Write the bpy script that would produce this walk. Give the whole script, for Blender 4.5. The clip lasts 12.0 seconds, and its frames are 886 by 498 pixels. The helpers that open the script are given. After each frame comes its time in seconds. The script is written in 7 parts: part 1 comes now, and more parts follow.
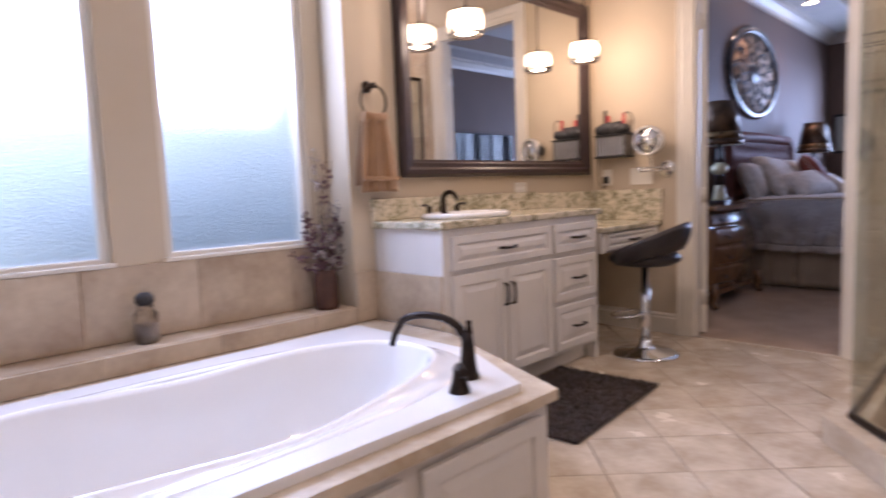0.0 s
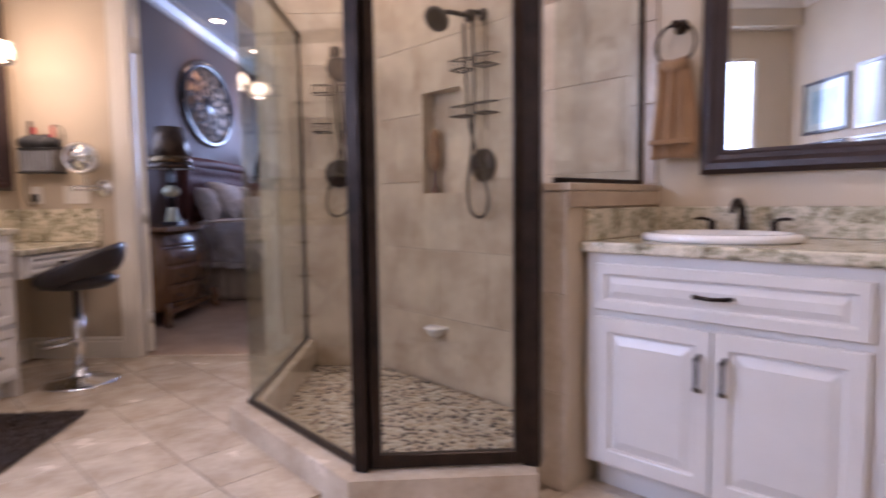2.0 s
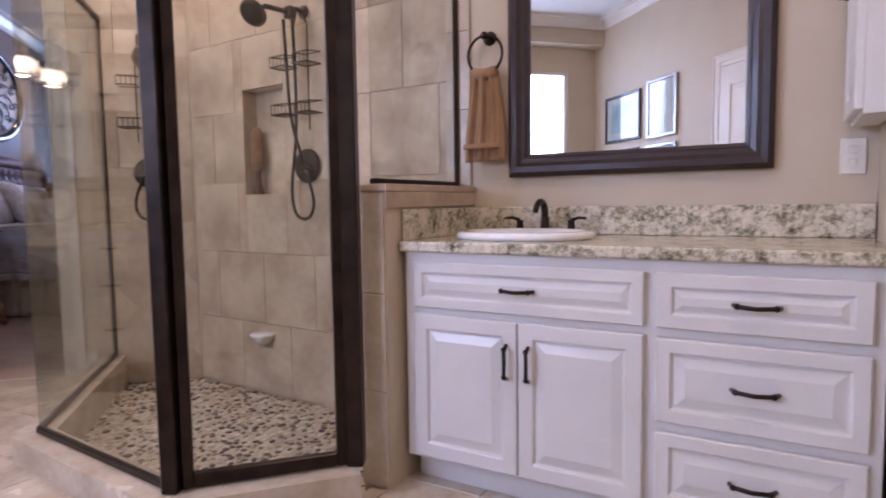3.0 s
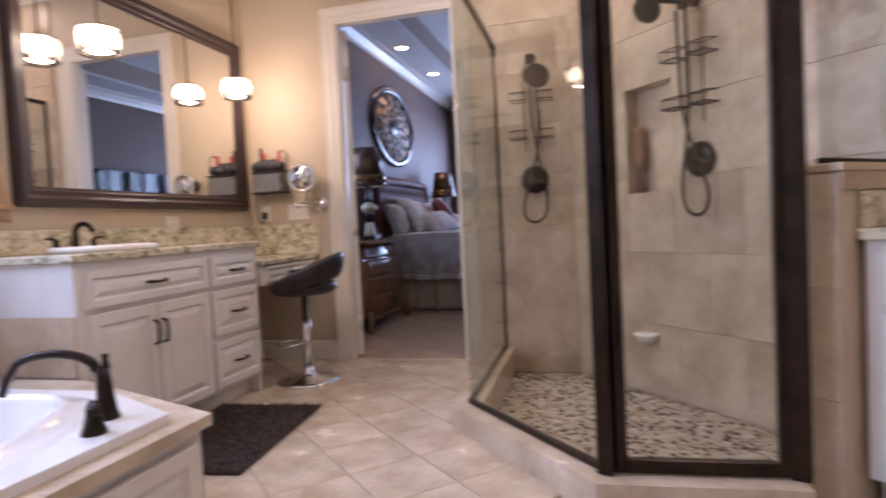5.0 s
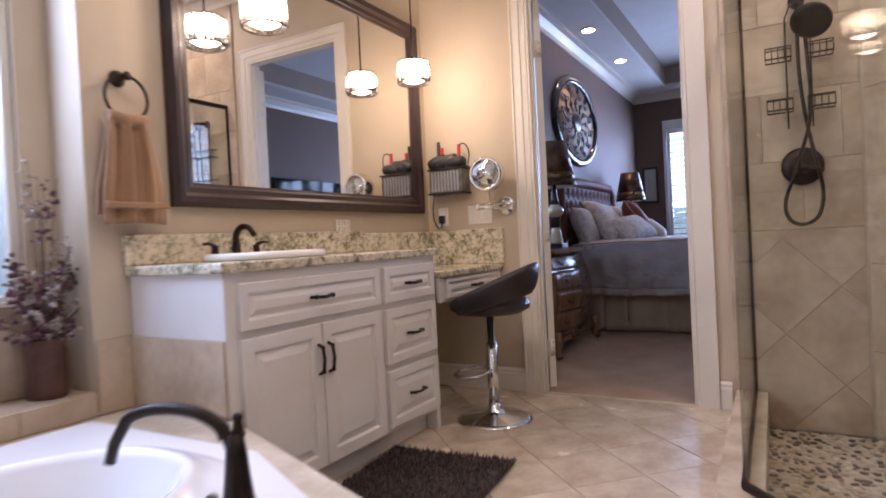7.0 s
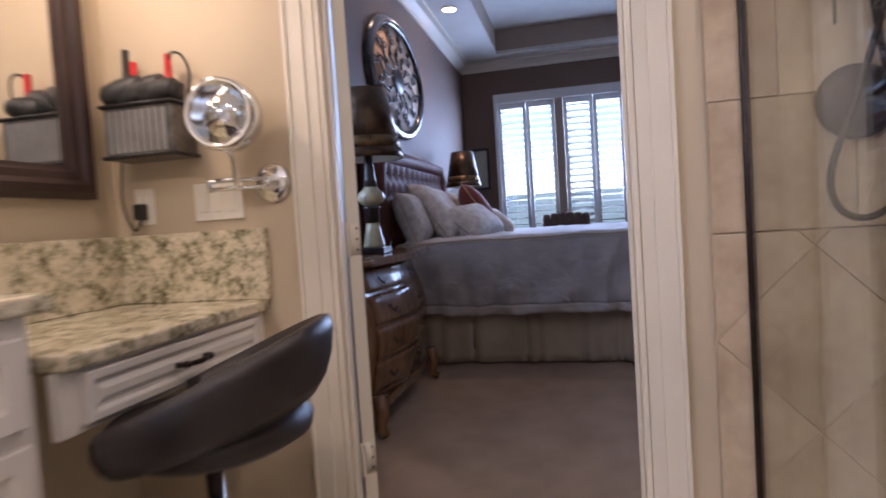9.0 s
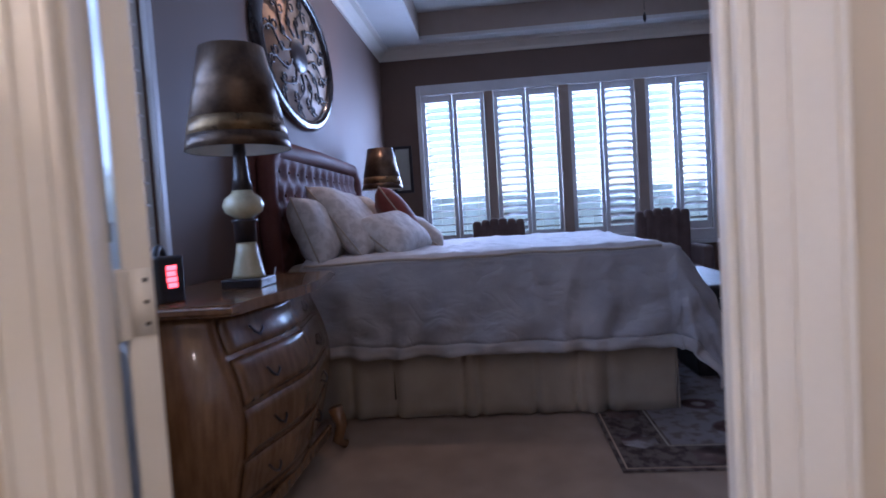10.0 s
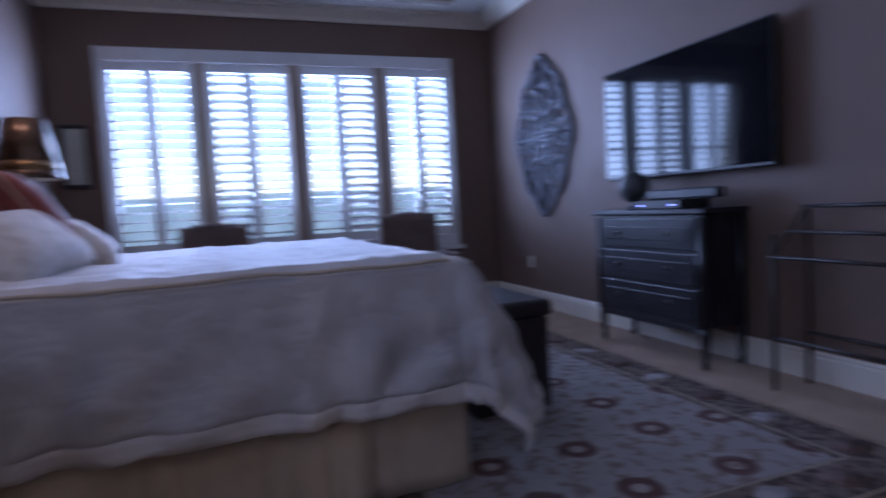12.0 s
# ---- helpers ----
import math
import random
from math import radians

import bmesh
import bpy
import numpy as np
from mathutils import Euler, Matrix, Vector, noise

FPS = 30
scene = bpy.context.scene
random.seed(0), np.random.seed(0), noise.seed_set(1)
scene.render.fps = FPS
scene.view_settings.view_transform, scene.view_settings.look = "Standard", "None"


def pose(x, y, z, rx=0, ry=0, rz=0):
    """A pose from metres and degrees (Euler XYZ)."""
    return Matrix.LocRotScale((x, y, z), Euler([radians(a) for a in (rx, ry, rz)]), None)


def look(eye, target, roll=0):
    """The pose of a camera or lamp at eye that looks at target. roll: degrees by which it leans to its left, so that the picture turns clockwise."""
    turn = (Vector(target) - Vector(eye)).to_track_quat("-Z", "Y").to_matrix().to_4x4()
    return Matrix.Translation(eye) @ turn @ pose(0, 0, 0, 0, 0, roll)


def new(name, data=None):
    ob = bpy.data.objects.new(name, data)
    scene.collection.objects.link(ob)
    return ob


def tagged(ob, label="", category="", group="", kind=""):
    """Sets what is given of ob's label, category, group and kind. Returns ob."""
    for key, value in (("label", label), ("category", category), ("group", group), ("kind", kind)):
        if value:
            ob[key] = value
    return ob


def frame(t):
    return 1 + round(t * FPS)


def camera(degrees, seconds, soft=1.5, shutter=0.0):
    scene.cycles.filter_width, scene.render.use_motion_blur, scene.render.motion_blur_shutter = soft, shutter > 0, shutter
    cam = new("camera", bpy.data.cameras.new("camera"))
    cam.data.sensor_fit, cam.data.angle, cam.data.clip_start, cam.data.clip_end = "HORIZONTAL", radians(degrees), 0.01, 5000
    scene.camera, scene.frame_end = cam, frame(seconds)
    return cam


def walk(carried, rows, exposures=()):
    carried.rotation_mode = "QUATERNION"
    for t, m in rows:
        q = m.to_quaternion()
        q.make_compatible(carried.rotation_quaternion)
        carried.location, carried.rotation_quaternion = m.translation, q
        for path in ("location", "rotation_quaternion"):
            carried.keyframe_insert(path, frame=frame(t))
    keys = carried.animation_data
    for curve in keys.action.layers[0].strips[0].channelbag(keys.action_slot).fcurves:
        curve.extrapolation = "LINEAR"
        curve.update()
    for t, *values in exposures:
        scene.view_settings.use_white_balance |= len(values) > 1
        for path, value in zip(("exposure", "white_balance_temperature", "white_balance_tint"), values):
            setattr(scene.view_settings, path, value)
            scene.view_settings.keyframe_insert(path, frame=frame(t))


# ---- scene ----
cam = camera(73.0, 12.0, 1.7, 0.6)
PATH = [
    (0, (-0.632, -0.078, 1.031), (0.76, 1.346, 0.841), -2.3),
    (0.5, (-0.627, -0.192, 1.034), (0.99, 0.971, 0.857), -2.1),
    (1, (-0.62, -0.279, 1.025), (1.197, 0.54, 0.863), -1.9),
    (1.5, (-0.639, -0.353, 1.019), (1.308, 0.072, 0.86), -1.4),
    (2, (-0.656, -0.444, 1.006), (1.338, -0.451, 0.851), -0.7),
    (2.5, (-0.692, -0.502, 1.002), (1.25, -0.958, 0.852), -0.6),
    (2.7, (-0.669, -0.538, 1.006), (1.246, -1.096, 0.852), -0.6),
    (4.3, (-0.697, -0.308, 0.93), (1.298, -0.222, 0.812), -2.6),
    (4.5, (-0.705, -0.274, 0.932), (1.283, -0.083, 0.825), -2.5),
    (5, (-0.672, -0.176, 0.944), (1.26, 0.331, 0.86), -2.9),
    (5.5, (-0.622, -0.118, 0.946), (1.201, 0.703, 0.882), -3.2),
    (6, (-0.551, -0.091, 0.943), (1.178, 0.912, 0.892), -3.2),
    (6.5, (-0.368, 0.053, 0.925), (1.334, 1.103, 0.877), -3.2),
    (6.7, (-0.254, 0.15, 0.925), (1.456, 1.185, 0.887), -3.0),
    (8.3, (1.03, 0.727, 0.973), (2.924, 1.367, 0.898), -3.9),
    (8.5, (1.206, 0.775, 0.971), (3.127, 1.326, 0.886), -3.7),
    (9, (1.654, 0.872, 0.98), (3.601, 1.317, 0.887), -3.7),
    (9.5, (2.093, 0.99, 1.003), (4.076, 1.234, 0.903), -3.6),
    (10, (2.563, 1.015, 1.039), (4.552, 1.203, 0.935), -3.6),
    (10.5, (2.836, 1.021, 1.042), (4.829, 1.151, 0.938), -3.6),
    (11, (3.138, 1.024, 1.015), (5.133, 0.942, 0.907), -3.7),
    (11.5, (3.396, 1.042, 0.997), (5.388, 0.898, 0.893), -3.6),
    (12, (3.609, 0.958, 1.022), (5.481, 0.269, 0.883), -3.2),
]
EXPOSURES = [(0, 1.1, 6050, 34), (1.0, 1.1, 6250, 37), (2.5, 1.1, 5850, 37), (4.5, 1.1, 5950, 35), (6.5, 1.1, 5950, 31), (9.0, 1.08, 6000, 29), (10.0, 1.05, 5450, 30), (11.0, 1.0, 5550, 33), (12, 1.0, 5450, 33)]
# == body ==
walk(cam, [(t, look(eye, target, roll)) for t, eye, target, roll in PATH], EXPOSURES)

# ---- world and light ----
world = bpy.data.worlds.new("sky")
scene.world = world
world.use_nodes = True
wn = world.node_tree.nodes
sky = wn.new("ShaderNodeTexSky")
sky.sky_type = 'NISHITA'
sky.sun_disc = False
sky.sun_elevation, sky.sun_rotation = radians(24), radians(200)
wn["Background"].inputs[1].default_value = 0.15
world.node_tree.links.new(sky.outputs[0], wn["Background"].inputs[0])


def area_lamp(name, place, target, w, h, power, colour):
    data = bpy.data.lights.new(name, "AREA")
    data.shape, data.size, data.size_y, data.energy, data.color = "RECTANGLE", w, h, power, colour
    ob = new(name, data)
    ob.matrix_world = look(place, target)
    return ob


def bulb(name, place, power, colour, radius=0.04):
    data = bpy.data.lights.new(name, "POINT")
    data.energy, data.color, data.shadow_soft_size = power, colour, radius
    ob = new(name, data)
    ob.location = place
    return ob


sun_data = bpy.data.lights.new("sun", "SUN")
sun_data.energy, sun_data.angle, sun_data.color = 1.5, radians(12), (1.0, 0.95, 0.88)
new("sun", sun_data).matrix_world = look((0, 0, 20), (6, 16, 10))
DAY = (0.60, 0.77, 1.0)
WARM = (1.0, 0.83, 0.58)
# sky light in the openings
area_lamp("tub_window_light", (-0.26, 2.66, 1.95), (-0.26, 0, 1.3), 0.66, 1.0, 13, DAY)
area_lamp("tub_window_light", (0.62, 2.66, 1.95), (0.62, 0, 1.3), 0.66, 1.0, 13, DAY)
area_lamp("shutter_light", (9.90, 0.2, 1.80), (6, 0.2, 1.4), 3.2, 1.40, 200, (0.50, 0.69, 1.0))
area_lamp("side_shutter_light", (4.18, 2.50, 1.85), (4.2, 0, 1.4), 1.05, 1.15, 14, (0.50, 0.69, 1.0))
PENDANTS = [(1.745, 2.115, 1.90), (2.87, 2.11, 1.90)]
for px, py, pz in PENDANTS:
    bulb("pendant_bulb", (px, py, pz - 0.02), 3.3, WARM)
SPOTS = [(1.2, 0.9, 3.0), (2.75, 0.1, 3.0), (0.2, -1.0, 3.0)]
for sx, sy, sz in SPOTS:
    area_lamp("downlight_lamp", (sx, sy, sz - 0.03), (sx, sy, 0), 0.12, 0.12, 5.5, (1.0, 0.84, 0.62))
BED_SPOTS = [(6.20, 2.01), (7.55, 2.0)]
for sx, sy in BED_SPOTS:
    data = bpy.data.lights.new("bedroom_spot", "SPOT")
    data.energy, data.color, data.spot_size, data.spot_blend, data.shadow_soft_size = 10, (1.0, 0.66, 0.42), radians(75), 0.8, 0.05
    new("bedroom_spot", data).matrix_world = look((sx, sy, 3.02), (sx, sy + 0.16, 0))


# ---- materials ----
def nodes_of(name):
    m = bpy.data.materials.new(name)
    m.use_nodes = True
    return m, m.node_tree.nodes, m.node_tree.links, m.node_tree.nodes["Principled BSDF"]


def surface(name, c1, c2, rough=0.5, scale=8, fine=90, bump=0.1, metal=0.0, vary=0.0, coat=0.0, stretch=(1, 1, 1), contrast=(0.3, 0.7), spec=0.5, sheen=0.0):
    """A two-scale noise surface between two colours."""
    m, n, l, p = nodes_of(name)
    tc, mp = n.new("ShaderNodeTexCoord"), n.new("ShaderNodeMapping")
    mp.inputs["Scale"].default_value = stretch
    l.new(tc.outputs["Object"], mp.inputs[0])
    big, small, mix = n.new("ShaderNodeTexNoise"), n.new("ShaderNodeTexNoise"), n.new("ShaderNodeMath")
    big.inputs["Scale"].default_value, small.inputs["Scale"].default_value = scale, fine
    big.inputs["Detail"].default_value, small.inputs["Detail"].default_value = 6, 3
    info = n.new("ShaderNodeObjectInfo")
    off = n.new("ShaderNodeVectorMath")
    off.operation = "MULTIPLY_ADD"
    l.new(info.outputs["Random"], off.inputs[0])
    off.inputs[1].default_value = (17, 31, 23) if vary else (0, 0, 0)
    l.new(mp.outputs[0], off.inputs[2])
    for tex in (big, small):
        l.new(off.outputs[0], tex.inputs["Vector"])
    mix.operation = "MULTIPLY_ADD"
    l.new(small.outputs[0], mix.inputs[0])
    mix.inputs[1].default_value = 0.3
    l.new(big.outputs[0], mix.inputs[2])
    ramp = n.new("ShaderNodeValToRGB")
    ramp.color_ramp.elements[0].position, ramp.color_ramp.elements[1].position = contrast[0] + 0.15, contrast[1] + 0.15
    ramp.color_ramp.elements[0].color, ramp.color_ramp.elements[1].color = (*c1, 1), (*c2, 1)
    l.new(mix.outputs[0], ramp.inputs[0])
    out = ramp.outputs[0]
    if vary:
        hsv, mul = n.new("ShaderNodeHueSaturation"), n.new("ShaderNodeMapRange")
        mul.inputs["To Min"].default_value, mul.inputs["To Max"].default_value = 1 - vary, 1 + vary
        l.new(info.outputs["Random"], mul.inputs[0])
        l.new(mul.outputs[0], hsv.inputs["Value"])
        l.new(out, hsv.inputs["Color"])
        out = hsv.outputs[0]
    l.new(out, p.inputs["Base Color"])
    p.inputs["Roughness"].default_value, p.inputs["Metallic"].default_value = rough, metal
    p.inputs["Coat Weight"].default_value, p.inputs["Specular IOR Level"].default_value = coat, spec
    p.inputs["Sheen Weight"].default_value = sheen
    rr = n.new("ShaderNodeMapRange")
    rr.inputs["To Min"].default_value, rr.inputs["To Max"].default_value = rough * 0.85, min(1, rough * 1.15)
    l.new(big.outputs[0], rr.inputs[0])
    l.new(rr.outputs[0], p.inputs["Roughness"])
    if bump:
        b = n.new("ShaderNodeBump")
        b.inputs["Strength"].default_value, b.inputs["Distance"].default_value = bump, 0.004
        l.new(small.outputs[0], b.inputs["Height"])
        l.new(b.outputs[0], p.inputs["Normal"])
    return m


def granite(name):
    """Cream granite with brown and dark mineral blotches."""
    m, n, l, p = nodes_of(name)
    tc = n.new("ShaderNodeTexCoord")
    base = n.new("ShaderNodeTexNoise")
    base.inputs["Scale"].default_value, base.inputs["Detail"].default_value, base.inputs["Roughness"].default_value = 56, 8, 0.75
    warp = n.new("ShaderNodeTexNoise")
    warp.inputs["Scale"].default_value, warp.inputs["Detail"].default_value = 17, 5
    vor = n.new("ShaderNodeTexVoronoi")
    vor.inputs["Scale"].default_value = 150
    for t in (base, warp, vor):
        l.new(tc.outputs["Object"], t.inputs["Vector"])
    r1, r2 = n.new("ShaderNodeValToRGB"), n.new("ShaderNodeValToRGB")
    e = r1.color_ramp.elements
    e[0].position, e[0].color = 0.33, (0.085, 0.055, 0.034, 1)
    e[1].position, e[1].color = 0.455, (0.34, 0.32, 0.21, 1)
    q = e.new(0.555)
    q.color = (0.64, 0.57, 0.43, 1)
    q = e.new(0.76)
    q.color = (0.80, 0.74, 0.60, 1)
    add = n.new("ShaderNodeMath")
    add.operation = "MULTIPLY_ADD"
    l.new(warp.outputs[0], add.inputs[0])
    add.inputs[1].default_value = 0.55
    sub = n.new("ShaderNodeMath")
    sub.operation = "SUBTRACT"
    l.new(base.outputs[0], sub.inputs[0])
    sub.inputs[1].default_value = 0.25
    l.new(sub.outputs[0], add.inputs[2])
    l.new(add.outputs[0], r1.inputs[0])
    mixc = n.new("ShaderNodeMix")
    mixc.data_type, mixc.blend_type = "RGBA", "MULTIPLY"
    mixc.inputs[0].default_value = 0.55
    l.new(r1.outputs[0], mixc.inputs[6])
    r2.color_ramp.elements[0].position, r2.color_ramp.elements[0].color = 0.0, (0.55, 0.5, 0.45, 1)
    r2.color_ramp.elements[1].position, r2.color_ramp.elements[1].color = 0.45, (1, 1, 1, 1)
    l.new(vor.outputs["Distance"], r2.inputs[0])
    l.new(r2.outputs[0], mixc.inputs[7])
    l.new(mixc.outputs[2], p.inputs["Base Color"])
    p.inputs["Roughness"].default_value = 0.16
    return m


def wood(name, c1, c2, rough=0.35, stretch=(14, 14, 1.6), coat=0.3):
    """Stained wood with long grain."""
    return surface(name, c1, c2, rough, 3.0, 40, 0.06, coat=coat, stretch=stretch, contrast=(0.32, 0.68))


def glowing(name, colour, strength):
    m, n, l, p = nodes_of(name)
    p.inputs["Base Color"].default_value = (0.8, 0.8, 0.78, 1)
    p.inputs["Emission Color"].default_value, p.inputs["Emission Strength"].default_value = (*colour, 1), strength
    return m


def clear(name, rough=0.0, tint=(1, 1, 1), bump=0.0, scale=60, ior=1.45):
    m, n, l, p = nodes_of(name)
    p.inputs["Base Color"].default_value = (*tint, 1)
    p.inputs["Roughness"].default_value, p.inputs["Transmission Weight"].default_value, p.inputs["IOR"].default_value = rough, 1.0, ior
    if bump:
        tc, mp, t, b = n.new("ShaderNodeTexCoord"), n.new("ShaderNodeMapping"), n.new("ShaderNodeTexNoise"), n.new("ShaderNodeBump")
        mp.inputs["Scale"].default_value = (1, 1, 1.6)
        t.inputs["Scale"].default_value, t.inputs["Detail"].default_value = scale, 3
        l.new(tc.outputs["Object"], mp.inputs[0])
        l.new(mp.outputs[0], t.inputs["Vector"])
        l.new(t.outputs[0], b.inputs["Height"])
        b.inputs["Strength"].default_value, b.inputs["Distance"].default_value = bump, 0.01
        l.new(b.outputs[0], p.inputs["Normal"])
    return m


def thin_glass(name):
    """A thin clear pane: see-through with a gloss that grows at grazing angles."""
    m, n, l, p = nodes_of(name)
    n.remove(p)
    tr, gl, mix, lw = n.new("ShaderNodeBsdfTransparent"), n.new("ShaderNodeBsdfGlossy"), n.new("ShaderNodeMixShader"), n.new("ShaderNodeLayerWeight")
    power, fr = n.new("ShaderNodeMath"), n.new("ShaderNodeMath")
    power.operation, fr.operation = "POWER", "MULTIPLY_ADD"
    power.inputs[1].default_value, fr.inputs[1].default_value, fr.inputs[2].default_value = 4.0, 0.7, 0.055
    l.new(lw.outputs["Facing"], power.inputs[0])
    l.new(power.outputs[0], fr.inputs[0])
    tr.inputs[0].default_value = (0.93, 0.95, 0.93, 1)
    gl.inputs["Roughness"].default_value = 0.0
    l.new(fr.outputs[0], mix.inputs[0])
    l.new(tr.outputs[0], mix.inputs[1])
    l.new(gl.outputs[0], mix.inputs[2])
    l.new(mix.outputs[0], n["Material Output"].inputs[0])
    return m


def oriental(name):
    """A faded oriental rug: medallion dots in a pale field."""
    m, n, l, p = nodes_of(name)
    tc = n.new("ShaderNodeTexCoord")
    vor, noi, fine = n.new("ShaderNodeTexVoronoi"), n.new("ShaderNodeTexNoise"), n.new("ShaderNodeTexNoise")
    vor.voronoi_dimensions = "2D"
    vor.inputs["Scale"].default_value, vor.inputs["Randomness"].default_value = 2.5, 0.35
    noi.inputs["Scale"].default_value, fine.inputs["Scale"].default_value = 16, 240
    for t in (vor, noi, fine):
        l.new(tc.outputs["Object"], t.inputs["Vector"])
    r, r2 = n.new("ShaderNodeValToRGB"), n.new("ShaderNodeValToRGB")
    cols = [(0.0, (0.40, 0.34, 0.30)), (0.07, (0.36, 0.30, 0.27)), (0.10, (0.11, 0.05, 0.042)), (0.19, (0.15, 0.085, 0.075)), (0.23, (0.33, 0.295, 0.28)), (0.9, (0.27, 0.235, 0.22))]
    e = r.color_ramp.elements
    e[0].position, e[0].color = cols[0][0], (*cols[0][1], 1)
    e[1].position, e[1].color = cols[-1][0], (*cols[-1][1], 1)
    for pos, c in cols[1:-1]:
        e.new(pos).color = (*c, 1)
    l.new(vor.outputs["Distance"], r.inputs[0])
    r2.color_ramp.elements[0].position, r2.color_ramp.elements[0].color = 0.36, (0.55, 0.42, 0.36, 1)
    r2.color_ramp.elements[1].position, r2.color_ramp.elements[1].color = 0.5, (1, 1, 1, 1)
    l.new(noi.outputs[0], r2.inputs[0])
    mx = n.new("ShaderNodeMix")
    mx.data_type, mx.blend_type = "RGBA", "MULTIPLY"
    mx.inputs[0].default_value = 0.8
    l.new(r.outputs[0], mx.inputs[6])
    l.new(r2.outputs[0], mx.inputs[7])
    l.new(mx.outputs[2], p.inputs["Base Color"])
    p.inputs["Roughness"].default_value = 0.95
    b = n.new("ShaderNodeBump")
    b.inputs["Strength"].default_value = 0.3
    l.new(fine.outputs[0], b.inputs["Height"])
    l.new(b.outputs[0], p.inputs["Normal"])
    return m


PAINT = surface("cream_wall_paint", (0.52, 0.43, 0.31), (0.56, 0.465, 0.335), 0.6, 3, 220, 0.08)
BEDPAINT = surface("taupe_wall_paint", (0.152, 0.096, 0.070), (0.167, 0.107, 0.079), 0.65, 3, 220, 0.08)
CEIL = surface("ceiling_paint", (0.62, 0.60, 0.56), (0.66, 0.64, 0.60), 0.8, 5, 160, 0.1)
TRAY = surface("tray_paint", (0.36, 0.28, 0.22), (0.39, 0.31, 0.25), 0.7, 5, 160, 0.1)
TRIM = surface("white_trim_paint", (0.68, 0.63, 0.54), (0.73, 0.68, 0.59), 0.35, 4, 120, 0.03)
CABINET = surface("white_cabinet_paint", (0.64, 0.61, 0.57), (0.69, 0.66, 0.62), 0.32, 5, 130, 0.03)
TILE = surface("travertine_tile", (0.44, 0.35, 0.25), (0.63, 0.54, 0.42), 0.26, 6, 40, 0.05, vary=0.02, contrast=(0.3, 0.7))
WALLTILE = surface("travertine_wall_tile", (0.37, 0.275, 0.188), (0.60, 0.49, 0.355), 0.30, 4, 30, 0.08, vary=0.025, contrast=(0.30, 0.72))
GROUT = surface("beige_grout", (0.46, 0.38, 0.28), (0.55, 0.46, 0.35), 0.9, 20, 200, 0.2)
GRANITE = granite("cream_granite")
ACRYLIC = surface("white_acrylic", (0.80, 0.80, 0.79), (0.83, 0.83, 0.82), 0.10, 3, 100, 0.0, coat=0.5)
PORCELAIN = surface("white_porcelain", (0.82, 0.81, 0.78), (0.85, 0.84, 0.81), 0.08, 3, 100, 0.0, coat=0.5)
BRONZE = surface("oil_rubbed_bronze", (0.018, 0.013, 0.011), (0.045, 0.03, 0.022), 0.32, 12, 150, 0.05, metal=0.75)
FRAMEDARK = wood("espresso_frame_wood", (0.022, 0.011, 0.010), (0.032, 0.016, 0.014), 0.36, (6, 6, 6), 0.12)
MIRROR = surface("mirror_silver", (0.80, 0.80, 0.79), (0.81, 0.81, 0.80), 0.01, 2, 40, 0.0, metal=1.0)
CHROME = surface("chrome", (0.72, 0.72, 0.73), (0.8, 0.8, 0.8), 0.07, 6, 60, 0.0, metal=1.0)
LEATHER = surface("black_leatherette", (0.012, 0.009, 0.010), (0.020, 0.014, 0.015), 0.38, 9, 260, 0.25)
TOWEL = surface("tan_terry_towel", (0.29, 0.16, 0.075), (0.38, 0.22, 0.105), 0.95, 10, 420, 0.8, sheen=0.3)
MATFUR = surface("dark_brown_shag", (0.020, 0.010, 0.006), (0.05, 0.026, 0.016), 0.95, 14, 300, 0.9, sheen=0.2)
CARPET = surface("taupe_carpet", (0.32, 0.205, 0.125), (0.43, 0.29, 0.185), 0.98, 5, 380, 0.9, sheen=0.2)
RUG = oriental("oriental_rug")
RUGDARK = surface("rug_motif", (0.10, 0.055, 0.045), (0.17, 0.11, 0.09), 0.95, 22, 260, 0.5)
CHAIRCLOTH = surface("greyish_brown_chair_cloth", (0.115, 0.070, 0.058), (0.165, 0.108, 0.092), 0.75, 9, 260, 0.2, sheen=0.2)
RUGEDGE = surface("rug_border", (0.06, 0.035, 0.028), (0.19, 0.14, 0.11), 0.95, 22, 260, 0.5, contrast=(0.4, 0.55))
GLASS = thin_glass("clear_shower_glass")
FROST = clear("frosted_rain_glass", 0.32, (0.93, 0.97, 1.0), 0.5, 90)
PANE = thin_glass("window_glass")
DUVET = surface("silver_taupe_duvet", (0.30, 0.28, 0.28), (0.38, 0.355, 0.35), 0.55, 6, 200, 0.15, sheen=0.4)


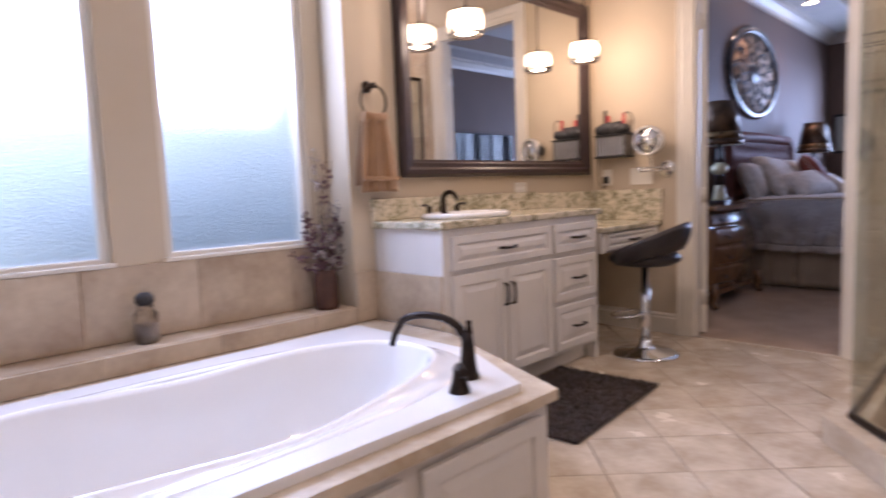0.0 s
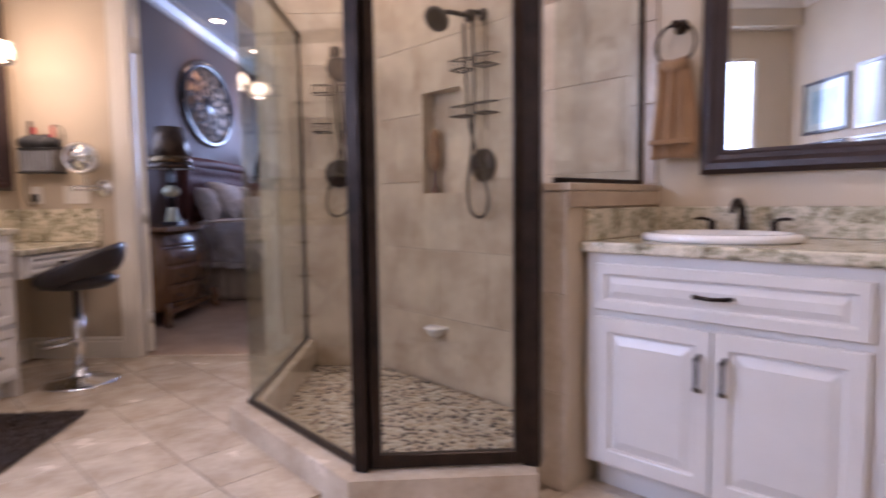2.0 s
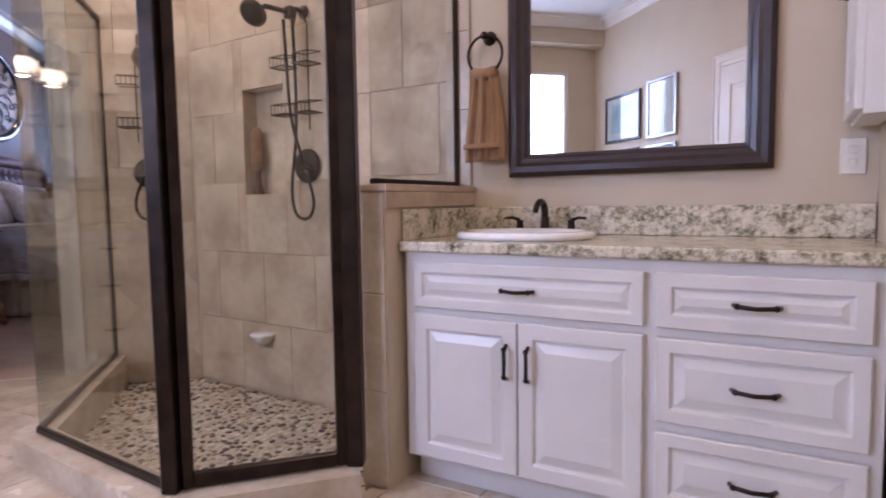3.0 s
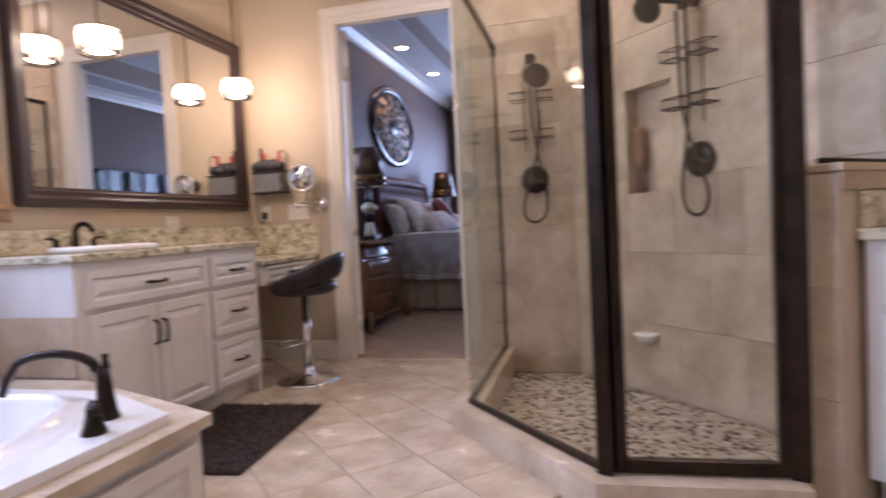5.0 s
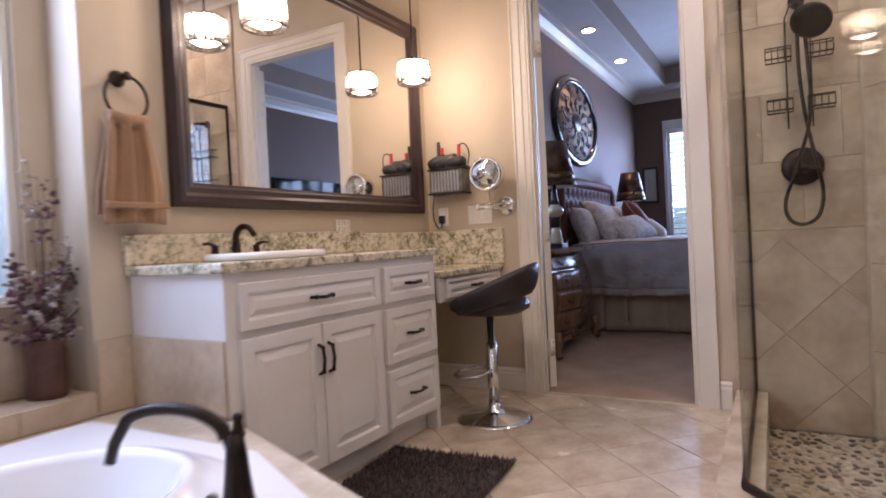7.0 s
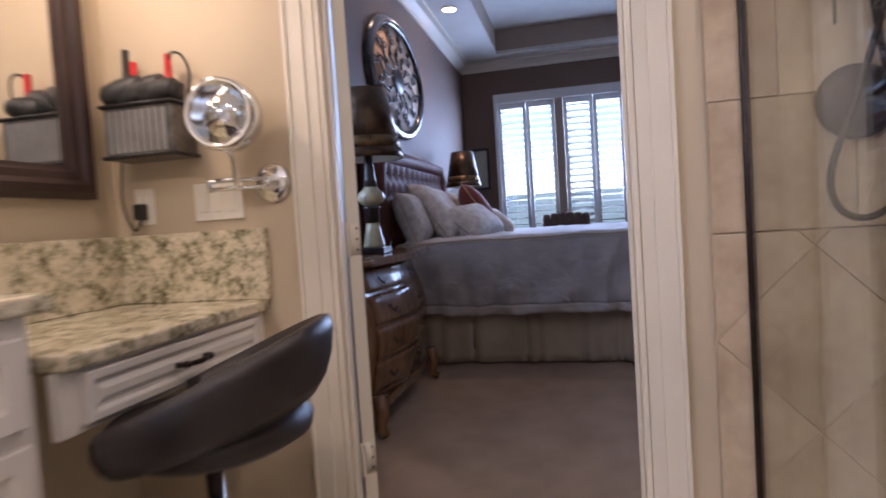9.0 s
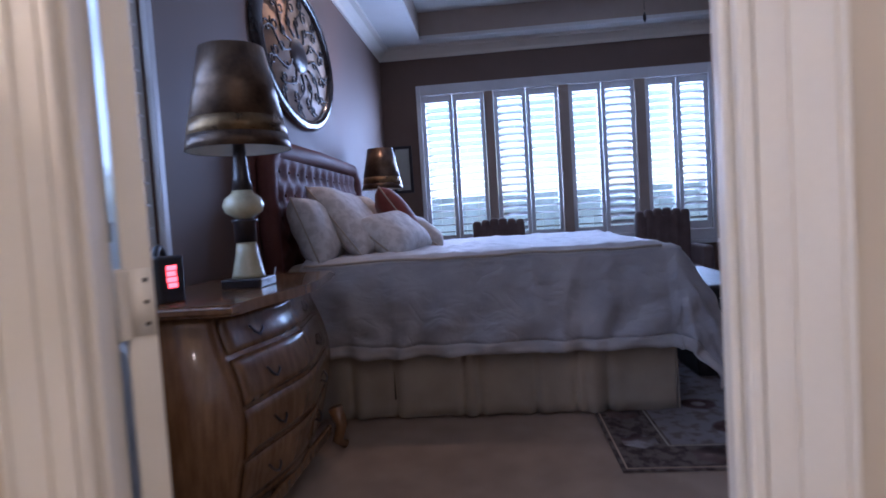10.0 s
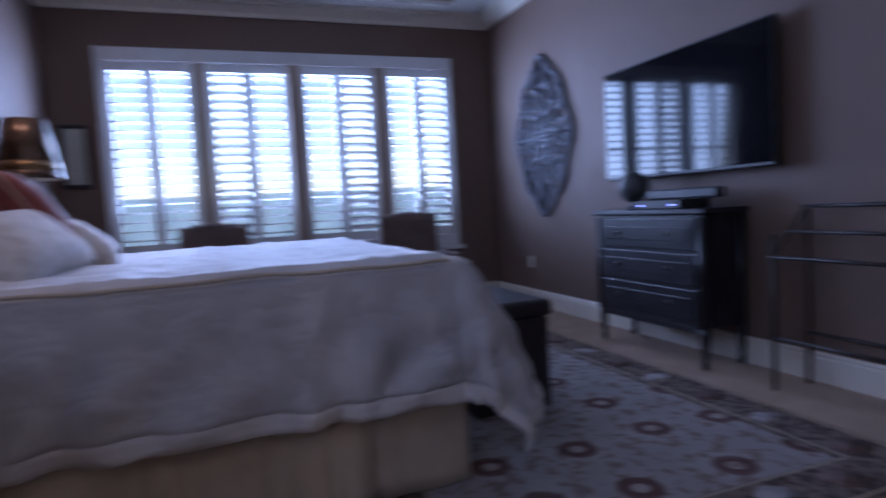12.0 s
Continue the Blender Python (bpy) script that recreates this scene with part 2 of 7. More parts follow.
def creases(m, turn, depth):
    """Fine diagonal creases laid over a cloth's own grain."""
    n, l = m.node_tree.nodes, m.node_tree.links
    weave = next(x for x in n if x.bl_idname == "ShaderNodeBump")
    tc = n.new("ShaderNodeTexCoord")
    out = weave.outputs[0]
    shader = next(x for x in n if x.bl_idname == "ShaderNodeBsdfPrincipled")
    for ang, dense in ((turn, 2.4), (turn + 25, 5.0)):
        mp, no, off, ab, b = n.new("ShaderNodeMapping"), n.new("ShaderNodeTexNoise"), n.new("ShaderNodeMath"), n.new("ShaderNodeMath"), n.new("ShaderNodeBump")
        mp.inputs["Rotation"].default_value = (0, math.radians(ang), 0)
        mp.vector_type = "TEXTURE"
        mp.inputs["Scale"].default_value = (1.0, 1.0, 0.28)
        no.inputs["Scale"].default_value, no.inputs["Detail"].default_value = dense, 2
        no.inputs["Distortion"].default_value = 0.5
        off.operation, ab.operation = "SUBTRACT", "ABSOLUTE"
        off.inputs[1].default_value = 0.5
        b.inputs["Strength"].default_value, b.inputs["Distance"].default_value = 0.8, depth
        l.new(tc.outputs["Object"], mp.inputs[0])
        l.new(mp.outputs[0], no.inputs["Vector"])
        l.new(no.outputs[0], off.inputs[0])
        l.new(off.outputs[0], ab.inputs[0])
        l.new(ab.outputs[0], b.inputs["Height"])
        l.new(out, b.inputs["Normal"])
        out = b.outputs[0]
    l.new(out, shader.inputs["Normal"])


creases(DUVET, 42, 0.024)
DUVETTOP = surface("bedspread_top_paler", (0.44, 0.41, 0.395), (0.53, 0.495, 0.48), 0.6, 9, 200, 0.2, sheen=0.3)
HEM = surface("duvet_hem", (0.38, 0.345, 0.325), (0.46, 0.42, 0.395), 0.6, 8, 200, 0.15, sheen=0.3)
SKIRT = surface("cream_bed_skirt", (0.36, 0.29, 0.215), (0.44, 0.365, 0.275), 0.7, 5, 260, 0.2, sheen=0.2)
PILLOW = surface("cream_damask_pillow", (0.48, 0.44, 0.40), (0.62, 0.58, 0.54), 0.65, 22, 200, 0.2, sheen=0.3, contrast=(0.42, 0.56))
REDPIL = surface("rust_red_pillow", (0.16, 0.022, 0.012), (0.24, 0.045, 0.026), 0.6, 14, 240, 0.2, sheen=0.3)
UPHOL = surface("brown_leather_headboard", (0.120, 0.042, 0.034), (0.175, 0.068, 0.055), 0.62, 7, 260, 0.2, spec=0.2)
CHESTWOOD = wood("honey_brown_chest_wood", (0.16, 0.076, 0.033), (0.26, 0.137, 0.064), 0.22, (12, 12, 2.2), 0.5)
BLACKWOOD = surface("black_lacquered_wood", (0.012, 0.011, 0.014), (0.026, 0.023, 0.028), 0.33, 8, 120, 0.1)
SHADE = surface("bronze_foil_lampshade", (0.05, 0.026, 0.014), (0.15, 0.09, 0.05), 0.3, 9, 60, 0.12, metal=0.6)
SHADEBAND = surface("gold_shade_band", (0.10, 0.055, 0.024), (0.24, 0.145, 0.06), 0.28, 14, 90, 0.1, metal=0.7)
SHADEIN = surface("white_shade_lining", (0.7, 0.68, 0.62), (0.75, 0.72, 0.66), 0.8, 6, 100, 0.0)
CERAMIC = surface("crackled_cream_ceramic", (0.46, 0.40, 0.24), (0.58, 0.52, 0.34), 0.22, 14, 120, 0.05, coat=0.4)
LAMPDARK = surface("dark_lamp_wood", (0.022, 0.016, 0.016), (0.05, 0.035, 0.03), 0.3, 8, 100, 0.05)
IRON = surface("wrought_iron", (0.02, 0.016, 0.015), (0.05, 0.04, 0.035), 0.45, 12, 120, 0.2, metal=0.5)
DISCTAN = surface("tan_parchment_disc", (0.42, 0.28, 0.18), (0.56, 0.40, 0.27), 0.6, 6, 80, 0.2)
DISCRIM = surface("silver_bronze_rim", (0.022, 0.016, 0.015), (0.055, 0.042, 0.038), 0.2, 7, 80, 0.1, metal=0.3, coat=0.4)
PEWTER = surface("pewter_carving", (0.045, 0.045, 0.055), (0.13, 0.13, 0.15), 0.45, 10, 120, 0.2, metal=0.5)
SCREEN = surface("tv_screen", (0.006, 0.006, 0.008), (0.008, 0.008, 0.01), 0.06, 3, 60, 0.0, spec=0.25)
PLASTIC = surface("black_plastic", (0.015, 0.015, 0.016), (0.028, 0.028, 0.03), 0.42, 9, 160, 0.05)
GREYPLASTIC = surface("grey_mesh_caddy", (0.09, 0.085, 0.082), (0.20, 0.19, 0.185), 0.32, 30, 260, 0.3, metal=0.7)
WHITEPLASTIC = surface("white_plate_plastic", (0.74, 0.70, 0.62), (0.78, 0.74, 0.66), 0.35, 6, 90, 0.0)
REDPLASTIC = surface("red_plastic", (0.42, 0.02, 0.02), (0.5, 0.03, 0.03), 0.35, 6, 90, 0.0)
SHUTTER = surface("white_shutter_paint", (0.66, 0.66, 0.66), (0.72, 0.72, 0.71), 0.4, 6, 100, 0.03)
VASE = surface("rust_brown_clay", (0.055, 0.022, 0.014), (0.11, 0.048, 0.03), 0.7, 9, 120, 0.3)
STEM = surface("dried_stems", (0.055, 0.038, 0.022), (0.12, 0.085, 0.05), 0.9, 20, 120, 0.1)
BERRY = surface("plum_dried_flowers", (0.045, 0.018, 0.028), (0.16, 0.07, 0.08), 0.8, 30, 120, 0.1)
BRUSHTAN = surface("brown_bristles", (0.14, 0.07, 0.03), (0.27, 0.15, 0.07), 0.9, 25, 400, 0.8)
BUD = surface("pale_dried_buds", (0.26, 0.22, 0.20), (0.40, 0.34, 0.30), 0.85, 20, 100, 0.1)
PEBBLE = surface("river_pebbles", (0.10, 0.075, 0.05), (0.52, 0.44, 0.33), 0.4, 14, 90, 0.1, contrast=(0.38, 0.6))
GREEN = surface("garden_foliage", (0.035, 0.07, 0.03), (0.10, 0.16, 0.07), 0.9, 3, 30, 0.3)
LAWN = surface("lawn", (0.05, 0.08, 0.03), (0.09, 0.13, 0.05), 0.95, 0.6, 20, 0.3)
# pale teal puts the garden's bright haze into the board colour
GARDENHAZE = surface("teal_garden_haze", (0.30, 0.42, 0.47), (0.42, 0.55, 0.60), 0.8, 2, 30, 0.2)
PAPER = surface("picture_paper", (0.50, 0.50, 0.48), (0.62, 0.62, 0.6), 0.7, 5, 80, 0.0)
BLUEPRINT = surface("blue_art_print", (0.22, 0.33, 0.42), (0.42, 0.55, 0.62), 0.5, 5, 60, 0.0)
SILVERFRAME = surface("silver_frame", (0.35, 0.35, 0.36), (0.45, 0.45, 0.46), 0.3, 8, 90, 0.05, metal=0.8)
BULBGLOW = glowing("pendant_glow", (1.0, 0.80, 0.52), 9.0)
SPOTGLOW = glowing("downlight_glow", (1.0, 0.82, 0.6), 12.0)
CLOCKRED = glowing("red_clock_digits", (1.0, 0.05, 0.06), 3.0)
BLUELED = glowing("blue_led", (0.2, 0.25, 1.0), 3.0)
CRYSTAL = clear("pendant_crystal_glass", 0.05, (1, 0.97, 0.9), 0.8, 45)


# ---- mesh helpers ----
def box(bm, x0, x1, y0, y1, z0, z1, bev=0.0, seg=2):
    v = [bm.verts.new((x, y, z)) for z in (z0, z1) for y in (y0, y1) for x in (x0, x1)]
    f = [bm.faces.new([v[i] for i in q]) for q in ((0, 2, 3, 1), (4, 5, 7, 6), (0, 1, 5, 4), (2, 6, 7, 3), (0, 4, 6, 2), (1, 3, 7, 5))]
    if bev:
        bmesh.ops.bevel(bm, geom=list({e for q in f for e in q.edges}), offset=bev, segments=seg, affect="EDGES", profile=0.5)
    return bm


def boxm(*a, **k):
    return box(bmesh.new(), *a, **k)


def prism(bm, outline, z0, z1):
    """An upright prism over an outline, counter-clockwise."""
    lo, hi = [bm.verts.new((x, y, z0)) for x, y in outline], [bm.verts.new((x, y, z1)) for x, y in outline]
    bm.faces.new(lo[::-1])
    bm.faces.new(hi)
    for i in range(len(outline)):
        j = (i + 1) % len(outline)
        bm.faces.new((lo[i], lo[j], hi[j], hi[i]))
    return bm


def lathe(bm, profile, at=(0, 0, 0), steps=24, m=None, sx=1.0, sy=1.0):
    """A turned body from (radius, height) pairs."""
    rings = []
    for r, z in profile:
        rings.append([bm.verts.new((at[0] + sx * r * math.cos(2 * math.pi * i / steps), at[1] + sy * r * math.sin(2 * math.pi * i / steps), at[2] + z)) for i in range(steps)])
    for a, b in zip(rings, rings[1:]):
        for i in range(steps):
            j = (i + 1) % steps
            bm.faces.new((a[i], a[j], b[j], b[i]))
    bm.faces.new(rings[0][::-1])
    bm.faces.new(rings[-1])
    if m is not None:
        bmesh.ops.transform(bm, matrix=m, verts=[q for ring in rings for q in ring])
    for f in bm.faces:
        f.smooth = True
    return bm


def tube(bm, pts, r, steps=8, r_end=None, closed=False):
    """A round bar along points, tapering to r_end."""
    pts = [Vector(p) for p in pts]
    n = len(pts)
    rings = []
    side = None
    for i, p in enumerate(pts):
        a, b = (pts[i - 1] if (i or closed) else p), (pts[(i + 1) % n] if (i < n - 1 or closed) else p)
        d = (b - a).normalized()
        if side is None:
            side = d.orthogonal().normalized()
        side = (side - d * side.dot(d)).normalized()
        up = d.cross(side)
        rr = r if r_end is None else r + (r_end - r) * i / (n - 1)
        rings.append([bm.verts.new(p + (side * math.cos(2 * math.pi * k / steps) + up * math.sin(2 * math.pi * k / steps)) * rr) for k in range(steps)])
    pairs = list(zip(rings, rings[1:])) + ([(rings[-1], rings[0])] if closed else [])
    for a, b in pairs:
        for k in range(steps):
            j = (k + 1) % steps
            bm.faces.new((a[k], a[j], b[j], b[k])).smooth = True
    if not closed:
        bm.faces.new(rings[0][::-1])
        bm.faces.new(rings[-1])
    return bm


def ring_pts(c, r, axis="y", n=24, rz=None):
    out = []
    for i in range(n):
        a, b = r * math.cos(2 * math.pi * i / n), (rz or r) * math.sin(2 * math.pi * i / n)
        out.append((c[0] + a, c[1], c[2] + b) if axis == "y" else ((c[0], c[1] + a, c[2] + b) if axis == "x" else (c[0] + a, c[1] + b, c[2])))
    return out


def arc_pts(c, r, a0, a1, n=12, axis="y"):
    out = []
    for i in range(n + 1):
        t = radians(a0 + (a1 - a0) * i / n)
        a, b = r * math.cos(t), r * math.sin(t)
        out.append((c[0] + a, c[1], c[2] + b) if axis == "y" else (c[0], c[1] + a, c[2] + b))
    return out


def smooth_line(pts, n=5):
    """More points on a soft curve through the given ones."""
    p = [Vector(q) for q in pts]
    out = []
    for i in range(len(p) - 1):
        a, b, c, d = p[max(0, i - 1)], p[i], p[i + 1], p[min(len(p) - 1, i + 2)]
        for k in range(n):
            t = k / n
            out.append(0.5 * (2 * b + (c - a) * t + (2 * a - 5 * b + 4 * c - d) * t * t + (3 * b - a - 3 * c + d) * t ** 3))
    return out + [p[-1]]


def put(name, bm, material, parent=None, label="", smooth=False):
    me = bpy.data.meshes.new(name)
    bmesh.ops.recalc_face_normals(bm, faces=bm.faces)
    if smooth:
        for f in bm.faces:
            f.smooth = True
    bm.to_mesh(me)
    bm.free()
    me.materials.append(material)
    ob = new(name, me)
    if parent is not None:
        ob.parent = parent
    if label:
        ob["label"] = label
    return ob


def part(name, bm, material, parent, label="", smooth=False):
    return put(name, bm, material, parent, label, smooth)


def thing(name, m, label, category, group="", kind=""):
    ob = new(name)
    ob.empty_display_size = 0.05
    ob.matrix_world = m if isinstance(m, Matrix) else Matrix.Translation(m)
    return tagged(ob, label, category, group, kind)


def structure(name, bm, material, label=""):
    return tagged(put(name, bm, material), label or name.replace("_", " "), "", "", "structure")


# ---- the setting: walls, floors, ceilings ----
DX = 3.30        # bathroom face of the wall with the double door
MY = 2.31        # wall of the large mirror; also the headboard wall
WY = 2.50        # window wall behind the tub
WX = -0.95       # west wall
BX, BS, BH = 9.72, -1.93, 3.06
BATH_H = 3.0
D0, D1, DH = 0.713, 1.585, 2.40
S2 = 2 ** 0.5
WALL2 = Matrix.Translation((1.818, -1.332, 0)) @ pose(0, 0, 0, 0, 0, 225)


def w2(a, b):
    """A plan point beside the slanting wall: a along it, b out of it into the room."""
    return (1.818 - (a + b) / S2, -1.332 - (a - b) / S2)


bm = bmesh.new()
box(bm, DX, DX + 0.065, D1, MY, 0, BATH_H + 0.5)
box(bm, DX, DX + 0.065, BS - 0.12, D0, 0, BATH_H + 0.5)
box(bm, DX + 0.0005, DX + 0.0645, D0, D1, DH, BATH_H + 0.5)
wall_east = structure("wall_east", bm, PAINT, "cream painted wall with the bedroom doorway")
bm = bmesh.new()
box(bm, DX + 0.0655, DX + 0.075, D1 + 0.002, MY, 0, BH)
box(bm, DX + 0.0655, DX + 0.075, BS, D0 - 0.03, 0, BH)
box(bm, DX + 0.0655, DX + 0.074, D0 - 0.03, D1 + 0.03, DH + 0.03, BH)
structure("wall_bedroom_west", bm, BEDPAINT, "taupe painted bedroom side of the door wall")
bm = bmesh.new()
box(bm, 1.09, DX + 0.065, MY, MY + 0.14, 0, BATH_H + 0.5)
structure("wall_north", bm, PAINT, "cream painted wall behind the large mirror")
# window niche behind the tub
WINS = [(-0.60, 0.075), (0.28, 0.985)]
WZ0, WZ1 = 0.80, 2.45
bm = bmesh.new()
box(bm, WX, 1.09, WY, WY + 0.14, 0, WZ0)
box(bm, WX, 1.09, WY, WY + 0.14, WZ1, BATH_H + 0.5)
for a, b in ((WX, WINS[0][0]), (WINS[0][1], WINS[1][0]), (WINS[1][1], 1.09)):
    box(bm, a, b, WY, WY + 0.14, WZ0, WZ1)
box(bm, 1.0901, 1.2, MY + 0.1405, WY + 0.14, 0, BATH_H + 0.5)
box(bm, WX, 1.0899, MY, WY - 0.0005, 2.72, BATH_H + 0.5)
structure("wall_window", bm, PAINT, "cream painted window wall in a recess behind the tub")
bm = boxm(WX - 0.14, WX, -1.6, WY + 0.14, 0, BATH_H + 0.5)
structure("wall_west", bm, PAINT, "cream painted west wall with pictures")
bm = bmesh.new()
a, b = w2(-0.118, 0), w2(1.44, 0)
c, d = w2(1.44, -0.14), w2(-0.118, -0.14)
prism(bm, [a, d, c, b], -0.12, BATH_H + 0.5)
structure("wall_slanting", bm, PAINT, "cream painted slanting wall behind shower and vanity")
bm = bmesh.new()
prism(bm, [w2(1.44, -0.14), w2(1.56, -0.14), w2(1.56, 1.2), w2(1.44, 1.2)], 0, BATH_H + 0.5)
structure("wall_vanity_end", bm, PAINT, "cream painted wall at the end of the vanity")
bm = boxm(WX - 0.14, w2(1.5, 1.2)[0], -1.72, -1.56, 0, BATH_H + 0.5)
structure("wall_south", bm, PAINT, "cream painted wall behind the camera")
bm = boxm(WX - 0.14, DX + 0.14, -3.2, WY + 0.14, BATH_H, BATH_H + 0.1)
structure("ceiling", bm, CEIL, "white bathroom ceiling")
bm = prism(bmesh.new(), [(WX - 0.14, -1.72), (0.3, -2.6), w2(0.6, -0.1), w2(-0.06, -0.05), (1.345, -0.752), (1.312, -0.172), (2.014, 0.433), (DX, 0.455), (DX, WY), (WX - 0.14, WY)], -0.20, -0.012)
structure("floor", bm, GROUT, "beige grout bed of the tiled bathroom floor")
bm = boxm(DX + 0.001, BX + 0.1, BS - 0.1, MY + 0.1, -0.2, 0.0)
structure("floor_bedroom", bm, CARPET, "taupe cut-pile bedroom carpet")


def crown(name, pts, z, size, material=TRIM):
    """Crown moulding along a plan line whose room lies to the left of the way."""
    bm = bmesh.new()
    prof = [(0, -size), (0.018, -size), (0.03, -size * 0.72), (size * 0.6, -size * 0.25), (size * 0.85, -0.03), (size, -0.03), (size, 0), (0, 0)]
    n = len(pts)
    for i in range(n - 1):
        p, q = Vector(pts[i]), Vector(pts[i + 1])
        d = (q - p).normalized()
        nn = Vector((-d.y, d.x))
        p, q = p - d * 0.0, q + d * 0.0
        va = [bm.verts.new((p.x + nn.x * o + d.x * (o if i else 0), p.y + nn.y * o + d.y * (o if i else 0), z + h)) for o, h in prof]
        vb = [bm.verts.new((q.x + nn.x * o - d.x * (o if i < n - 2 else 0), q.y + nn.y * o - d.y * (o if i < n - 2 else 0), z + h)) for o, h in prof]
        for k in range(len(prof)):
            j = (k + 1) % len(prof)
            bm.faces.new((va[k], va[j], vb[j], vb[k]))
    return structure(name, bm, material, "painted crown moulding")


crown("trim_crown", [(BX, BS), (BX, MY), (DX + 0.075, MY), (DX + 0.075, BS), (BX, BS)], BH, 0.13)
crown("trim_crown_bath", [(DX, -0.2), (DX, MY), (1.09, MY), (WX, MY), (WX, -1.56)], BATH_H, 0.11)


def baseboard(name, p, q, h=0.13):
    p, q = Vector(p), Vector(q)
    d = (q - p).normalized()
    nn = Vector((-d.y, d.x))
    bm = bmesh.new()
    prof = [(0.001, 0.001), (0.016, 0.001), (0.016, h - 0.035), (0.011, h - 0.025), (0.013, h - 0.014), (0.004, h), (0.001, h)]
    va = [bm.verts.new((p.x + nn.x * o, p.y + nn.y * o, z)) for o, z in prof]
    vb = [bm.verts.new((q.x + nn.x * o, q.y + nn.y * o, z)) for o, z in prof]
    for k in range(len(prof)):
        j = (k + 1) % len(prof)
        bm.faces.new((va[k], va[j], vb[j], vb[k]))
    bm.faces.new(va)
    bm.faces.new(vb[::-1])
    return structure(name, bm, TRIM, "white painted baseboard")


baseboard("baseboard", (DX, D1 + 0.097), (DX, MY), 0.14)
baseboard("baseboard", (DX, 0.56), (DX, D0 - 0.097), 0.14)
baseboard("baseboard", (DX, MY), (2.56, MY), 0.14)
baseboard("baseboard", (BX, BS), (BX, MY), 0.16)
baseboard("baseboard", (BX, MY), (DX + 0.075, MY), 0.16)
baseboard("baseboard", (DX + 0.075, BS), (BX, BS), 0.16)


def casing(name, x, y0, y1, top, out, w=0.095):
    """Moulded casing round a doorway in a wall across x; out is the way it stands proud."""
    bm = bmesh.new()
    for lo, hi, t in ((0.0, 0.035, 0.014), (0.035, 0.085, 0.020), (0.085, w, 0.027)):
        xa, xb = sorted((x + out * 0.0005, x + out * t))
        box(bm, xa, xb, y0 - hi, y0 - lo, 0, top + hi)
        box(bm, xa, xb, y1 + lo, y1 + hi, 0, top + hi)
        box(bm, xa, xb, y0 - lo, y1 + lo, top + lo, top + hi)
    return structure(name, bm, TRIM, "white moulded door casing")


casing("trim_door_casing", DX, D0, D1, DH, -1)
bm = bmesh.new()
for y0, y1 in ((D0 + 0.0005, D0 + 0.018), (D1 - 0.018, D1 - 0.0005)):
    box(bm, DX - 0.012, DX + 0.070, y0, y1, 0.001, DH, 0.003, 1)
for y0, y1 in ((D0 + 0.018, D0 + 0.03), (D1 - 0.03, D1 - 0.018)):
    box(bm, DX + 0.008, DX + 0.038, y0, y1, 0.001, DH - 0.02, 0.003, 1)
box(bm, DX - 0.012, DX + 0.070, D0 + 0.018, D1 - 0.018, DH - 0.018, DH, 0.003, 1)
structure("door_jamb", bm, TRIM, "white painted door jamb with stops")


def slab_panels(bm, w, h, rows, t, stile=0.075, deep=0.008):
    """A panel door in x (width) and z, thickness along y, its rows of panels sunk on both faces."""
    box(bm, 0.004, w - 0.004, deep, t - deep, 0.004, h - 0.004)
    for x0, x1 in ((0, stile), (w - stile, w)):
        box(bm, x0, x1, 0, t, 0, h, 0.002, 1)
    edges = [0.0] + [e for r in rows for e in r] + [h]
    for z0, z1 in zip(edges[::2], edges[1::2]):
        box(bm, stile, w - stile, 0.0002, t - 0.0002, z0, z1)
    for z0, z1 in rows:
        box(bm, stile + 0.03, w - stile - 0.03, deep * 0.4, t - deep * 0.4, z0 + 0.03, z1 - 0.03, 0.006, 1)
    return bm


def door_leaf(name, x_hinge, y_hinge, way, turn, state):
    m = pose(x_hinge, y_hinge, 0.012, 0, 0, turn)
    root = tagged(new(name), "white painted panel door %s" % state, "door", "double door leaves", "structure")
    root.matrix_world = m
    t = 0.042
    bm = bmesh.new()
    slab_panels(bm, 0.41, 2.36, [(0.22, 0.86), (1.02, 2.20)], t)
    ob = part("leaf", bm, TRIM, root)
    ob.location = (0, -t / 2, 0)
    for z in (0.24, 0.93, 2.05):
        bm = bmesh.new()
        box(bm, -0.0022, -0.0002, -0.020, 0.020, z - 0.05, z + 0.05)
        side = 1 if way > 0 else -1
        lathe(bm, [(0.007, z - 0.052), (0.007, z + 0.052)], (-0.008, side * 0.026, 0), 10)
        hinge = part("hinge", bm, TRIM, root, "painted-over butt hinge")
        for k in (-0.033, 0, 0.033):
            part("screw", lathe(bmesh.new(), [(0.0035, -0.001), (0.003, 0.001)], (0, 0, 0), 8, pose(-0.0028, side * -0.009, z + k, 0, 90, 0)), BRONZE, hinge)
    return root


def box_pair(spans):
    bm = bmesh.new()
    for y0, y1 in spans:
        box(bm, DX + 0.0755, DX + 0.1205, y0, y1, 0.012, DH - 0.002)
    return bm


door_leaf("door_1", DX + 0.104, D1 - 0.033, 1, 37, "standing open into the bedroom")
door_leaf("door_2", DX + 0.145, D0 - 0.022, -1, -90, "folded open against the bedroom wall")
bm = bmesh.new()
for y0, y1, x1 in ((D0 - 0.018, D0 - 0.008, 0.1215), (D1 - 0.026, D1 - 0.020, 0.092)):
    for z in (0.25, 0.94, 2.06):
        box(bm, DX + 0.0705, DX + x1, y0, y1, z - 0.05, z + 0.05, 0.001, 1)
structure("door_hinge_plates", bm, TRIM, "painted hinge plates on the jamb")
structure("trim_jamb_fillet", box_pair(((D0 - 0.05, D0 - 0.019),)), TRIM, "white painted jamb strip behind the open leaves")
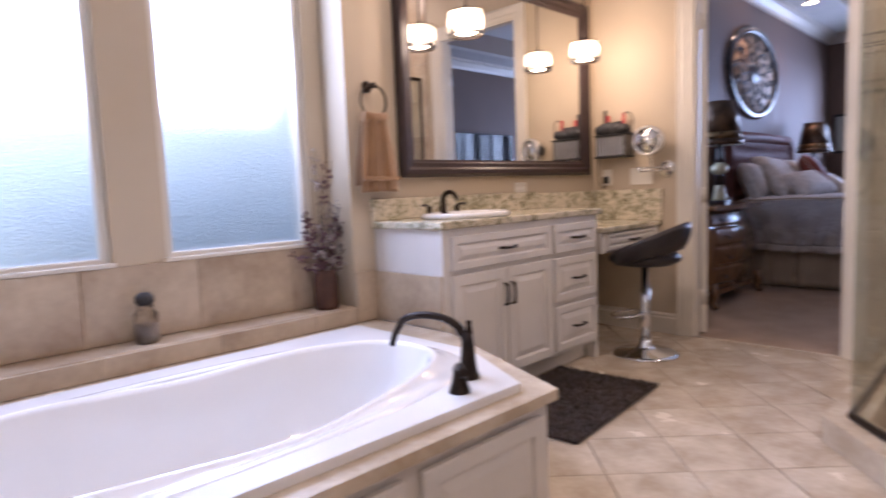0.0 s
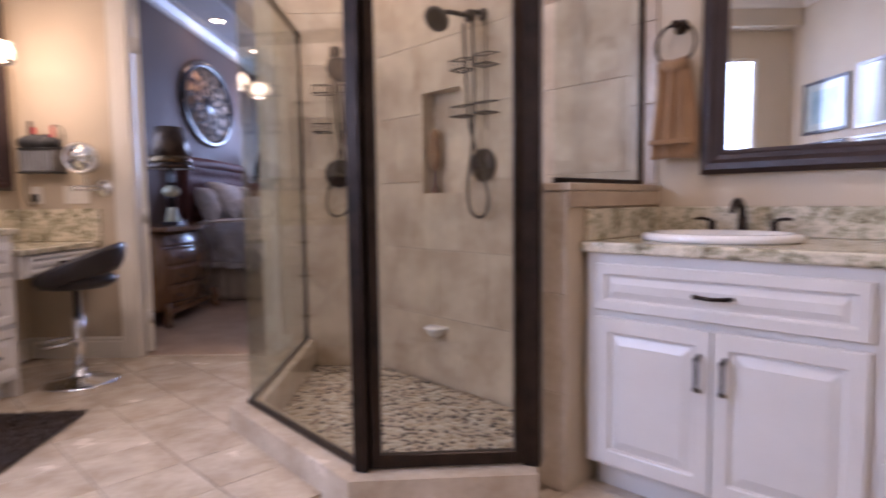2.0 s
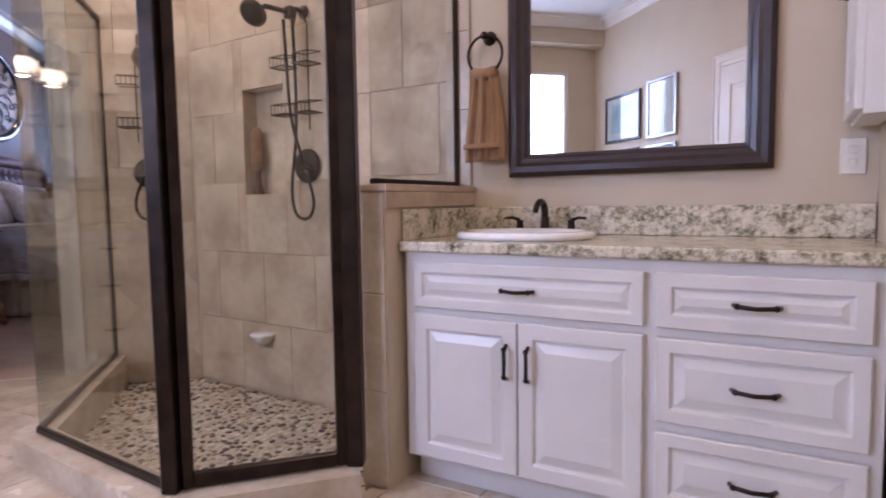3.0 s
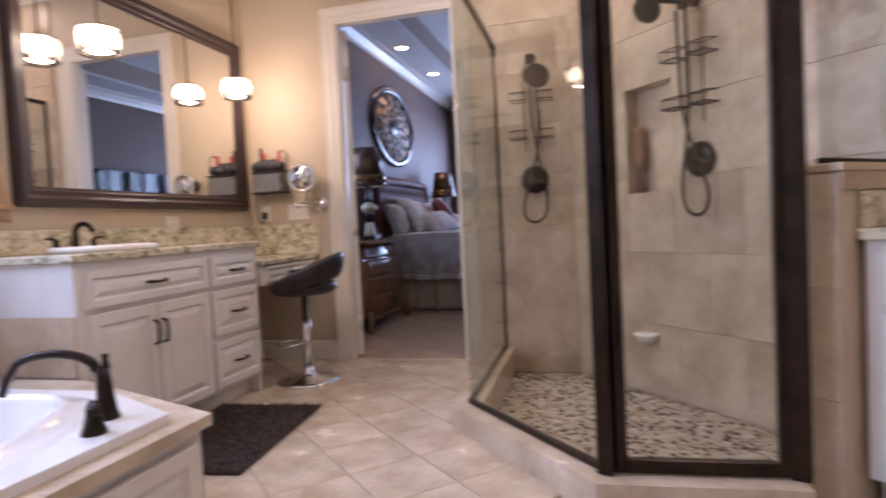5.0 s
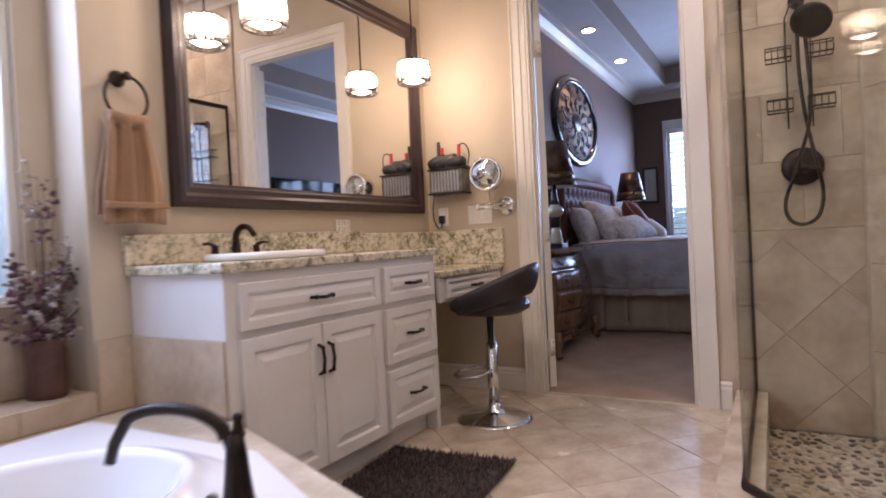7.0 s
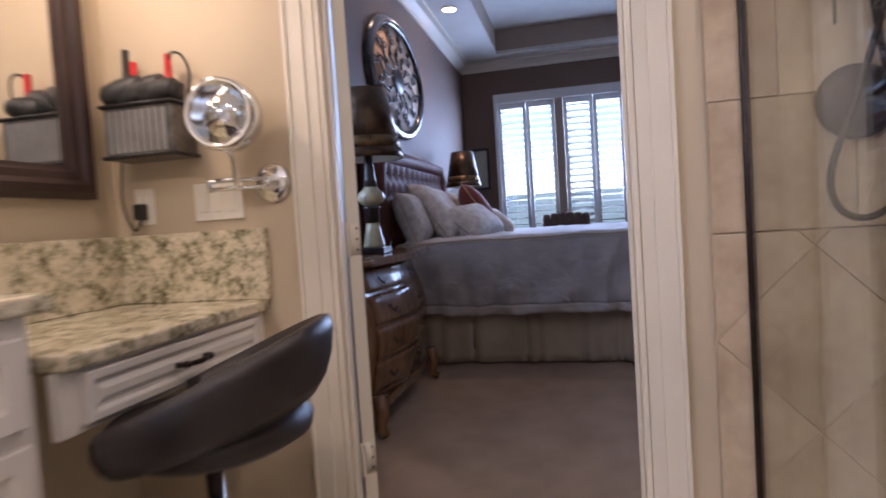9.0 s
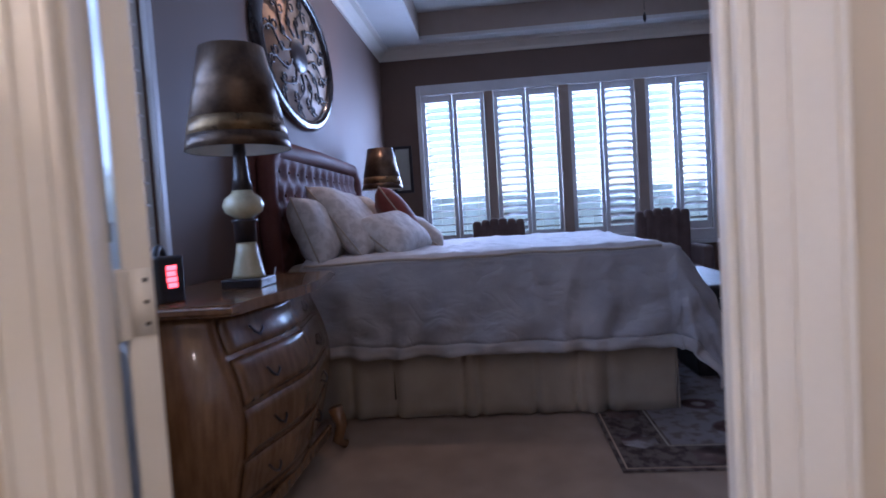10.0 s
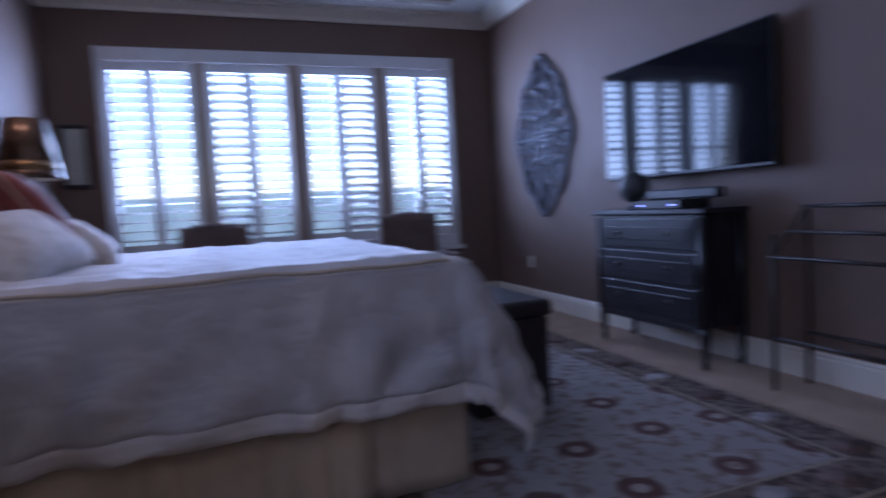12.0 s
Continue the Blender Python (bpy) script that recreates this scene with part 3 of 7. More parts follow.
structure("trim_threshold", boxm(DX - 0.004, DX + 0.02, D0 + 0.018, D1 - 0.018, -0.01, 0.006, 0.003), GROUT, "narrow threshold strip between tile and carpet")

# closet door in the west wall
casing("trim_closet_casing", WX, -0.42, 0.42, 2.08, 1)
root = tagged(new("door_3"), "closed white panel door in the west wall", "door", "", "structure")
root.matrix_world = pose(WX + 0.004, -0.415, 0.01, 0, 0, 90)
ob = part("leaf", slab_panels(bmesh.new(), 0.83, 2.06, [(0.2, 0.85), (1.0, 1.9)], 0.03, 0.11), TRIM, root)
ob.location = (0, -0.03, 0)
bm = bmesh.new()
tube(bm, [(0.76, -0.03, 0.98), (0.76, -0.075, 0.98), (0.66, -0.08, 0.985)], 0.011, 10)
part("door_handle", bm, BRONZE, root, "dark bronze lever handle")

# ---- bedroom shell ----
bm = bmesh.new()
SWIN = (3.62, 4.745, 0.86, 2.45)
box(bm, DX + 0.0655, SWIN[0], MY, MY + 0.14, 0, BH + 0.4)
box(bm, SWIN[1], BX, MY, MY + 0.14, 0, BH + 0.4)
box(bm, SWIN[0], SWIN[1], MY, MY + 0.14, 0, SWIN[2])
box(bm, SWIN[0], SWIN[1], MY, MY + 0.14, SWIN[3], BH + 0.4)
structure("wall_headboard", bm, BEDPAINT, "taupe painted wall behind the bed with a shuttered window")
BW = (-1.445, 1.845, 0.73, 2.49)
bm = bmesh.new()
box(bm, BX, BX + 0.14, BS - 0.14, BW[0], 0, BH + 0.4)
box(bm, BX, BX + 0.14, BW[1], MY + 0.14, 0, BH + 0.4)
box(bm, BX, BX + 0.14, BW[0], BW[1], 0, BW[2])
box(bm, BX, BX + 0.14, BW[0], BW[1], BW[3], BH + 0.4)
structure("wall_shutters", bm, BEDPAINT, "taupe painted end wall with a wide shuttered window")
structure("wall_television", boxm(DX + 0.0655, BX, BS - 0.14, BS, 0, BH + 0.4), BEDPAINT, "taupe painted wall behind the television")
TX0, TX1, TY0, TY1 = 4.2, 9.40, -1.42, 1.78
bm = bmesh.new()
z = BH
box(bm, DX + 0.065, TX0, BS - 0.1, MY + 0.1, z, z + 0.04)
box(bm, TX1, BX + 0.1, BS - 0.1, MY + 0.1, z, z + 0.04)
box(bm, TX0, TX1, BS - 0.1, TY0, z, z + 0.04)
box(bm, TX0, TX1, TY1, MY + 0.1, z, z + 0.04)
box(bm, TX0 - 0.02, TX1 + 0.02, TY0 - 0.02, TY1 + 0.02, z + 0.30, z + 0.36)
structure("ceiling_bedroom", bm, CEIL, "white bedroom tray ceiling")
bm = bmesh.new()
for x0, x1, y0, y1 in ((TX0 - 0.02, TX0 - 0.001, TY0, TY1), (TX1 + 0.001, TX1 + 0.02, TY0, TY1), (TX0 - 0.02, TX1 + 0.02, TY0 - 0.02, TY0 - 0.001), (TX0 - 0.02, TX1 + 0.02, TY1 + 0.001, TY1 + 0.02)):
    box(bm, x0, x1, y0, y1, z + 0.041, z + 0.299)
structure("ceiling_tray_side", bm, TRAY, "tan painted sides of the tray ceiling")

# ---- outdoors ----
structure("ground", boxm(-60, 90, -60, 90, -0.6, -0.3), LAWN, "lawn round the house")
# two added rows of boards stand in for the hazy garden below the sky
bm = bmesh.new()
for i in range(70):
    box(bm, -8 + i * 0.29, -8 + i * 0.29 + 0.28, 6.5, 6.54, -0.3, 1.45 + 0.03 * math.sin(i * 1.7))
structure("backdrop_fence", bm, GARDENHAZE, "added boards coloured as the bright hazy garden")
bm = bmesh.new()
for i in range(60):
    box(bm, 16.5, 16.54, -9 + i * 0.29, -9 + i * 0.29 + 0.28, -0.3, 1.5)
structure("backdrop_fence_far", bm, GARDENHAZE, "added boards coloured as the hazy garden beyond the shutters")


def garden_tree(x, y, h, seed):
    rnd = random.Random(seed)
    root = thing("tree", (x, y, -0.3), "leafy garden tree behind the backdrop boards", "tree", "garden trees")
    bm = bmesh.new()
    tube(bm, [(0, 0, 0), (0.1, 0.05, h * 0.3), (0.05, -0.1, h * 0.6)], 0.14, 8, 0.06)
    for k in range(5):
        a = k * 1.3
        tube(bm, [(0.07, 0, h * (0.3 + 0.06 * k)), (math.cos(a) * 0.9, math.sin(a) * 0.9, h * (0.5 + 0.07 * k))], 0.05, 6, 0.02)
    part("trunk", bm, GARDENHAZE, root)
    bm = bmesh.new()
    for k in range(900):
        a, b = rnd.uniform(0, 6.28), rnd.uniform(-1, 1)
        rr = (rnd.random() ** 0.4) * 1.5
        cx, cy, cz = rr * math.cos(a) * (1 - b * b) ** 0.5, rr * math.sin(a) * (1 - b * b) ** 0.5, h * 0.68 + rr * b * 1.15
        d1 = Vector((rnd.uniform(-1, 1), rnd.uniform(-1, 1), rnd.uniform(-1, 1))).normalized() * 0.16
        d2 = d1.orthogonal().normalized() * 0.08
        c0 = Vector((cx, cy, cz))
        bm.faces.new([bm.verts.new(c0 - d1), bm.verts.new(c0 + d2), bm.verts.new(c0 + d1), bm.verts.new(c0 - d2)])
    part("crown", bm, GREEN, root)


for i, (x, y, h) in enumerate(((5.2, 11.0, 4.2),)):
    garden_tree(x, y, h, i)


# ---- bathroom windows, tub ----
for i, (a, b) in enumerate(WINS):
    root = tagged(new("window_%d" % (i + 1)), "tall frosted rain-glass bathroom window", "window", "frosted windows", "structure")
    bm = bmesh.new()
    f = 0.035
    for x0, x1, z0, z1 in ((a, a + f, WZ0, WZ1), (b - f, b, WZ0, WZ1), (a + f, b - f, WZ0, WZ0 + 0.022), (a + f, b - f, WZ1 - f, WZ1)):
        box(bm, x0, x1, WY + 0.02, WY + 0.09, z0, z1, 0.004, 1)
    part("window_frame", bm, TRIM, root)
    ob = part("pane", boxm(a + f, b - f, WY + 0.05, WY + 0.056, WZ0 + 0.022, WZ1 - f), FROST, root)
    ob.visible_shadow = False
    part("window_sill", boxm(a - 0.01, b + 0.01, WY - 0.02, WY + 0.02, WZ0 - 0.012, WZ0 + 0.004, 0.003), TRIM, root)

LEDGE = 0.485
bm = bmesh.new()
box(bm, WX, 1.089, 2.315, WY, 0.3, LEDGE, 0.006)
structure("tub_ledge", bm, WALLTILE, "travertine ledge behind the tub")
TUBEDGE = [(WX, 1.0), (0.885, 0.985), (1.205, 1.775), (1.205, MY - 0.002), (WX, MY - 0.002)]


def inset(o, d):
    """Moves an outline inwards."""
    out = []
    n = len(o)
    for i in range(n):
        p, q, r = Vector(o[i - 1]), Vector(o[i]), Vector(o[(i + 1) % n])
        e1, e2 = (q - p).normalized(), (r - q).normalized()
        n1, n2 = Vector((-e1.y, e1.x)), Vector((-e2.y, e2.x))
        k = (n1 + n2).normalized()
        q = q + k * (d / max(0.3, k.dot(n1)))
        out.append((q.x, q.y))
    return out


tub = thing("bathtub", (0, 0, 0), "white acrylic soaking tub in a travertine deck, white panelled apron", "bathtub")
# travertine deck with an oval opening for the tub
TC, TA, TB = (-0.01, 1.605), 0.92, 0.442


def oval(a, b, n=64, pw=2.5):
    out = []
    for i in range(n):
        t = 2 * math.pi * i / n
        c, s = math.cos(t), math.sin(t)
        out.append((TC[0] + a * math.copysign(abs(c) ** (2 / pw), c), TC[1] + b * math.copysign(abs(s) ** (2 / pw), s)))
    return out


def slab_hole(bm, outer, hole, z0, z1):
    """A slab whose hole follows the second outline; both are walked counter-clockwise."""
    n = len(hole)
    c = Vector((TC[0], TC[1]))
    ring = []
    for h in hole:
        d = (Vector(h) - c)
        best = 9e9
        for i in range(len(outer)):
            p, q = Vector(outer[i]) - c, Vector(outer[(i + 1) % len(outer)]) - c
            e = q - p
            den = d.x * e.y - d.y * e.x
            if abs(den) < 1e-9:
                continue
            s = (p.x * e.y - p.y * e.x) / den
            u = (p.x * d.y - p.y * d.x) / den
            if s > 0 and -1e-6 <= u <= 1 + 1e-6:
                best = min(best, s)
        ring.append(c + d * best)
    for corner in outer:
        k = min(range(n), key=lambda i: (ring[i] - Vector(corner)).length)
        ring[k] = Vector(corner)
    it, ot = [bm.verts.new((x, y, z1)) for x, y in hole], [bm.verts.new((p.x, p.y, z1)) for p in ring]
    ib, ob_ = [bm.verts.new((x, y, z0)) for x, y in hole], [bm.verts.new((p.x, p.y, z0)) for p in ring]
    for i in range(n):
        j = (i + 1) % n
        bm.faces.new((it[i], it[j], ot[j], ot[i]))
        bm.faces.new((ob_[i], ob_[j], ib[j], ib[i]))
        bm.faces.new((ot[i], ot[j], ob_[j], ob_[i]))
        bm.faces.new((ib[i], ib[j], it[j], it[i]))
    return bm


part("deck", slab_hole(bmesh.new(), TUBEDGE, oval(TA - 0.06, TB - 0.06), 0.37, 0.405), TILE, tub, "polished travertine tub deck")
apron = inset(TUBEDGE, 0.03)
bm = bmesh.new()
prism(bm, [apron[0], apron[1], apron[2], (apron[2][0] - 0.05, apron[2][1] + 0.05), (apron[1][0] - 0.05, apron[1][1] + 0.06), (apron[0][0], apron[0][1] + 0.06)], 0.0, 0.37)
part("apron", bm, CABINET, tub, "white painted tub apron")


def raised_panel(w, h, t=0.020, stile=0.05):
    """A cabinet front with a raised field; x across, z up, face towards -y, back at y 0."""
    bm = bmesh.new()
    r = min(0.028, (h - 2 * stile - 0.02) * 0.3, (w - 2 * stile - 0.02) * 0.3)
    prof = [(0, 0), (0, -t + 0.003), (0.003, -t), (stile - 0.004, -t), (stile, -t + 0.002), (stile + 0.004, -t * 0.5), (stile + 0.010, -t * 0.5), (stile + 0.010 + r, -t * 0.92)]
    rings = [[bm.verts.new((x, y, z)) for x, z in ((o, o), (w - o, o), (w - o, h - o), (o, h - o))] for o, y in prof]
    for a, b in zip(rings, rings[1:]):
        for i in range(4):
            j = (i + 1) % 4
            bm.faces.new((a[i], a[j], b[j], b[i]))
    bm.faces.new(rings[-1])
    bm.faces.new(rings[0][::-1])
    return bm


for x0, w in ((WX + 0.05, 0.55), (WX + 0.66, 0.55), (WX + 1.27, 0.50)):
    ob = part("apron_panel", raised_panel(w, 0.30), CABINET, tub)
    ob.matrix_local = pose(x0, apron[0][1] - 0.002 - (x0 - WX) * 0.01, 0.035, 0, 0, -0.6)
d = Vector(apron[2]) - Vector(apron[1])
ob = part("apron_panel", raised_panel(d.length - 0.10, 0.30), CABINET, tub)
ob.matrix_local = pose(apron[1][0] + d.normalized().x * 0.05 + 0.002, apron[1][1] + d.normalized().y * 0.05, 0.035, 0, 0, math.degrees(math.atan2(d.y, d.x)))
# acrylic shell: flange, rolled rim and a deep basin
bm = bmesh.new()
loops = []
for off, z in ((0.015, 0.406), (0.015, 0.428), (0.004, 0.4345), (-0.02, 0.438), (-0.04, 0.447), (-0.055, 0.458), (-0.066, 0.463), (-0.077, 0.460), (-0.088, 0.445), (-0.113, 0.34), (-0.15, 0.19), (-0.20, 0.10), (-0.30, 0.075), (-0.44, 0.068)):
    pw = 2.8 if off > -0.01 else (2.6 if off > -0.03 else 2.35)
    dip = 0.03 if -0.12 < off < -0.03 else 0.0
    loops.append([bm.verts.new((x, y, z - dip * math.exp(-((x - 0.12) / 0.30) ** 2))) for x, y in oval(TA + off * (1.6 if off < -0.12 else 1), TB + off, 72, pw)])
for a, b in zip(loops, loops[1:]):
    for i in range(72):
        j = (i + 1) % 72
        bm.faces.new((a[i], a[j], b[j], b[i]))
bm.faces.new(loops[-1])
part("tub_shell", bm, ACRYLIC, tub, "glossy white acrylic tub shell", True)
# flat flange round the rim, wider at the filler end
part("flange", slab_hole(bmesh.new(), [(WX + 0.02, 1.07), (0.79, 1.058), (0.985, 1.45), (0.985, 2.16), (WX + 0.02, 2.16)], oval(TA - 0.035, TB - 0.035), 0.4055, 0.4325), ACRYLIC, tub, "flat white acrylic flange")
for jx, jy, jz in ((-0.5, 1.955, 0.26), (0.0, 1.97, 0.25), (0.45, 1.94, 0.26)):
    part("jet", lathe(bmesh.new(), [(0.025, 0), (0.025, 0.006), (0.012, 0.010)], (0, 0, 0), 16, pose(jx, jy - 0.012, jz, 75, 0, 0)), PORCELAIN, tub)
part("drain", lathe(bmesh.new(), [(0.03, 0), (0.03, 0.004), (0.02, 0.006)], (0.3, TC[1], 0.066), 16), BRONZE, tub)

filler = thing("tub_filler", (0.73, 1.22, 0.4325), "oil-rubbed bronze arched tub spout with lever handle", "faucet")
part("base", lathe(bmesh.new(), [(0.036, 0), (0.037, 0.006), (0.030, 0.022), (0.025, 0.06), (0.0205, 0.11), (0.015, 0.15)], steps=20), BRONZE, filler)
bm = bmesh.new()
pts = [(0, 0, 0.10), (-0.005, 0.012, 0.145)] + [(-0.01 - 0.06 * (1 - math.cos(radians(a))) * 0.5, 0.135 - 0.118 * math.cos(radians(a)), 0.145 + 0.05 * math.sin(radians(a))) for a in range(0, 151, 15)]
pts += [(-0.075, 0.27, 0.12), (-0.08, 0.282, 0.08)]
tube(bm, pts, 0.0150, 12, 0.0115)
part("spout", bm, BRONZE, filler, "", True)
part("finial", lathe(bmesh.new(), [(0.014, 0), (0.010, 0.018), (0.0085, 0.028), (0.011, 0.036), (0.009, 0.042)], (0.004, -0.004, 0.145), 12), BRONZE, filler)
handle = thing("tub_lever", (0.612, 1.147, 0.4325), "oil-rubbed bronze tub lever handle on the deck", "faucet handle")
part("base", lathe(bmesh.new(), [(0.033, 0), (0.033, 0.006), (0.026, 0.025), (0.020, 0.05), (0.018, 0.066), (0.012, 0.074)], steps=18), BRONZE, handle)
part("lever", tube(bmesh.new(), [(0.004, 0.012, 0.062), (0, 0.0, 0.078), (-0.014, -0.022, 0.078), (-0.026, -0.042, 0.062)], 0.015, 10, 0.010), BRONZE, handle, "", True)


def jar_on_ledge():
    root = thing("bath_salt_jar", (0.15, 2.41, LEDGE), "clear glass jar of bath salts with dark stopper", "jar")
    part("jar", lathe(bmesh.new(), [(0.038, 0), (0.045, 0.01), (0.045, 0.115), (0.03, 0.135), (0.03, 0.15)], steps=20), CRYSTAL, root)
    part("salts", lathe(bmesh.new(), [(0.034, 0.006), (0.040, 0.012), (0.040, 0.07)], steps=16), BUD, root, "pale bath salts")
    part("stopper", lathe(bmesh.new(), [(0.028, 0.151), (0.036, 0.165), (0.034, 0.185), (0.018, 0.20)], steps=16), PLASTIC, root, "dark rounded stopper")


jar_on_ledge()


def dried_flowers():
    root = thing("flower_vase", (0.985, 2.405, LEDGE), "rust brown clay vase of dried stems and berries", "vase")
    part("vase", lathe(bmesh.new(), [(0.054, 0), (0.058, 0.02), (0.060, 0.15), (0.052, 0.17), (0.048, 0.18), (0.052, 0.19)], steps=20), VASE, root)
    rnd = random.Random(5)
    tips = []
    for i in range(34):
        a, lean, h = rnd.uniform(0, 6.28), rnd.uniform(0.05, 0.20), rnd.uniform(0.08, 0.36)
        if i < 6:
            lean, h = rnd.uniform(0.01, 0.07), rnd.uniform(0.42, 0.62)
        dx, dy = math.cos(a) * lean, math.sin(a) * lean * 0.45
        pts = [(dx * 0.05, dy * 0.05, 0.1), (dx * 0.4, dy * 0.4, 0.17 + h * 0.45), (dx, dy, 0.17 + h)]
        part("stem", tube(bmesh.new(), pts, 0.0022, 5, 0.0012), STEM, root)
        tips.append(pts)
    bm, bm2 = bmesh.new(), bmesh.new()
    for pts in tips:
        dark = rnd.random() < 0.65
        for k in range(rnd.randint(9, 18)):
            s = rnd.uniform(0.35, 1.0)
            p = Vector(pts[1]).lerp(Vector(pts[2]), s) + Vector((rnd.gauss(0, 0.012), rnd.gauss(0, 0.008), rnd.gauss(0, 0.01)))
            bmesh.ops.create_icosphere(bm if dark else bm2, subdivisions=1, radius=rnd.uniform(0.004, 0.010), matrix=Matrix.Translation(p))
    for k in range(190):
        p = Vector((rnd.gauss(0, 0.052), rnd.gauss(0, 0.03), 0.18 + abs(rnd.gauss(0, 0.10))))
        bmesh.ops.create_icosphere(bm if k % 5 else bm2, subdivisions=1, radius=rnd.uniform(0.004, 0.011), matrix=Matrix.Translation(p))
    tagged(part("berry_cluster", bm, BERRY, root, "plum coloured dried berries"), kind="stuff")
    tagged(part("bud_cluster", bm2, BUD, root, "pale dried buds"), kind="stuff")


dried_flowers()


# ---- vanities ----
def pull(parent, x, z, upright=False, y=-0.02):
    bm = bmesh.new()
    if upright:
        pts = [(x, y, z - 0.055), (x, y - 0.022, z - 0.045), (x + 0.003, y - 0.026, z), (x, y - 0.022, z + 0.045), (x, y, z + 0.055)]
    else:
        pts = [(x - 0.055, y, z), (x - 0.045, y - 0.022, z), (x, y - 0.026, z - 0.003), (x + 0.045, y - 0.022, z), (x + 0.055, y, z)]
    tube(bm, pts, 0.0065, 8)
    for p in (pts[1], pts[3]):
        bmesh.ops.create_icosphere(bm, subdivisions=1, radius=0.010, matrix=Matrix.Translation(p))
    return part("handle", bm, BRONZE, parent, "dark bronze pull", True)


def front(parent, name, x, z, w, h, depth, handle=None, stile=0.05, reach=0.028):
    ob = part(name, raised_panel(w, h, 0.020, stile), CABINET, parent)
    ob.matrix_local = Matrix.Translation((x, -depth - 0.001, z))
    if handle == "drawer":
        pull(ob, w / 2, h / 2)
    elif handle:
        pull(ob, reach if handle == "left" else w - reach, h - 0.13, True)
    return ob


def sink_and_tap(m, x, depth, top):
    sink = thing("sink", m @ Matrix.Translation((x, -depth * 0.52, top)), "white oval drop-in porcelain basin", "sink", "vanity sinks")
    bm = bmesh.new()
    lathe(bm, [(0.245, 0.0), (0.255, 0.004), (0.255, 0.018), (0.245, 0.027), (0.225, 0.028), (0.205, 0.018), (0.19, 0.008), (0.15, 0.004), (0.05, 0.003)], steps=40, sy=0.80)
    part("basin", bm, PORCELAIN, sink)
    tap = thing("faucet", m @ Matrix.Translation((x, -0.095, top)), "oil-rubbed bronze arched basin faucet with two levers", "faucet", "vanity faucets")
    part("spout_base", lathe(bmesh.new(), [(0.028, 0), (0.026, 0.01), (0.018, 0.03), (0.016, 0.07)], steps=16), BRONZE, tap)
    bm = bmesh.new()
    tube(bm, [(0, 0, 0.05)] + [(0, -0.050 + 0.050 * math.cos(radians(a)), 0.085 + 0.046 * math.sin(radians(a))) for a in range(0, 151, 15)] + [(0, -0.105, 0.092)], 0.0145, 10, 0.011)
    part("spout", bm, BRONZE, tap, "", True)
    for sx in (-0.105, 0.105):
        h = part("lever_base", lathe(bmesh.new(), [(0.024, 0), (0.022, 0.01), (0.014, 0.03), (0.013, 0.05), (0.016, 0.058)], (sx, 0, 0), 14), BRONZE, tap)
        part("lever", tube(bmesh.new(), [(sx, 0, 0.058), (sx + math.copysign(0.03, sx), -0.004, 0.068), (sx + math.copysign(0.06, sx), -0.008, 0.066)], 0.008, 8, 0.005), BRONZE, h, "", True)


def vanity(m, w, depth, top, split, reach, label):
    """A cabinet with a drawer over two doors and a bank of three drawers; the wall is at y 0."""
    v = thing("vanity_cabinet", m, label, "vanity cabinet", "bathroom vanities")
    slab = 0.036
    h = top - slab
    bm = bmesh.new()
    box(bm, 0, w, -depth, -0.003, 0.10, h, 0.002, 1)
    box(bm, 0.01, w - 0.04, -depth + 0.065, -0.003, 0.001, 0.0995)
    part("body", bm, CABINET, v)
    part("foot", boxm(w - 0.032, w, -depth, -depth + 0.064, 0.001, 0.0995, 0.003, 1), CABINET, v)
    gap = 0.045
    dz1 = h - 0.235
    front(v, "false_drawer", gap, dz1 + 0.045, split - gap, 0.155, depth, "drawer", 0.035)
    half = (split - gap - 0.006) / 2
    front(v, "door", gap, 0.115, half, dz1 - 0.095, depth, "right", reach=reach)
    front(v, "door", gap + half + 0.006, 0.115, half, dz1 - 0.095, depth, "left", reach=reach)
    x0 = split + 0.035
    dw = w - x0 - 0.03
    zs = [(h - 0.19, 0.155), (h - 0.46, 0.24), (0.125, h - 0.46 - 0.155)]
    for z0, hh in zs:
        front(v, "drawer", x0, z0, dw, hh, depth, "drawer", 0.04)
    return v, slab


V1 = Matrix.Translation((1.225, MY, 0))
vanity(V1, 1.285, 0.485, 0.898, 0.80, 0.024, "white raised-panel vanity cabinet beside the tub")
V2 = WALL2
vanity(V2 @ Matrix.Translation((0.03, 0, 0)), 1.38, 0.575, 0.868, 0.815, 0.034, "white raised-panel vanity cabinet beside the shower")


def counter(m, x0, x1, depth, top, label, splash=0.11, left=False):
    c = thing("countertop", m, label, "countertop", "granite counters")
    part("slab", boxm(x0, x1, -depth, -0.002, top - 0.036, top, 0.008, 3), GRANITE, c)
    part("backsplash", boxm(x0, x1, -0.024, -0.0015, top + 0.0005, top + splash, 0.003, 1), GRANITE, c)
    if left:
        part("side_splash", boxm(x0 + 0.0, x0 + 0.02, -depth + 0.03, -0.0245, top + 0.0005, top + splash, 0.003, 1), GRANITE, c)
    return c


counter(V1, -0.022, 1.325, 0.508, 0.898, "speckled cream granite counter on the vanity beside the tub")
counter(V2, 0.016, 1.435, 0.60, 0.868, "speckled cream granite counter on the vanity beside the shower", 0.11, True)
sink_and_tap(V1, 0.40, 0.508, 0.898)
sink_and_tap(V2, 0.37, 0.60, 0.868)
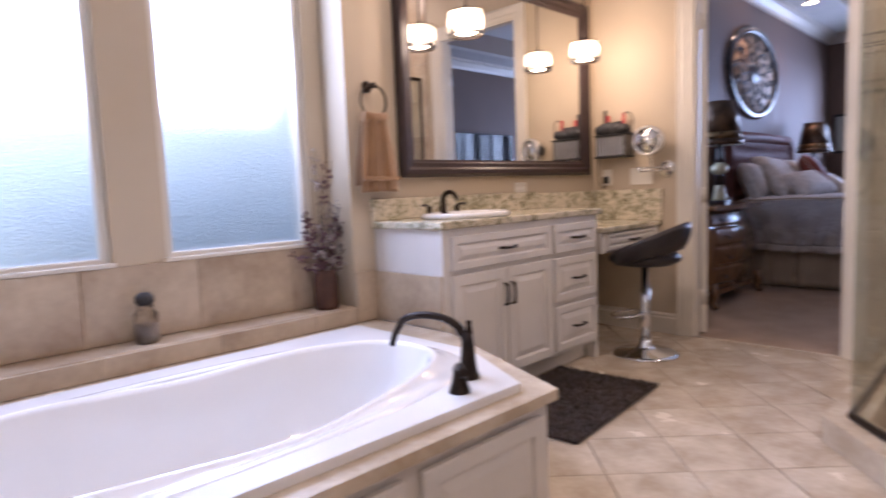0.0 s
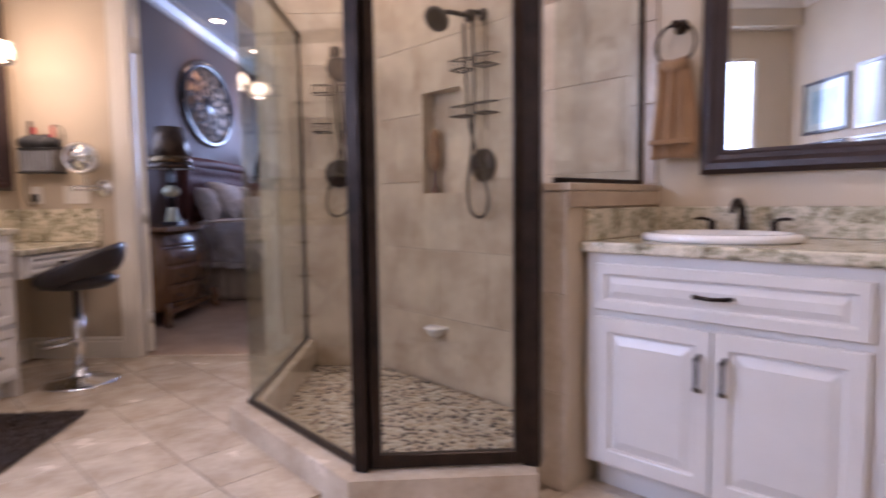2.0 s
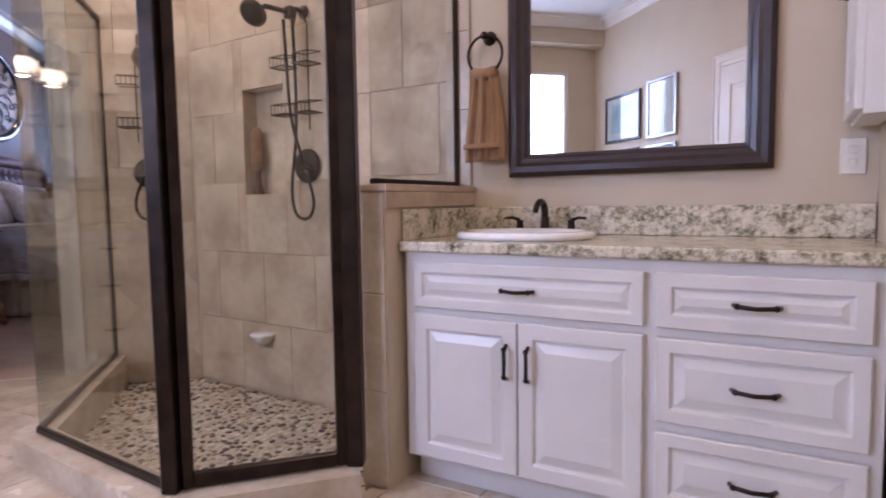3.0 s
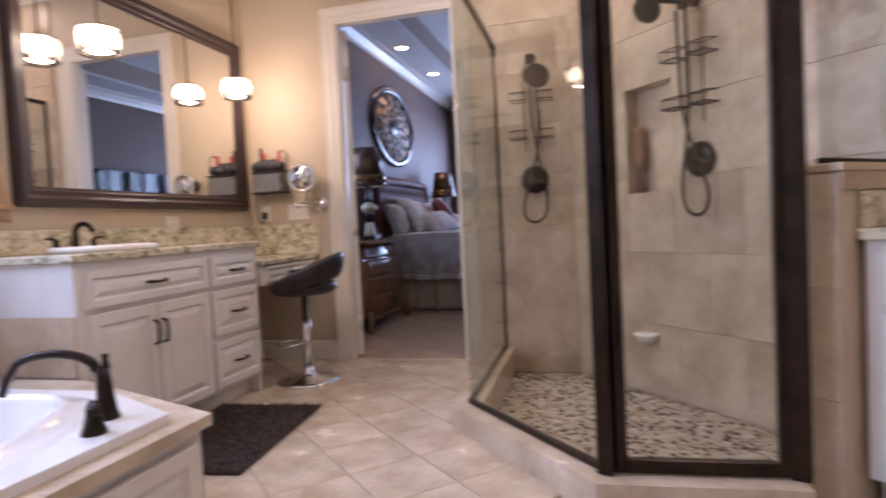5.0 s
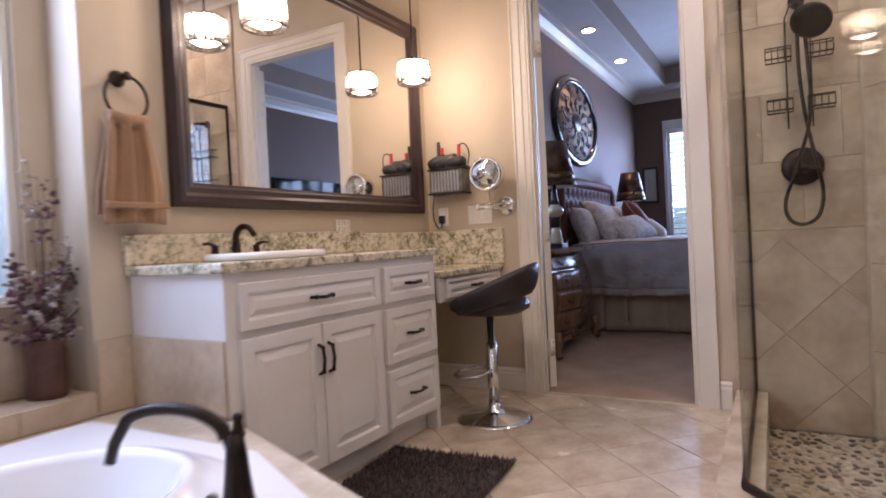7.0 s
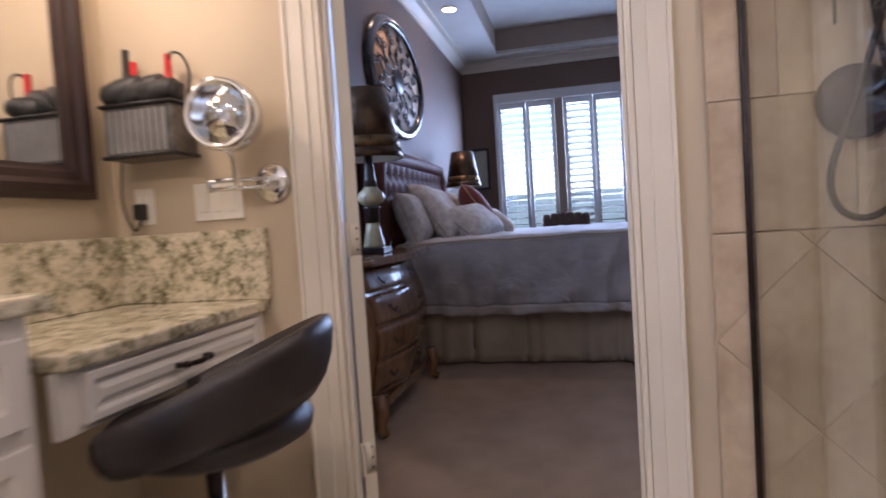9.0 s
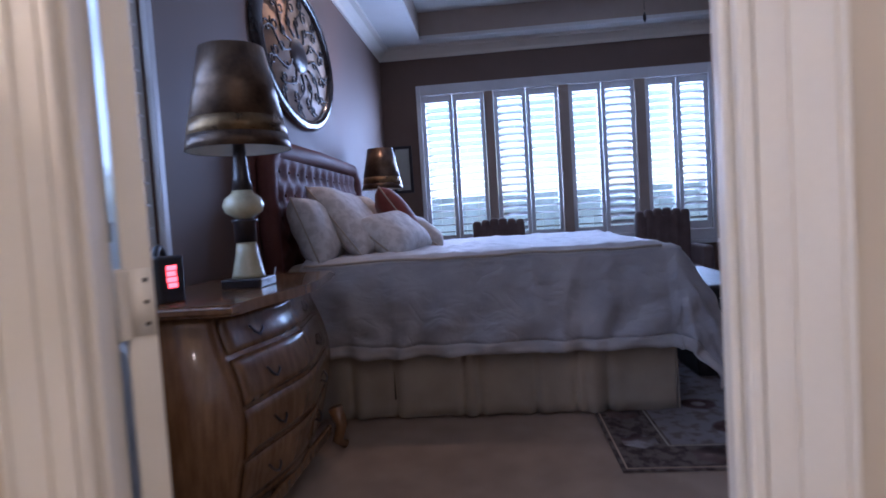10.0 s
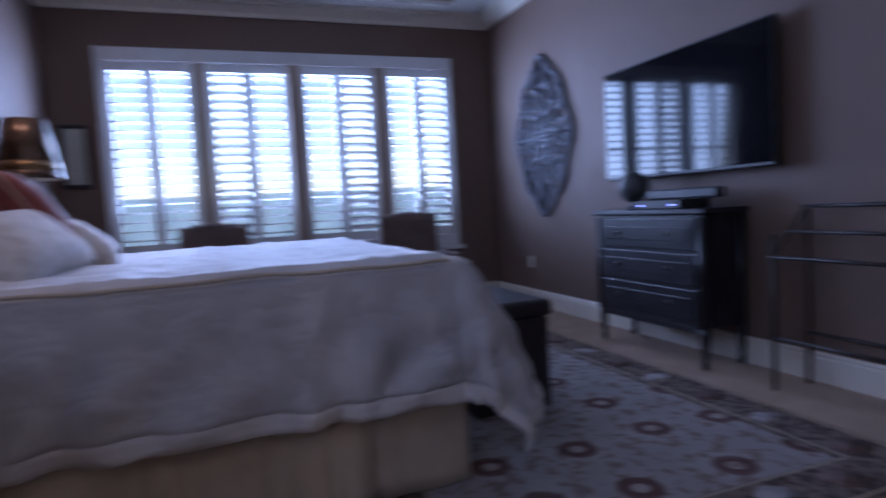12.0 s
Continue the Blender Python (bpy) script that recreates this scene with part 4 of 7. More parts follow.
# dressing desk in the corner
desk = thing("dressing_desk", (2.552, MY, 0), "white knee-space desk with granite top in the corner", "desk")
part("slab", boxm(0.0, 0.746, -0.515, -0.002, 0.745, 0.780, 0.008, 3), GRANITE, desk, "speckled cream granite top")
part("backsplash", boxm(0.0, 0.723, -0.024, -0.0015, 0.7805, 0.995, 0.003, 1), GRANITE, desk)
part("side_splash", boxm(0.7235, 0.746, -0.525, -0.0015, 0.7805, 0.995, 0.003, 1), GRANITE, desk)
part("apron", boxm(0.0, 0.745, -0.49, -0.47, 0.62, 0.7445), CABINET, desk)
ob = part("drawer", raised_panel(0.64, 0.10, 0.018, 0.02), CABINET, desk)
ob.location = (0.05, -0.491, 0.635)
pull(ob, 0.31, 0.05)


# ---- framed mirrors ----
def wall_mirror(m, w, h, fw, label):
    root = thing("wall_mirror", m, label, "mirror", "framed vanity mirrors")
    part("mirror_glass", boxm(fw - 0.01, w - fw + 0.01, -0.014, -0.004, fw - 0.01, h - fw + 0.01), MIRROR, root, "plain silvered mirror glass")
    prof = [(0.0, 0.0), (0.0, 0.028), (0.018, 0.045), (0.04, 0.042), (0.055, 0.030), (fw * 0.8, 0.026), (fw * 0.88, 0.020), (fw, 0.017), (fw, 0.0)]
    bm = bmesh.new()
    rings = []
    for o, d in prof:
        rings.append([bm.verts.new((x, -0.003 - d, z)) for x, z in ((o, o), (w - o, o), (w - o, h - o), (o, h - o))])
    for a, b in zip(rings, rings[1:]):
        for i in range(4):
            j = (i + 1) % 4
            bm.faces.new((a[i], a[j], b[j], b[i]))
    part("frame", bm, FRAMEDARK, root, "dark espresso moulded wood frame")
    return root


wall_mirror(Matrix.Translation((1.402, MY, 1.112)), 1.79, 1.18, 0.095, "large dark-framed mirror over the first vanity")
wall_mirror(WALL2 @ Matrix.Translation((0.19, 0, 1.10)), 0.96, 1.18, 0.09, "dark-framed mirror over the second vanity")


# ---- towel rings ----
def towel_ring(m, tw, label):
    root = thing("towel_ring", m, "oil-rubbed bronze towel ring on the wall", "towel ring", "towel rings")
    part("mount", lathe(bmesh.new(), [(0.030, 0), (0.028, 0.008), (0.016, 0.018), (0.012, 0.05), (0.016, 0.062)], (0, 0, 0), 18, pose(0, -0.001, 0, 90, 0, 0)), BRONZE, root)
    part("ring", tube(bmesh.new(), ring_pts((0, -0.052, -0.075), 0.078), 0.0058, 8, None, True), BRONZE, root)
    towel = thing("hand_towel", m, label, "towel", "hand towels")
    for k, (dy, drop) in enumerate(((-0.075, 0.485), (-0.028, 0.45))):
        bm = bmesh.new()
        nx, nz = 30, 18
        grid = []
        for iz in range(nz + 1):
            s = iz / nz
            row = []
            for ix in range(nx + 1):
                u = ix / nx - 0.5
                wid = tw * (0.62 + 0.38 * min(1, s * 1.4))
                fold = 0.013 * math.sin(u * 17 + k) * (1 - 0.4 * s) + 0.005 * math.sin(u * 39 + 2 * s)
                row.append(bm.verts.new((u * wid + 0.006 * math.sin(3 * s), dy + fold * (1 if k == 0 else 0.6) + 0.012 * (1 - s) * (1 if k == 0 else -1), -0.145 - s * (drop - 0.12) - 0.012 * abs(u) * s)))
            grid.append(row)
        for iz in range(nz):
            for ix in range(nx):
                bm.faces.new((grid[iz][ix], grid[iz][ix + 1], grid[iz + 1][ix + 1], grid[iz + 1][ix]))
        ob = part("front_fold" if k == 0 else "back_fold", bm, TOWEL, towel, "", True)
        sol = ob.modifiers.new("thick", "SOLIDIFY")
        sol.thickness = 0.008
    part("hem_band", boxm(-tw * 0.49, tw * 0.49, -0.098, -0.084, -0.46, -0.44, 0.003, 1), TOWEL, towel)
    part("top_fold", tube(bmesh.new(), [(-tw * 0.30, -0.052, -0.148), (0, -0.052, -0.156), (tw * 0.30, -0.052, -0.148)], 0.025, 10), TOWEL, towel, "", True)


towel_ring(Matrix.Translation((1.22, MY, 1.557)), 0.235, "tan terry hand towel hanging beside the large mirror")
towel_ring(WALL2 @ Matrix.Translation((0.095, 0, 1.68)), 0.17, "tan terry hand towel hanging beside the second mirror")


# ---- pendant lamps ----
def pendant(x, y, z):
    root = thing("pendant_lamp", (x, y, z), "small crystal drum pendant lamp with bronze bands, lit", "pendant lamp", "vanity pendants")
    part("cord", tube(bmesh.new(), [(0, 0, 0.07), (0, 0, BATH_H - z - 0.02)], 0.005, 8), BRONZE, root)
    part("canopy", lathe(bmesh.new(), [(0.06, BATH_H - z - 0.025), (0.055, BATH_H - z - 0.001)], steps=20), BRONZE, root)
    part("cap", lathe(bmesh.new(), [(0.018, 0.055), (0.016, 0.075), (0.007, 0.095)], steps=14), BRONZE, root)
    bm = bmesh.new()
    n = 28
    part("lower_band", tube(bmesh.new(), ring_pts((0, 0, -0.058), 0.089, "z"), 0.0036, 6, None, True), BRONZE, root, "dark bronze band")
    tube(bm, ring_pts((0, 0, 0.058), 0.089, "z"), 0.0036, 6, None, True)
    for k in range(3):
        a = k * 2.094
        tube(bm, [(0, 0, 0.06), (0.089 * math.cos(a), 0.089 * math.sin(a), 0.058)], 0.004, 6)
    part("band", bm, BRONZE, root, "dark bronze bands")
    bm = bmesh.new()
    for k in range(n):
        a = 2 * math.pi * k / n
        tube(bm, [(0.088 * math.cos(a), 0.088 * math.sin(a), -0.055), (0.088 * math.cos(a), 0.088 * math.sin(a), 0.055)], 0.0085, 6)
    tagged(part("crystal_drum", bm, CRYSTAL, root, "clear crystal rods"), kind="stuff").visible_shadow = False
    ob = part("diffuser", lathe(bmesh.new(), [(0.045, -0.05), (0.062, -0.04), (0.062, 0.04), (0.045, 0.05)], steps=20), BULBGLOW, root, "glowing inner diffuser")
    ob.visible_shadow = False


for p in PENDANTS:
    pendant(*p)
for sx, sy, sz in SPOTS:
    root = thing("downlight", (sx, sy, sz - 0.004), "small round recessed ceiling light, lit", "downlight", "recessed lights")
    part("ring", lathe(bmesh.new(), [(0.085, -0.003), (0.08, -0.008), (0.062, -0.006), (0.062, 0.002)], steps=24), TRIM, root)
    part("lens", lathe(bmesh.new(), [(0.06, -0.009), (0.055, -0.012)], steps=24), SPOTGLOW, root).visible_shadow = False

# ---- stool and mat ----
stool = thing("bar_stool", pose(2.725, 1.63, 0.0, 0, 0, -78), "black leatherette swivel stool with curved back on a chrome post", "stool")
part("base", lathe(bmesh.new(), [(0.195, 0.001), (0.195, 0.008), (0.17, 0.018), (0.06, 0.035), (0.032, 0.06), (0.030, 0.09)], steps=40), CHROME, stool, "round chrome base plate")
part("post", lathe(bmesh.new(), [(0.028, 0.06), (0.028, 0.40), (0.019, 0.402), (0.019, 0.55)], steps=20), CHROME, stool, "chrome gas-lift post")
part("footrest", tube(bmesh.new(), [(0.0, 0.03, 0.26), (-0.05, 0.13, 0.24), (-0.14, 0.17, 0.23), (-0.2, 0.10, 0.23), (-0.2, -0.02, 0.23), (-0.14, -0.10, 0.23), (-0.05, -0.08, 0.24), (0.0, -0.03, 0.26)], 0.009, 8), CHROME, stool, "chrome footrest loop", True)
bm = bmesh.new()
lathe(bm, [(0.05, 0.545), (0.16, 0.55), (0.205, 0.575), (0.21, 0.60), (0.185, 0.625), (0.08, 0.63)], steps=32, sy=0.95)
part("seat", bm, LEATHER, stool, "round padded seat")
bm = bmesh.new()
rows = []
for i in range(25):
    a = radians(-125 + 250 * i / 24)
    s = math.cos(a)
    k = (1 + s) / 2
    rr, lift = 0.20 + 0.03 * k, 0.575 + 0.15 * k ** 1.15
    tall, thick = 0.036 + 0.046 * k, 0.026
    c, d = math.cos(a), math.sin(a)
    ring = []
    for q in range(10):
        t = 2 * math.pi * q / 10
        o, zz = thick * math.cos(t) + 0.25 * tall * math.sin(t) * 0.9, tall * math.sin(t)
        ring.append(bm.verts.new(((rr + o) * c, (rr + o) * d, lift + zz)))
    rows.append(ring)
for a, b in zip(rows, rows[1:]):
    for q in range(10):
        bm.faces.new((a[q], a[(q + 1) % 10], b[(q + 1) % 10], b[q]))
bm.faces.new(rows[0])
bm.faces.new(rows[-1][::-1])
part("backrest", bm, LEATHER, stool, "curved wrap-around backrest", True)

mat = thing("bath_mat", pose(1.745, 1.535, 0.0, 0, 0, 5), "dark brown shaggy bath mat on the tile floor", "bath mat")
bm = boxm(-0.43, 0.43, -0.28, 0.28, 0.001, 0.016, 0.006)
part("backing", bm, MATFUR, mat)
rnd = random.Random(3)
vs, fs = [], []
for k in range(9000):
    x, y = rnd.uniform(-0.435, 0.435), rnd.uniform(-0.285, 0.285)
    a, ln = rnd.uniform(0, 6.28), rnd.uniform(0.012, 0.026)
    dx, dy = math.cos(a), math.sin(a)
    i = len(vs)
    vs += [(x - dy * 0.003, y + dx * 0.003, 0.012), (x + dy * 0.003, y - dx * 0.003, 0.012), (x + dx * ln * 0.8, y + dy * ln * 0.8, 0.016 + ln * 0.7)]
    fs.append((i, i + 1, i + 2))
me = bpy.data.meshes.new("shag")
me.from_pydata(vs, [], fs)
me.materials.append(MATFUR)
ob = new("shag", me)
ob.parent = mat
tagged(ob, "dark brown shag pile", kind="stuff")


# ---- wall clutter at the desk ----
caddy = thing("hair_tool_caddy", (DX - 0.002, 2.112, 1.228), "dark mesh wall caddy holding hair dryer, curling irons and cords", "caddy")
bm = bmesh.new()
for x0, x1, y0, y1, z0, z1 in ((-0.115, -0.105, -0.115, 0.115, 0, 0.15), (-0.012, -0.002, -0.115, 0.115, 0, 0.17), (-0.105, -0.012, -0.115, -0.107, 0, 0.15), (-0.105, -0.012, 0.107, 0.115, 0, 0.15), (-0.115, -0.002, -0.115, 0.115, -0.006, 0.0)):
    box(bm, x0, x1, y0, y1, z0, z1, 0.002, 1)
part("basket", bm, GREYPLASTIC, caddy)
for k in range(9):
    part("rib", boxm(-0.1165, -0.1155, -0.095 + k * 0.0225, -0.080 + k * 0.0225, 0.012, 0.135), SILVERFRAME, caddy)
part("rim", tube(bmesh.new(), [(-0.12, -0.12, 0.0), (-0.12, 0.12, 0.0), (-0.004, 0.12, 0.0), (-0.004, -0.12, 0.0)], 0.006, 8, None, True), PLASTIC, caddy)
part("rim", tube(bmesh.new(), [(-0.12, -0.12, 0.15), (-0.12, 0.12, 0.15), (-0.004, 0.12, 0.15), (-0.004, -0.12, 0.15)], 0.006, 8, None, True), PLASTIC, caddy)
for dy, dz, rx, ry in ((-0.05, 0.185, 80, -30), (0.075, 0.20, 60, 40)):
    part("dryer", lathe(bmesh.new(), [(0.018, -0.06), (0.034, -0.045), (0.038, 0.0), (0.032, 0.05), (0.026, 0.065)], (0, 0, 0), 14, pose(-0.075, dy, dz, rx, ry, 0)), PLASTIC, caddy, "black hair dryer nozzle")
part("dryer", lathe(bmesh.new(), [(0.02, -0.07), (0.04, -0.05), (0.045, 0.02), (0.036, 0.07), (0.03, 0.09)], (0, 0, 0), 16, pose(-0.06, 0.03, 0.19, 70, 20, 0)), PLASTIC, caddy, "black hair dryer")
for yy, hh, mt, lb in ((0.085, 0.33, PLASTIC, "patterned curling iron"), (0.06, 0.29, REDPLASTIC, "red hair tool"), (-0.06, 0.30, REDPLASTIC, "red curling iron"), (-0.02, 0.22, PLASTIC, "black brush handle"), (0.10, 0.22, PLASTIC, "black hair tool"), (-0.095, 0.21, PLASTIC, "black hair tool")):
    part("hair_tool", tube(bmesh.new(), [(-0.06, yy, 0.05), (-0.055, yy - 0.01, 0.16), (-0.05, yy - 0.012, hh)], 0.014, 10, 0.011), mt, caddy, lb)
part("cord", tube(bmesh.new(), smooth_line([(-0.05, -0.072, 0.27), (-0.06, -0.09, 0.30), (-0.06, -0.125, 0.29), (-0.05, -0.14, 0.24), (-0.05, -0.13, 0.17)]), 0.004, 6), PLASTIC, caddy, "", True)
part("cord", tube(bmesh.new(), smooth_line([(-0.06, 0.11, 0.13), (-0.03, 0.135, 0.0), (-0.02, 0.155, -0.10), (-0.02, 0.145, -0.17), (-0.025, 0.115, -0.215), (-0.03, 0.09, -0.20), (-0.03, 0.088, -0.16)]), 0.0035, 6), PLASTIC, caddy, "", True)
part("plug", boxm(-0.042, -0.010, 0.072, 0.104, -0.185, -0.135, 0.006), PLASTIC, caddy)


def wall_plate(m, w, h, kind):
    root = thing("wall_plate", m, "white plastic %s plate on the wall" % kind, kind, "wall plates")
    part("plate", boxm(-w / 2, w / 2, -0.007, -0.001, -h / 2, h / 2, 0.003, 2), WHITEPLASTIC, root)
    n = max(1, round(w / 0.06))
    for k in range(n):
        x = (k - (n - 1) / 2) * 0.046
        if kind == "light switch":
            part("rocker", boxm(x - 0.016, x + 0.016, -0.011, -0.0072, -0.033, 0.033, 0.002, 1), WHITEPLASTIC, root)
        else:
            for zz in (-0.02, 0.02):
                part("socket", boxm(x - 0.014, x + 0.014, -0.010, -0.0072, zz - 0.013, zz + 0.013, 0.004, 2), WHITEPLASTIC, root)


wall_plate(pose(DX, 1.94, 1.085, 0, 0, -90), 0.165, 0.115, "light switch")
wall_plate(pose(DX, 2.20, 1.085, 0, 0, -90), 0.07, 0.115, "outlet")
wall_plate(pose(2.41, MY, 1.036, 0, 0, 0), 0.115, 0.07, "outlet")
wall_plate(WALL2 @ Matrix.Translation((1.37, 0, 1.13)), 0.07, 0.115, "outlet")
wall_plate(pose(8.905, BS, 0.43, 0, 0, 180), 0.07, 0.115, "outlet")

mag = thing("magnifying_mirror", (DX - 0.002, 1.755, 1.126), "chrome round magnifying mirror on a folding wall arm", "mirror")
part("wall_mount", lathe(bmesh.new(), [(0.060, 0), (0.058, 0.008), (0.04, 0.016), (0.02, 0.022), (0.018, 0.045)], (0, 0, 0), 28, pose(0, 0, 0, 0, -90, 0)), CHROME, mag)
bm = bmesh.new()
for zz in (-0.012, 0.012):
    tube(bm, [(-0.04, 0, zz), (-0.075, 0.16, zz)], 0.006, 8)
    tube(bm, [(-0.075, 0.16, zz), (-0.10, 0.06, zz)], 0.006, 8)
tube(bm, [(-0.075, 0.16, -0.02), (-0.075, 0.16, 0.02)], 0.009, 10)
tube(bm, [(-0.10, 0.06, -0.018), (-0.105, 0.063, 0.07), (-0.13, 0.063, 0.10)], 0.007, 8)
part("arm", bm, CHROME, mag, "folding chrome arm", True)
MAGM = pose(-0.14, 0.063, 0.187, 0, -90, 6) @ Matrix.Scale(1.2, 4)
part("rim", lathe(bmesh.new(), [(0.062, -0.052), (0.080, -0.046), (0.085, -0.03), (0.085, 0.018), (0.080, 0.026), (0.069, 0.024), (0.066, 0.016)], (0, 0, 0), 40, MAGM), CHROME, mag)
part("lens_ring", tube(bmesh.new(), [MAGM @ Vector(p) for p in ring_pts((0, 0, 0.021), 0.076, "z", 36)], 0.006, 8, None, True), WHITEPLASTIC, mag, "frosted light ring")
part("mirror_glass", lathe(bmesh.new(), [(0.067, 0.0165), (0.067, 0.019)], (0, 0, 0), 40, MAGM), MIRROR, mag)

# ---- pictures on the west wall, wall cabinet ----
def picture(m, w, h, fw, fm, art, label):
    root = thing("picture_frame", m, label, "picture")
    bm = bmesh.new()
    for x0, x1, z0, z1 in ((0, fw, 0, h), (w - fw, w, 0, h), (fw, w - fw, 0, fw), (fw, w - fw, h - fw, h)):
        box(bm, x0, x1, -0.026, -0.002, z0, z1, 0.004, 1)
    part("frame", bm, fm, root)
    part("mount", boxm(fw, w - fw, -0.012, -0.004, fw, h - fw), PAPER, root, "white picture mount")
    part("print", boxm(fw + w * 0.14, w - fw - w * 0.14, -0.014, -0.0122, fw + h * 0.13, h - fw - h * 0.13), art, root, "art print")
    part("glazing", boxm(fw, w - fw, -0.018, -0.016, fw, h - fw), PANE, root).visible_shadow = False


for y, z, w, h, fm, art in ((1.58, 1.62, 0.66, 0.50, BLACKWOOD, BLUEPRINT), (1.0, 1.60, 0.46, 0.56, SILVERFRAME, PAPER), (1.60, 1.10, 0.60, 0.44, BLACKWOOD, BLUEPRINT), (1.0, 1.08, 0.46, 0.46, SILVERFRAME, PAPER)):
    picture(pose(WX, y, z, 0, 0, 90), w, h, 0.03, fm, art, "framed blue print on the west wall" if art is BLUEPRINT else "silver framed print on the west wall")
cab = thing("wall_cabinet", WALL2 @ Matrix.Translation((1.435, -0.03, 1.22)) @ pose(0, 0, 0, 0, 0, -90), "white raised-panel wall cabinet with bronze pull", "cabinet")
part("body", boxm(0, 0.34, -0.075, -0.002, 0.0, 1.1, 0.002, 1), CABINET, cab)
ob = part("door", raised_panel(0.33, 1.07), CABINET, cab)
ob.location = (0.005, -0.076, 0.015)
pull(ob, 0.045, 0.42, True)


# ---- shower ----
SA, SB = Vector((1.862, -1.288)), Vector((3.285, -0.03))
SL = (SA - SB).length
SANG = math.degrees(math.atan2(SA.y - SB.y, SA.x - SB.x))
SW = Matrix.Translation((SB.x, SB.y, 0)) @ pose(0, 0, 0, 0, 0, SANG)      # x along the slanting wall, y into it
SE = pose(DX - 0.014, 0.56, 0, 0, 0, -90)                                  # x along the door wall, y into it
SHF = -0.07
TOPZ = 2.10
NX0, NX1, NZ0, NZ1 = 0.47, 0.80, 1.06, 1.645
bm = bmesh.new()
for x0, x1, z0, z1 in ((-0.3, NX0, SHF - 0.1, BATH_H + 0.5), (NX1, SL, SHF - 0.1, BATH_H + 0.5), (NX0, NX1, SHF - 0.1, NZ0), (NX0, NX1, NZ1, BATH_H + 0.5)):
    box(bm, x0, x1, 0.012, 0.16, z0, z1)
box(bm, NX0 - 0.01, NX1 + 0.01, 0.10, 0.12, NZ0 - 0.01, NZ1 + 0.01)
ob = structure("wall_shower", bm, WALLTILE, "travertine lined shower wall with a recessed niche")
ob.matrix_world = SW
bm = boxm(0.015, 0.60, 0.004, 0.0135, SHF, BATH_H)
ob = structure("wall_shower_side", bm, GROUT, "grout bed of the tiled shower wall")
ob.matrix_world = SE
tile_bed_side = ob
GL = [Vector((DX - 0.016, 0.455)), Vector((2.014, 0.433)), Vector((1.312, -0.172)), Vector((1.345, -0.752))]
PONY_IN, PONY_OUT = -0.108, 0.010


def offset_line(pts, d):
    """The line moved to the right of its way by d."""
    out = []
    for i, p in enumerate(pts):
        dirs = []
        if i:
            dirs.append((p - pts[i - 1]).normalized())
        if i < len(pts) - 1:
            dirs.append((pts[i + 1] - p).normalized())
        ns = [Vector((e.y, -e.x)) for e in dirs]
        k = sum(ns, Vector((0, 0))).normalized()
        out.append(p + k * (d / max(0.4, k.dot(ns[0]))))
    return out


out_l, in_l = offset_line(GL, 0.085), offset_line(GL, -0.055)
curb = thing("shower_curb", (0, 0, 0), "low travertine curb round the shower", "curb", "", "structure")
for i in range(3):
    bm = bmesh.new()
    prism(bm, [tuple(p) for p in (out_l[i], in_l[i], in_l[i + 1], out_l[i + 1])], SHF, 0.105)
    part("curb_stone", bm, TILE, curb)
# pony wall beside the second vanity
bm = bmesh.new()
prism(bm, [w2(PONY_IN, 0.66), w2(PONY_IN, -0.02), w2(PONY_OUT, -0.02), w2(PONY_OUT, 0.66)][::-1], SHF, 1.04)
structure("wall_pony", bm, PAINT, "low wall between shower and vanity")


def clip(poly, x0, x1, z0, z1):
    """The part of a polygon inside a rectangle."""
    for ax, lim, sign in ((0, x0, 1), (0, x1, -1), (1, z0, 1), (1, z1, -1)):
        res = []
        for i in range(len(poly)):
            p, q = poly[i - 1], poly[i]
            a, b = sign * (p[ax] - lim), sign * (q[ax] - lim)
            if (a < 0) != (b < 0):
                s = a / (a - b)
                res.append((p[0] + s * (q[0] - p[0]), p[1] + s * (q[1] - p[1])))
            if b >= 0:
                res.append(q)
        poly = res
        if len(poly) < 3:
            return []
    return poly


def shrunk(poly, g):
    cx, cy = sum(p[0] for p in poly) / len(poly), sum(p[1] for p in poly) / len(poly)
    out = []
    for x, y in poly:
        d = math.hypot(x - cx, y - cy)
        k = max(0.2, (d - g) / d) if d else 1
        out.append((cx + (x - cx) * k, cy + (y - cy) * k))
    return out


def face_tile(parent, poly, back, proud, material=WALLTILE):
    """One wall tile: outline in x and z, standing proud of the wall towards -y."""
    c = (sum(p[0] for p in poly) / len(poly), sum(p[1] for p in poly) / len(poly))
    bm = bmesh.new()
    inner = shrunk(poly, 0.002)
    a = [bm.verts.new((x - c[0], 0, z - c[1])) for x, z in poly]
    b = [bm.verts.new((x - c[0], -proud + 0.0015, z - c[1])) for x, z in poly]
    d = [bm.verts.new((x - c[0], -proud, z - c[1])) for x, z in inner]
    for lo, hi in ((a, b), (b, d)):
        for i in range(len(poly)):
            j = (i + 1) % len(poly)
            bm.faces.new((lo[i], lo[j], hi[j], hi[i]))
    bm.faces.new(d)
    ob = part("tile", bm, material, parent)
    ob.location = (c[0], back, c[1])
    return ob


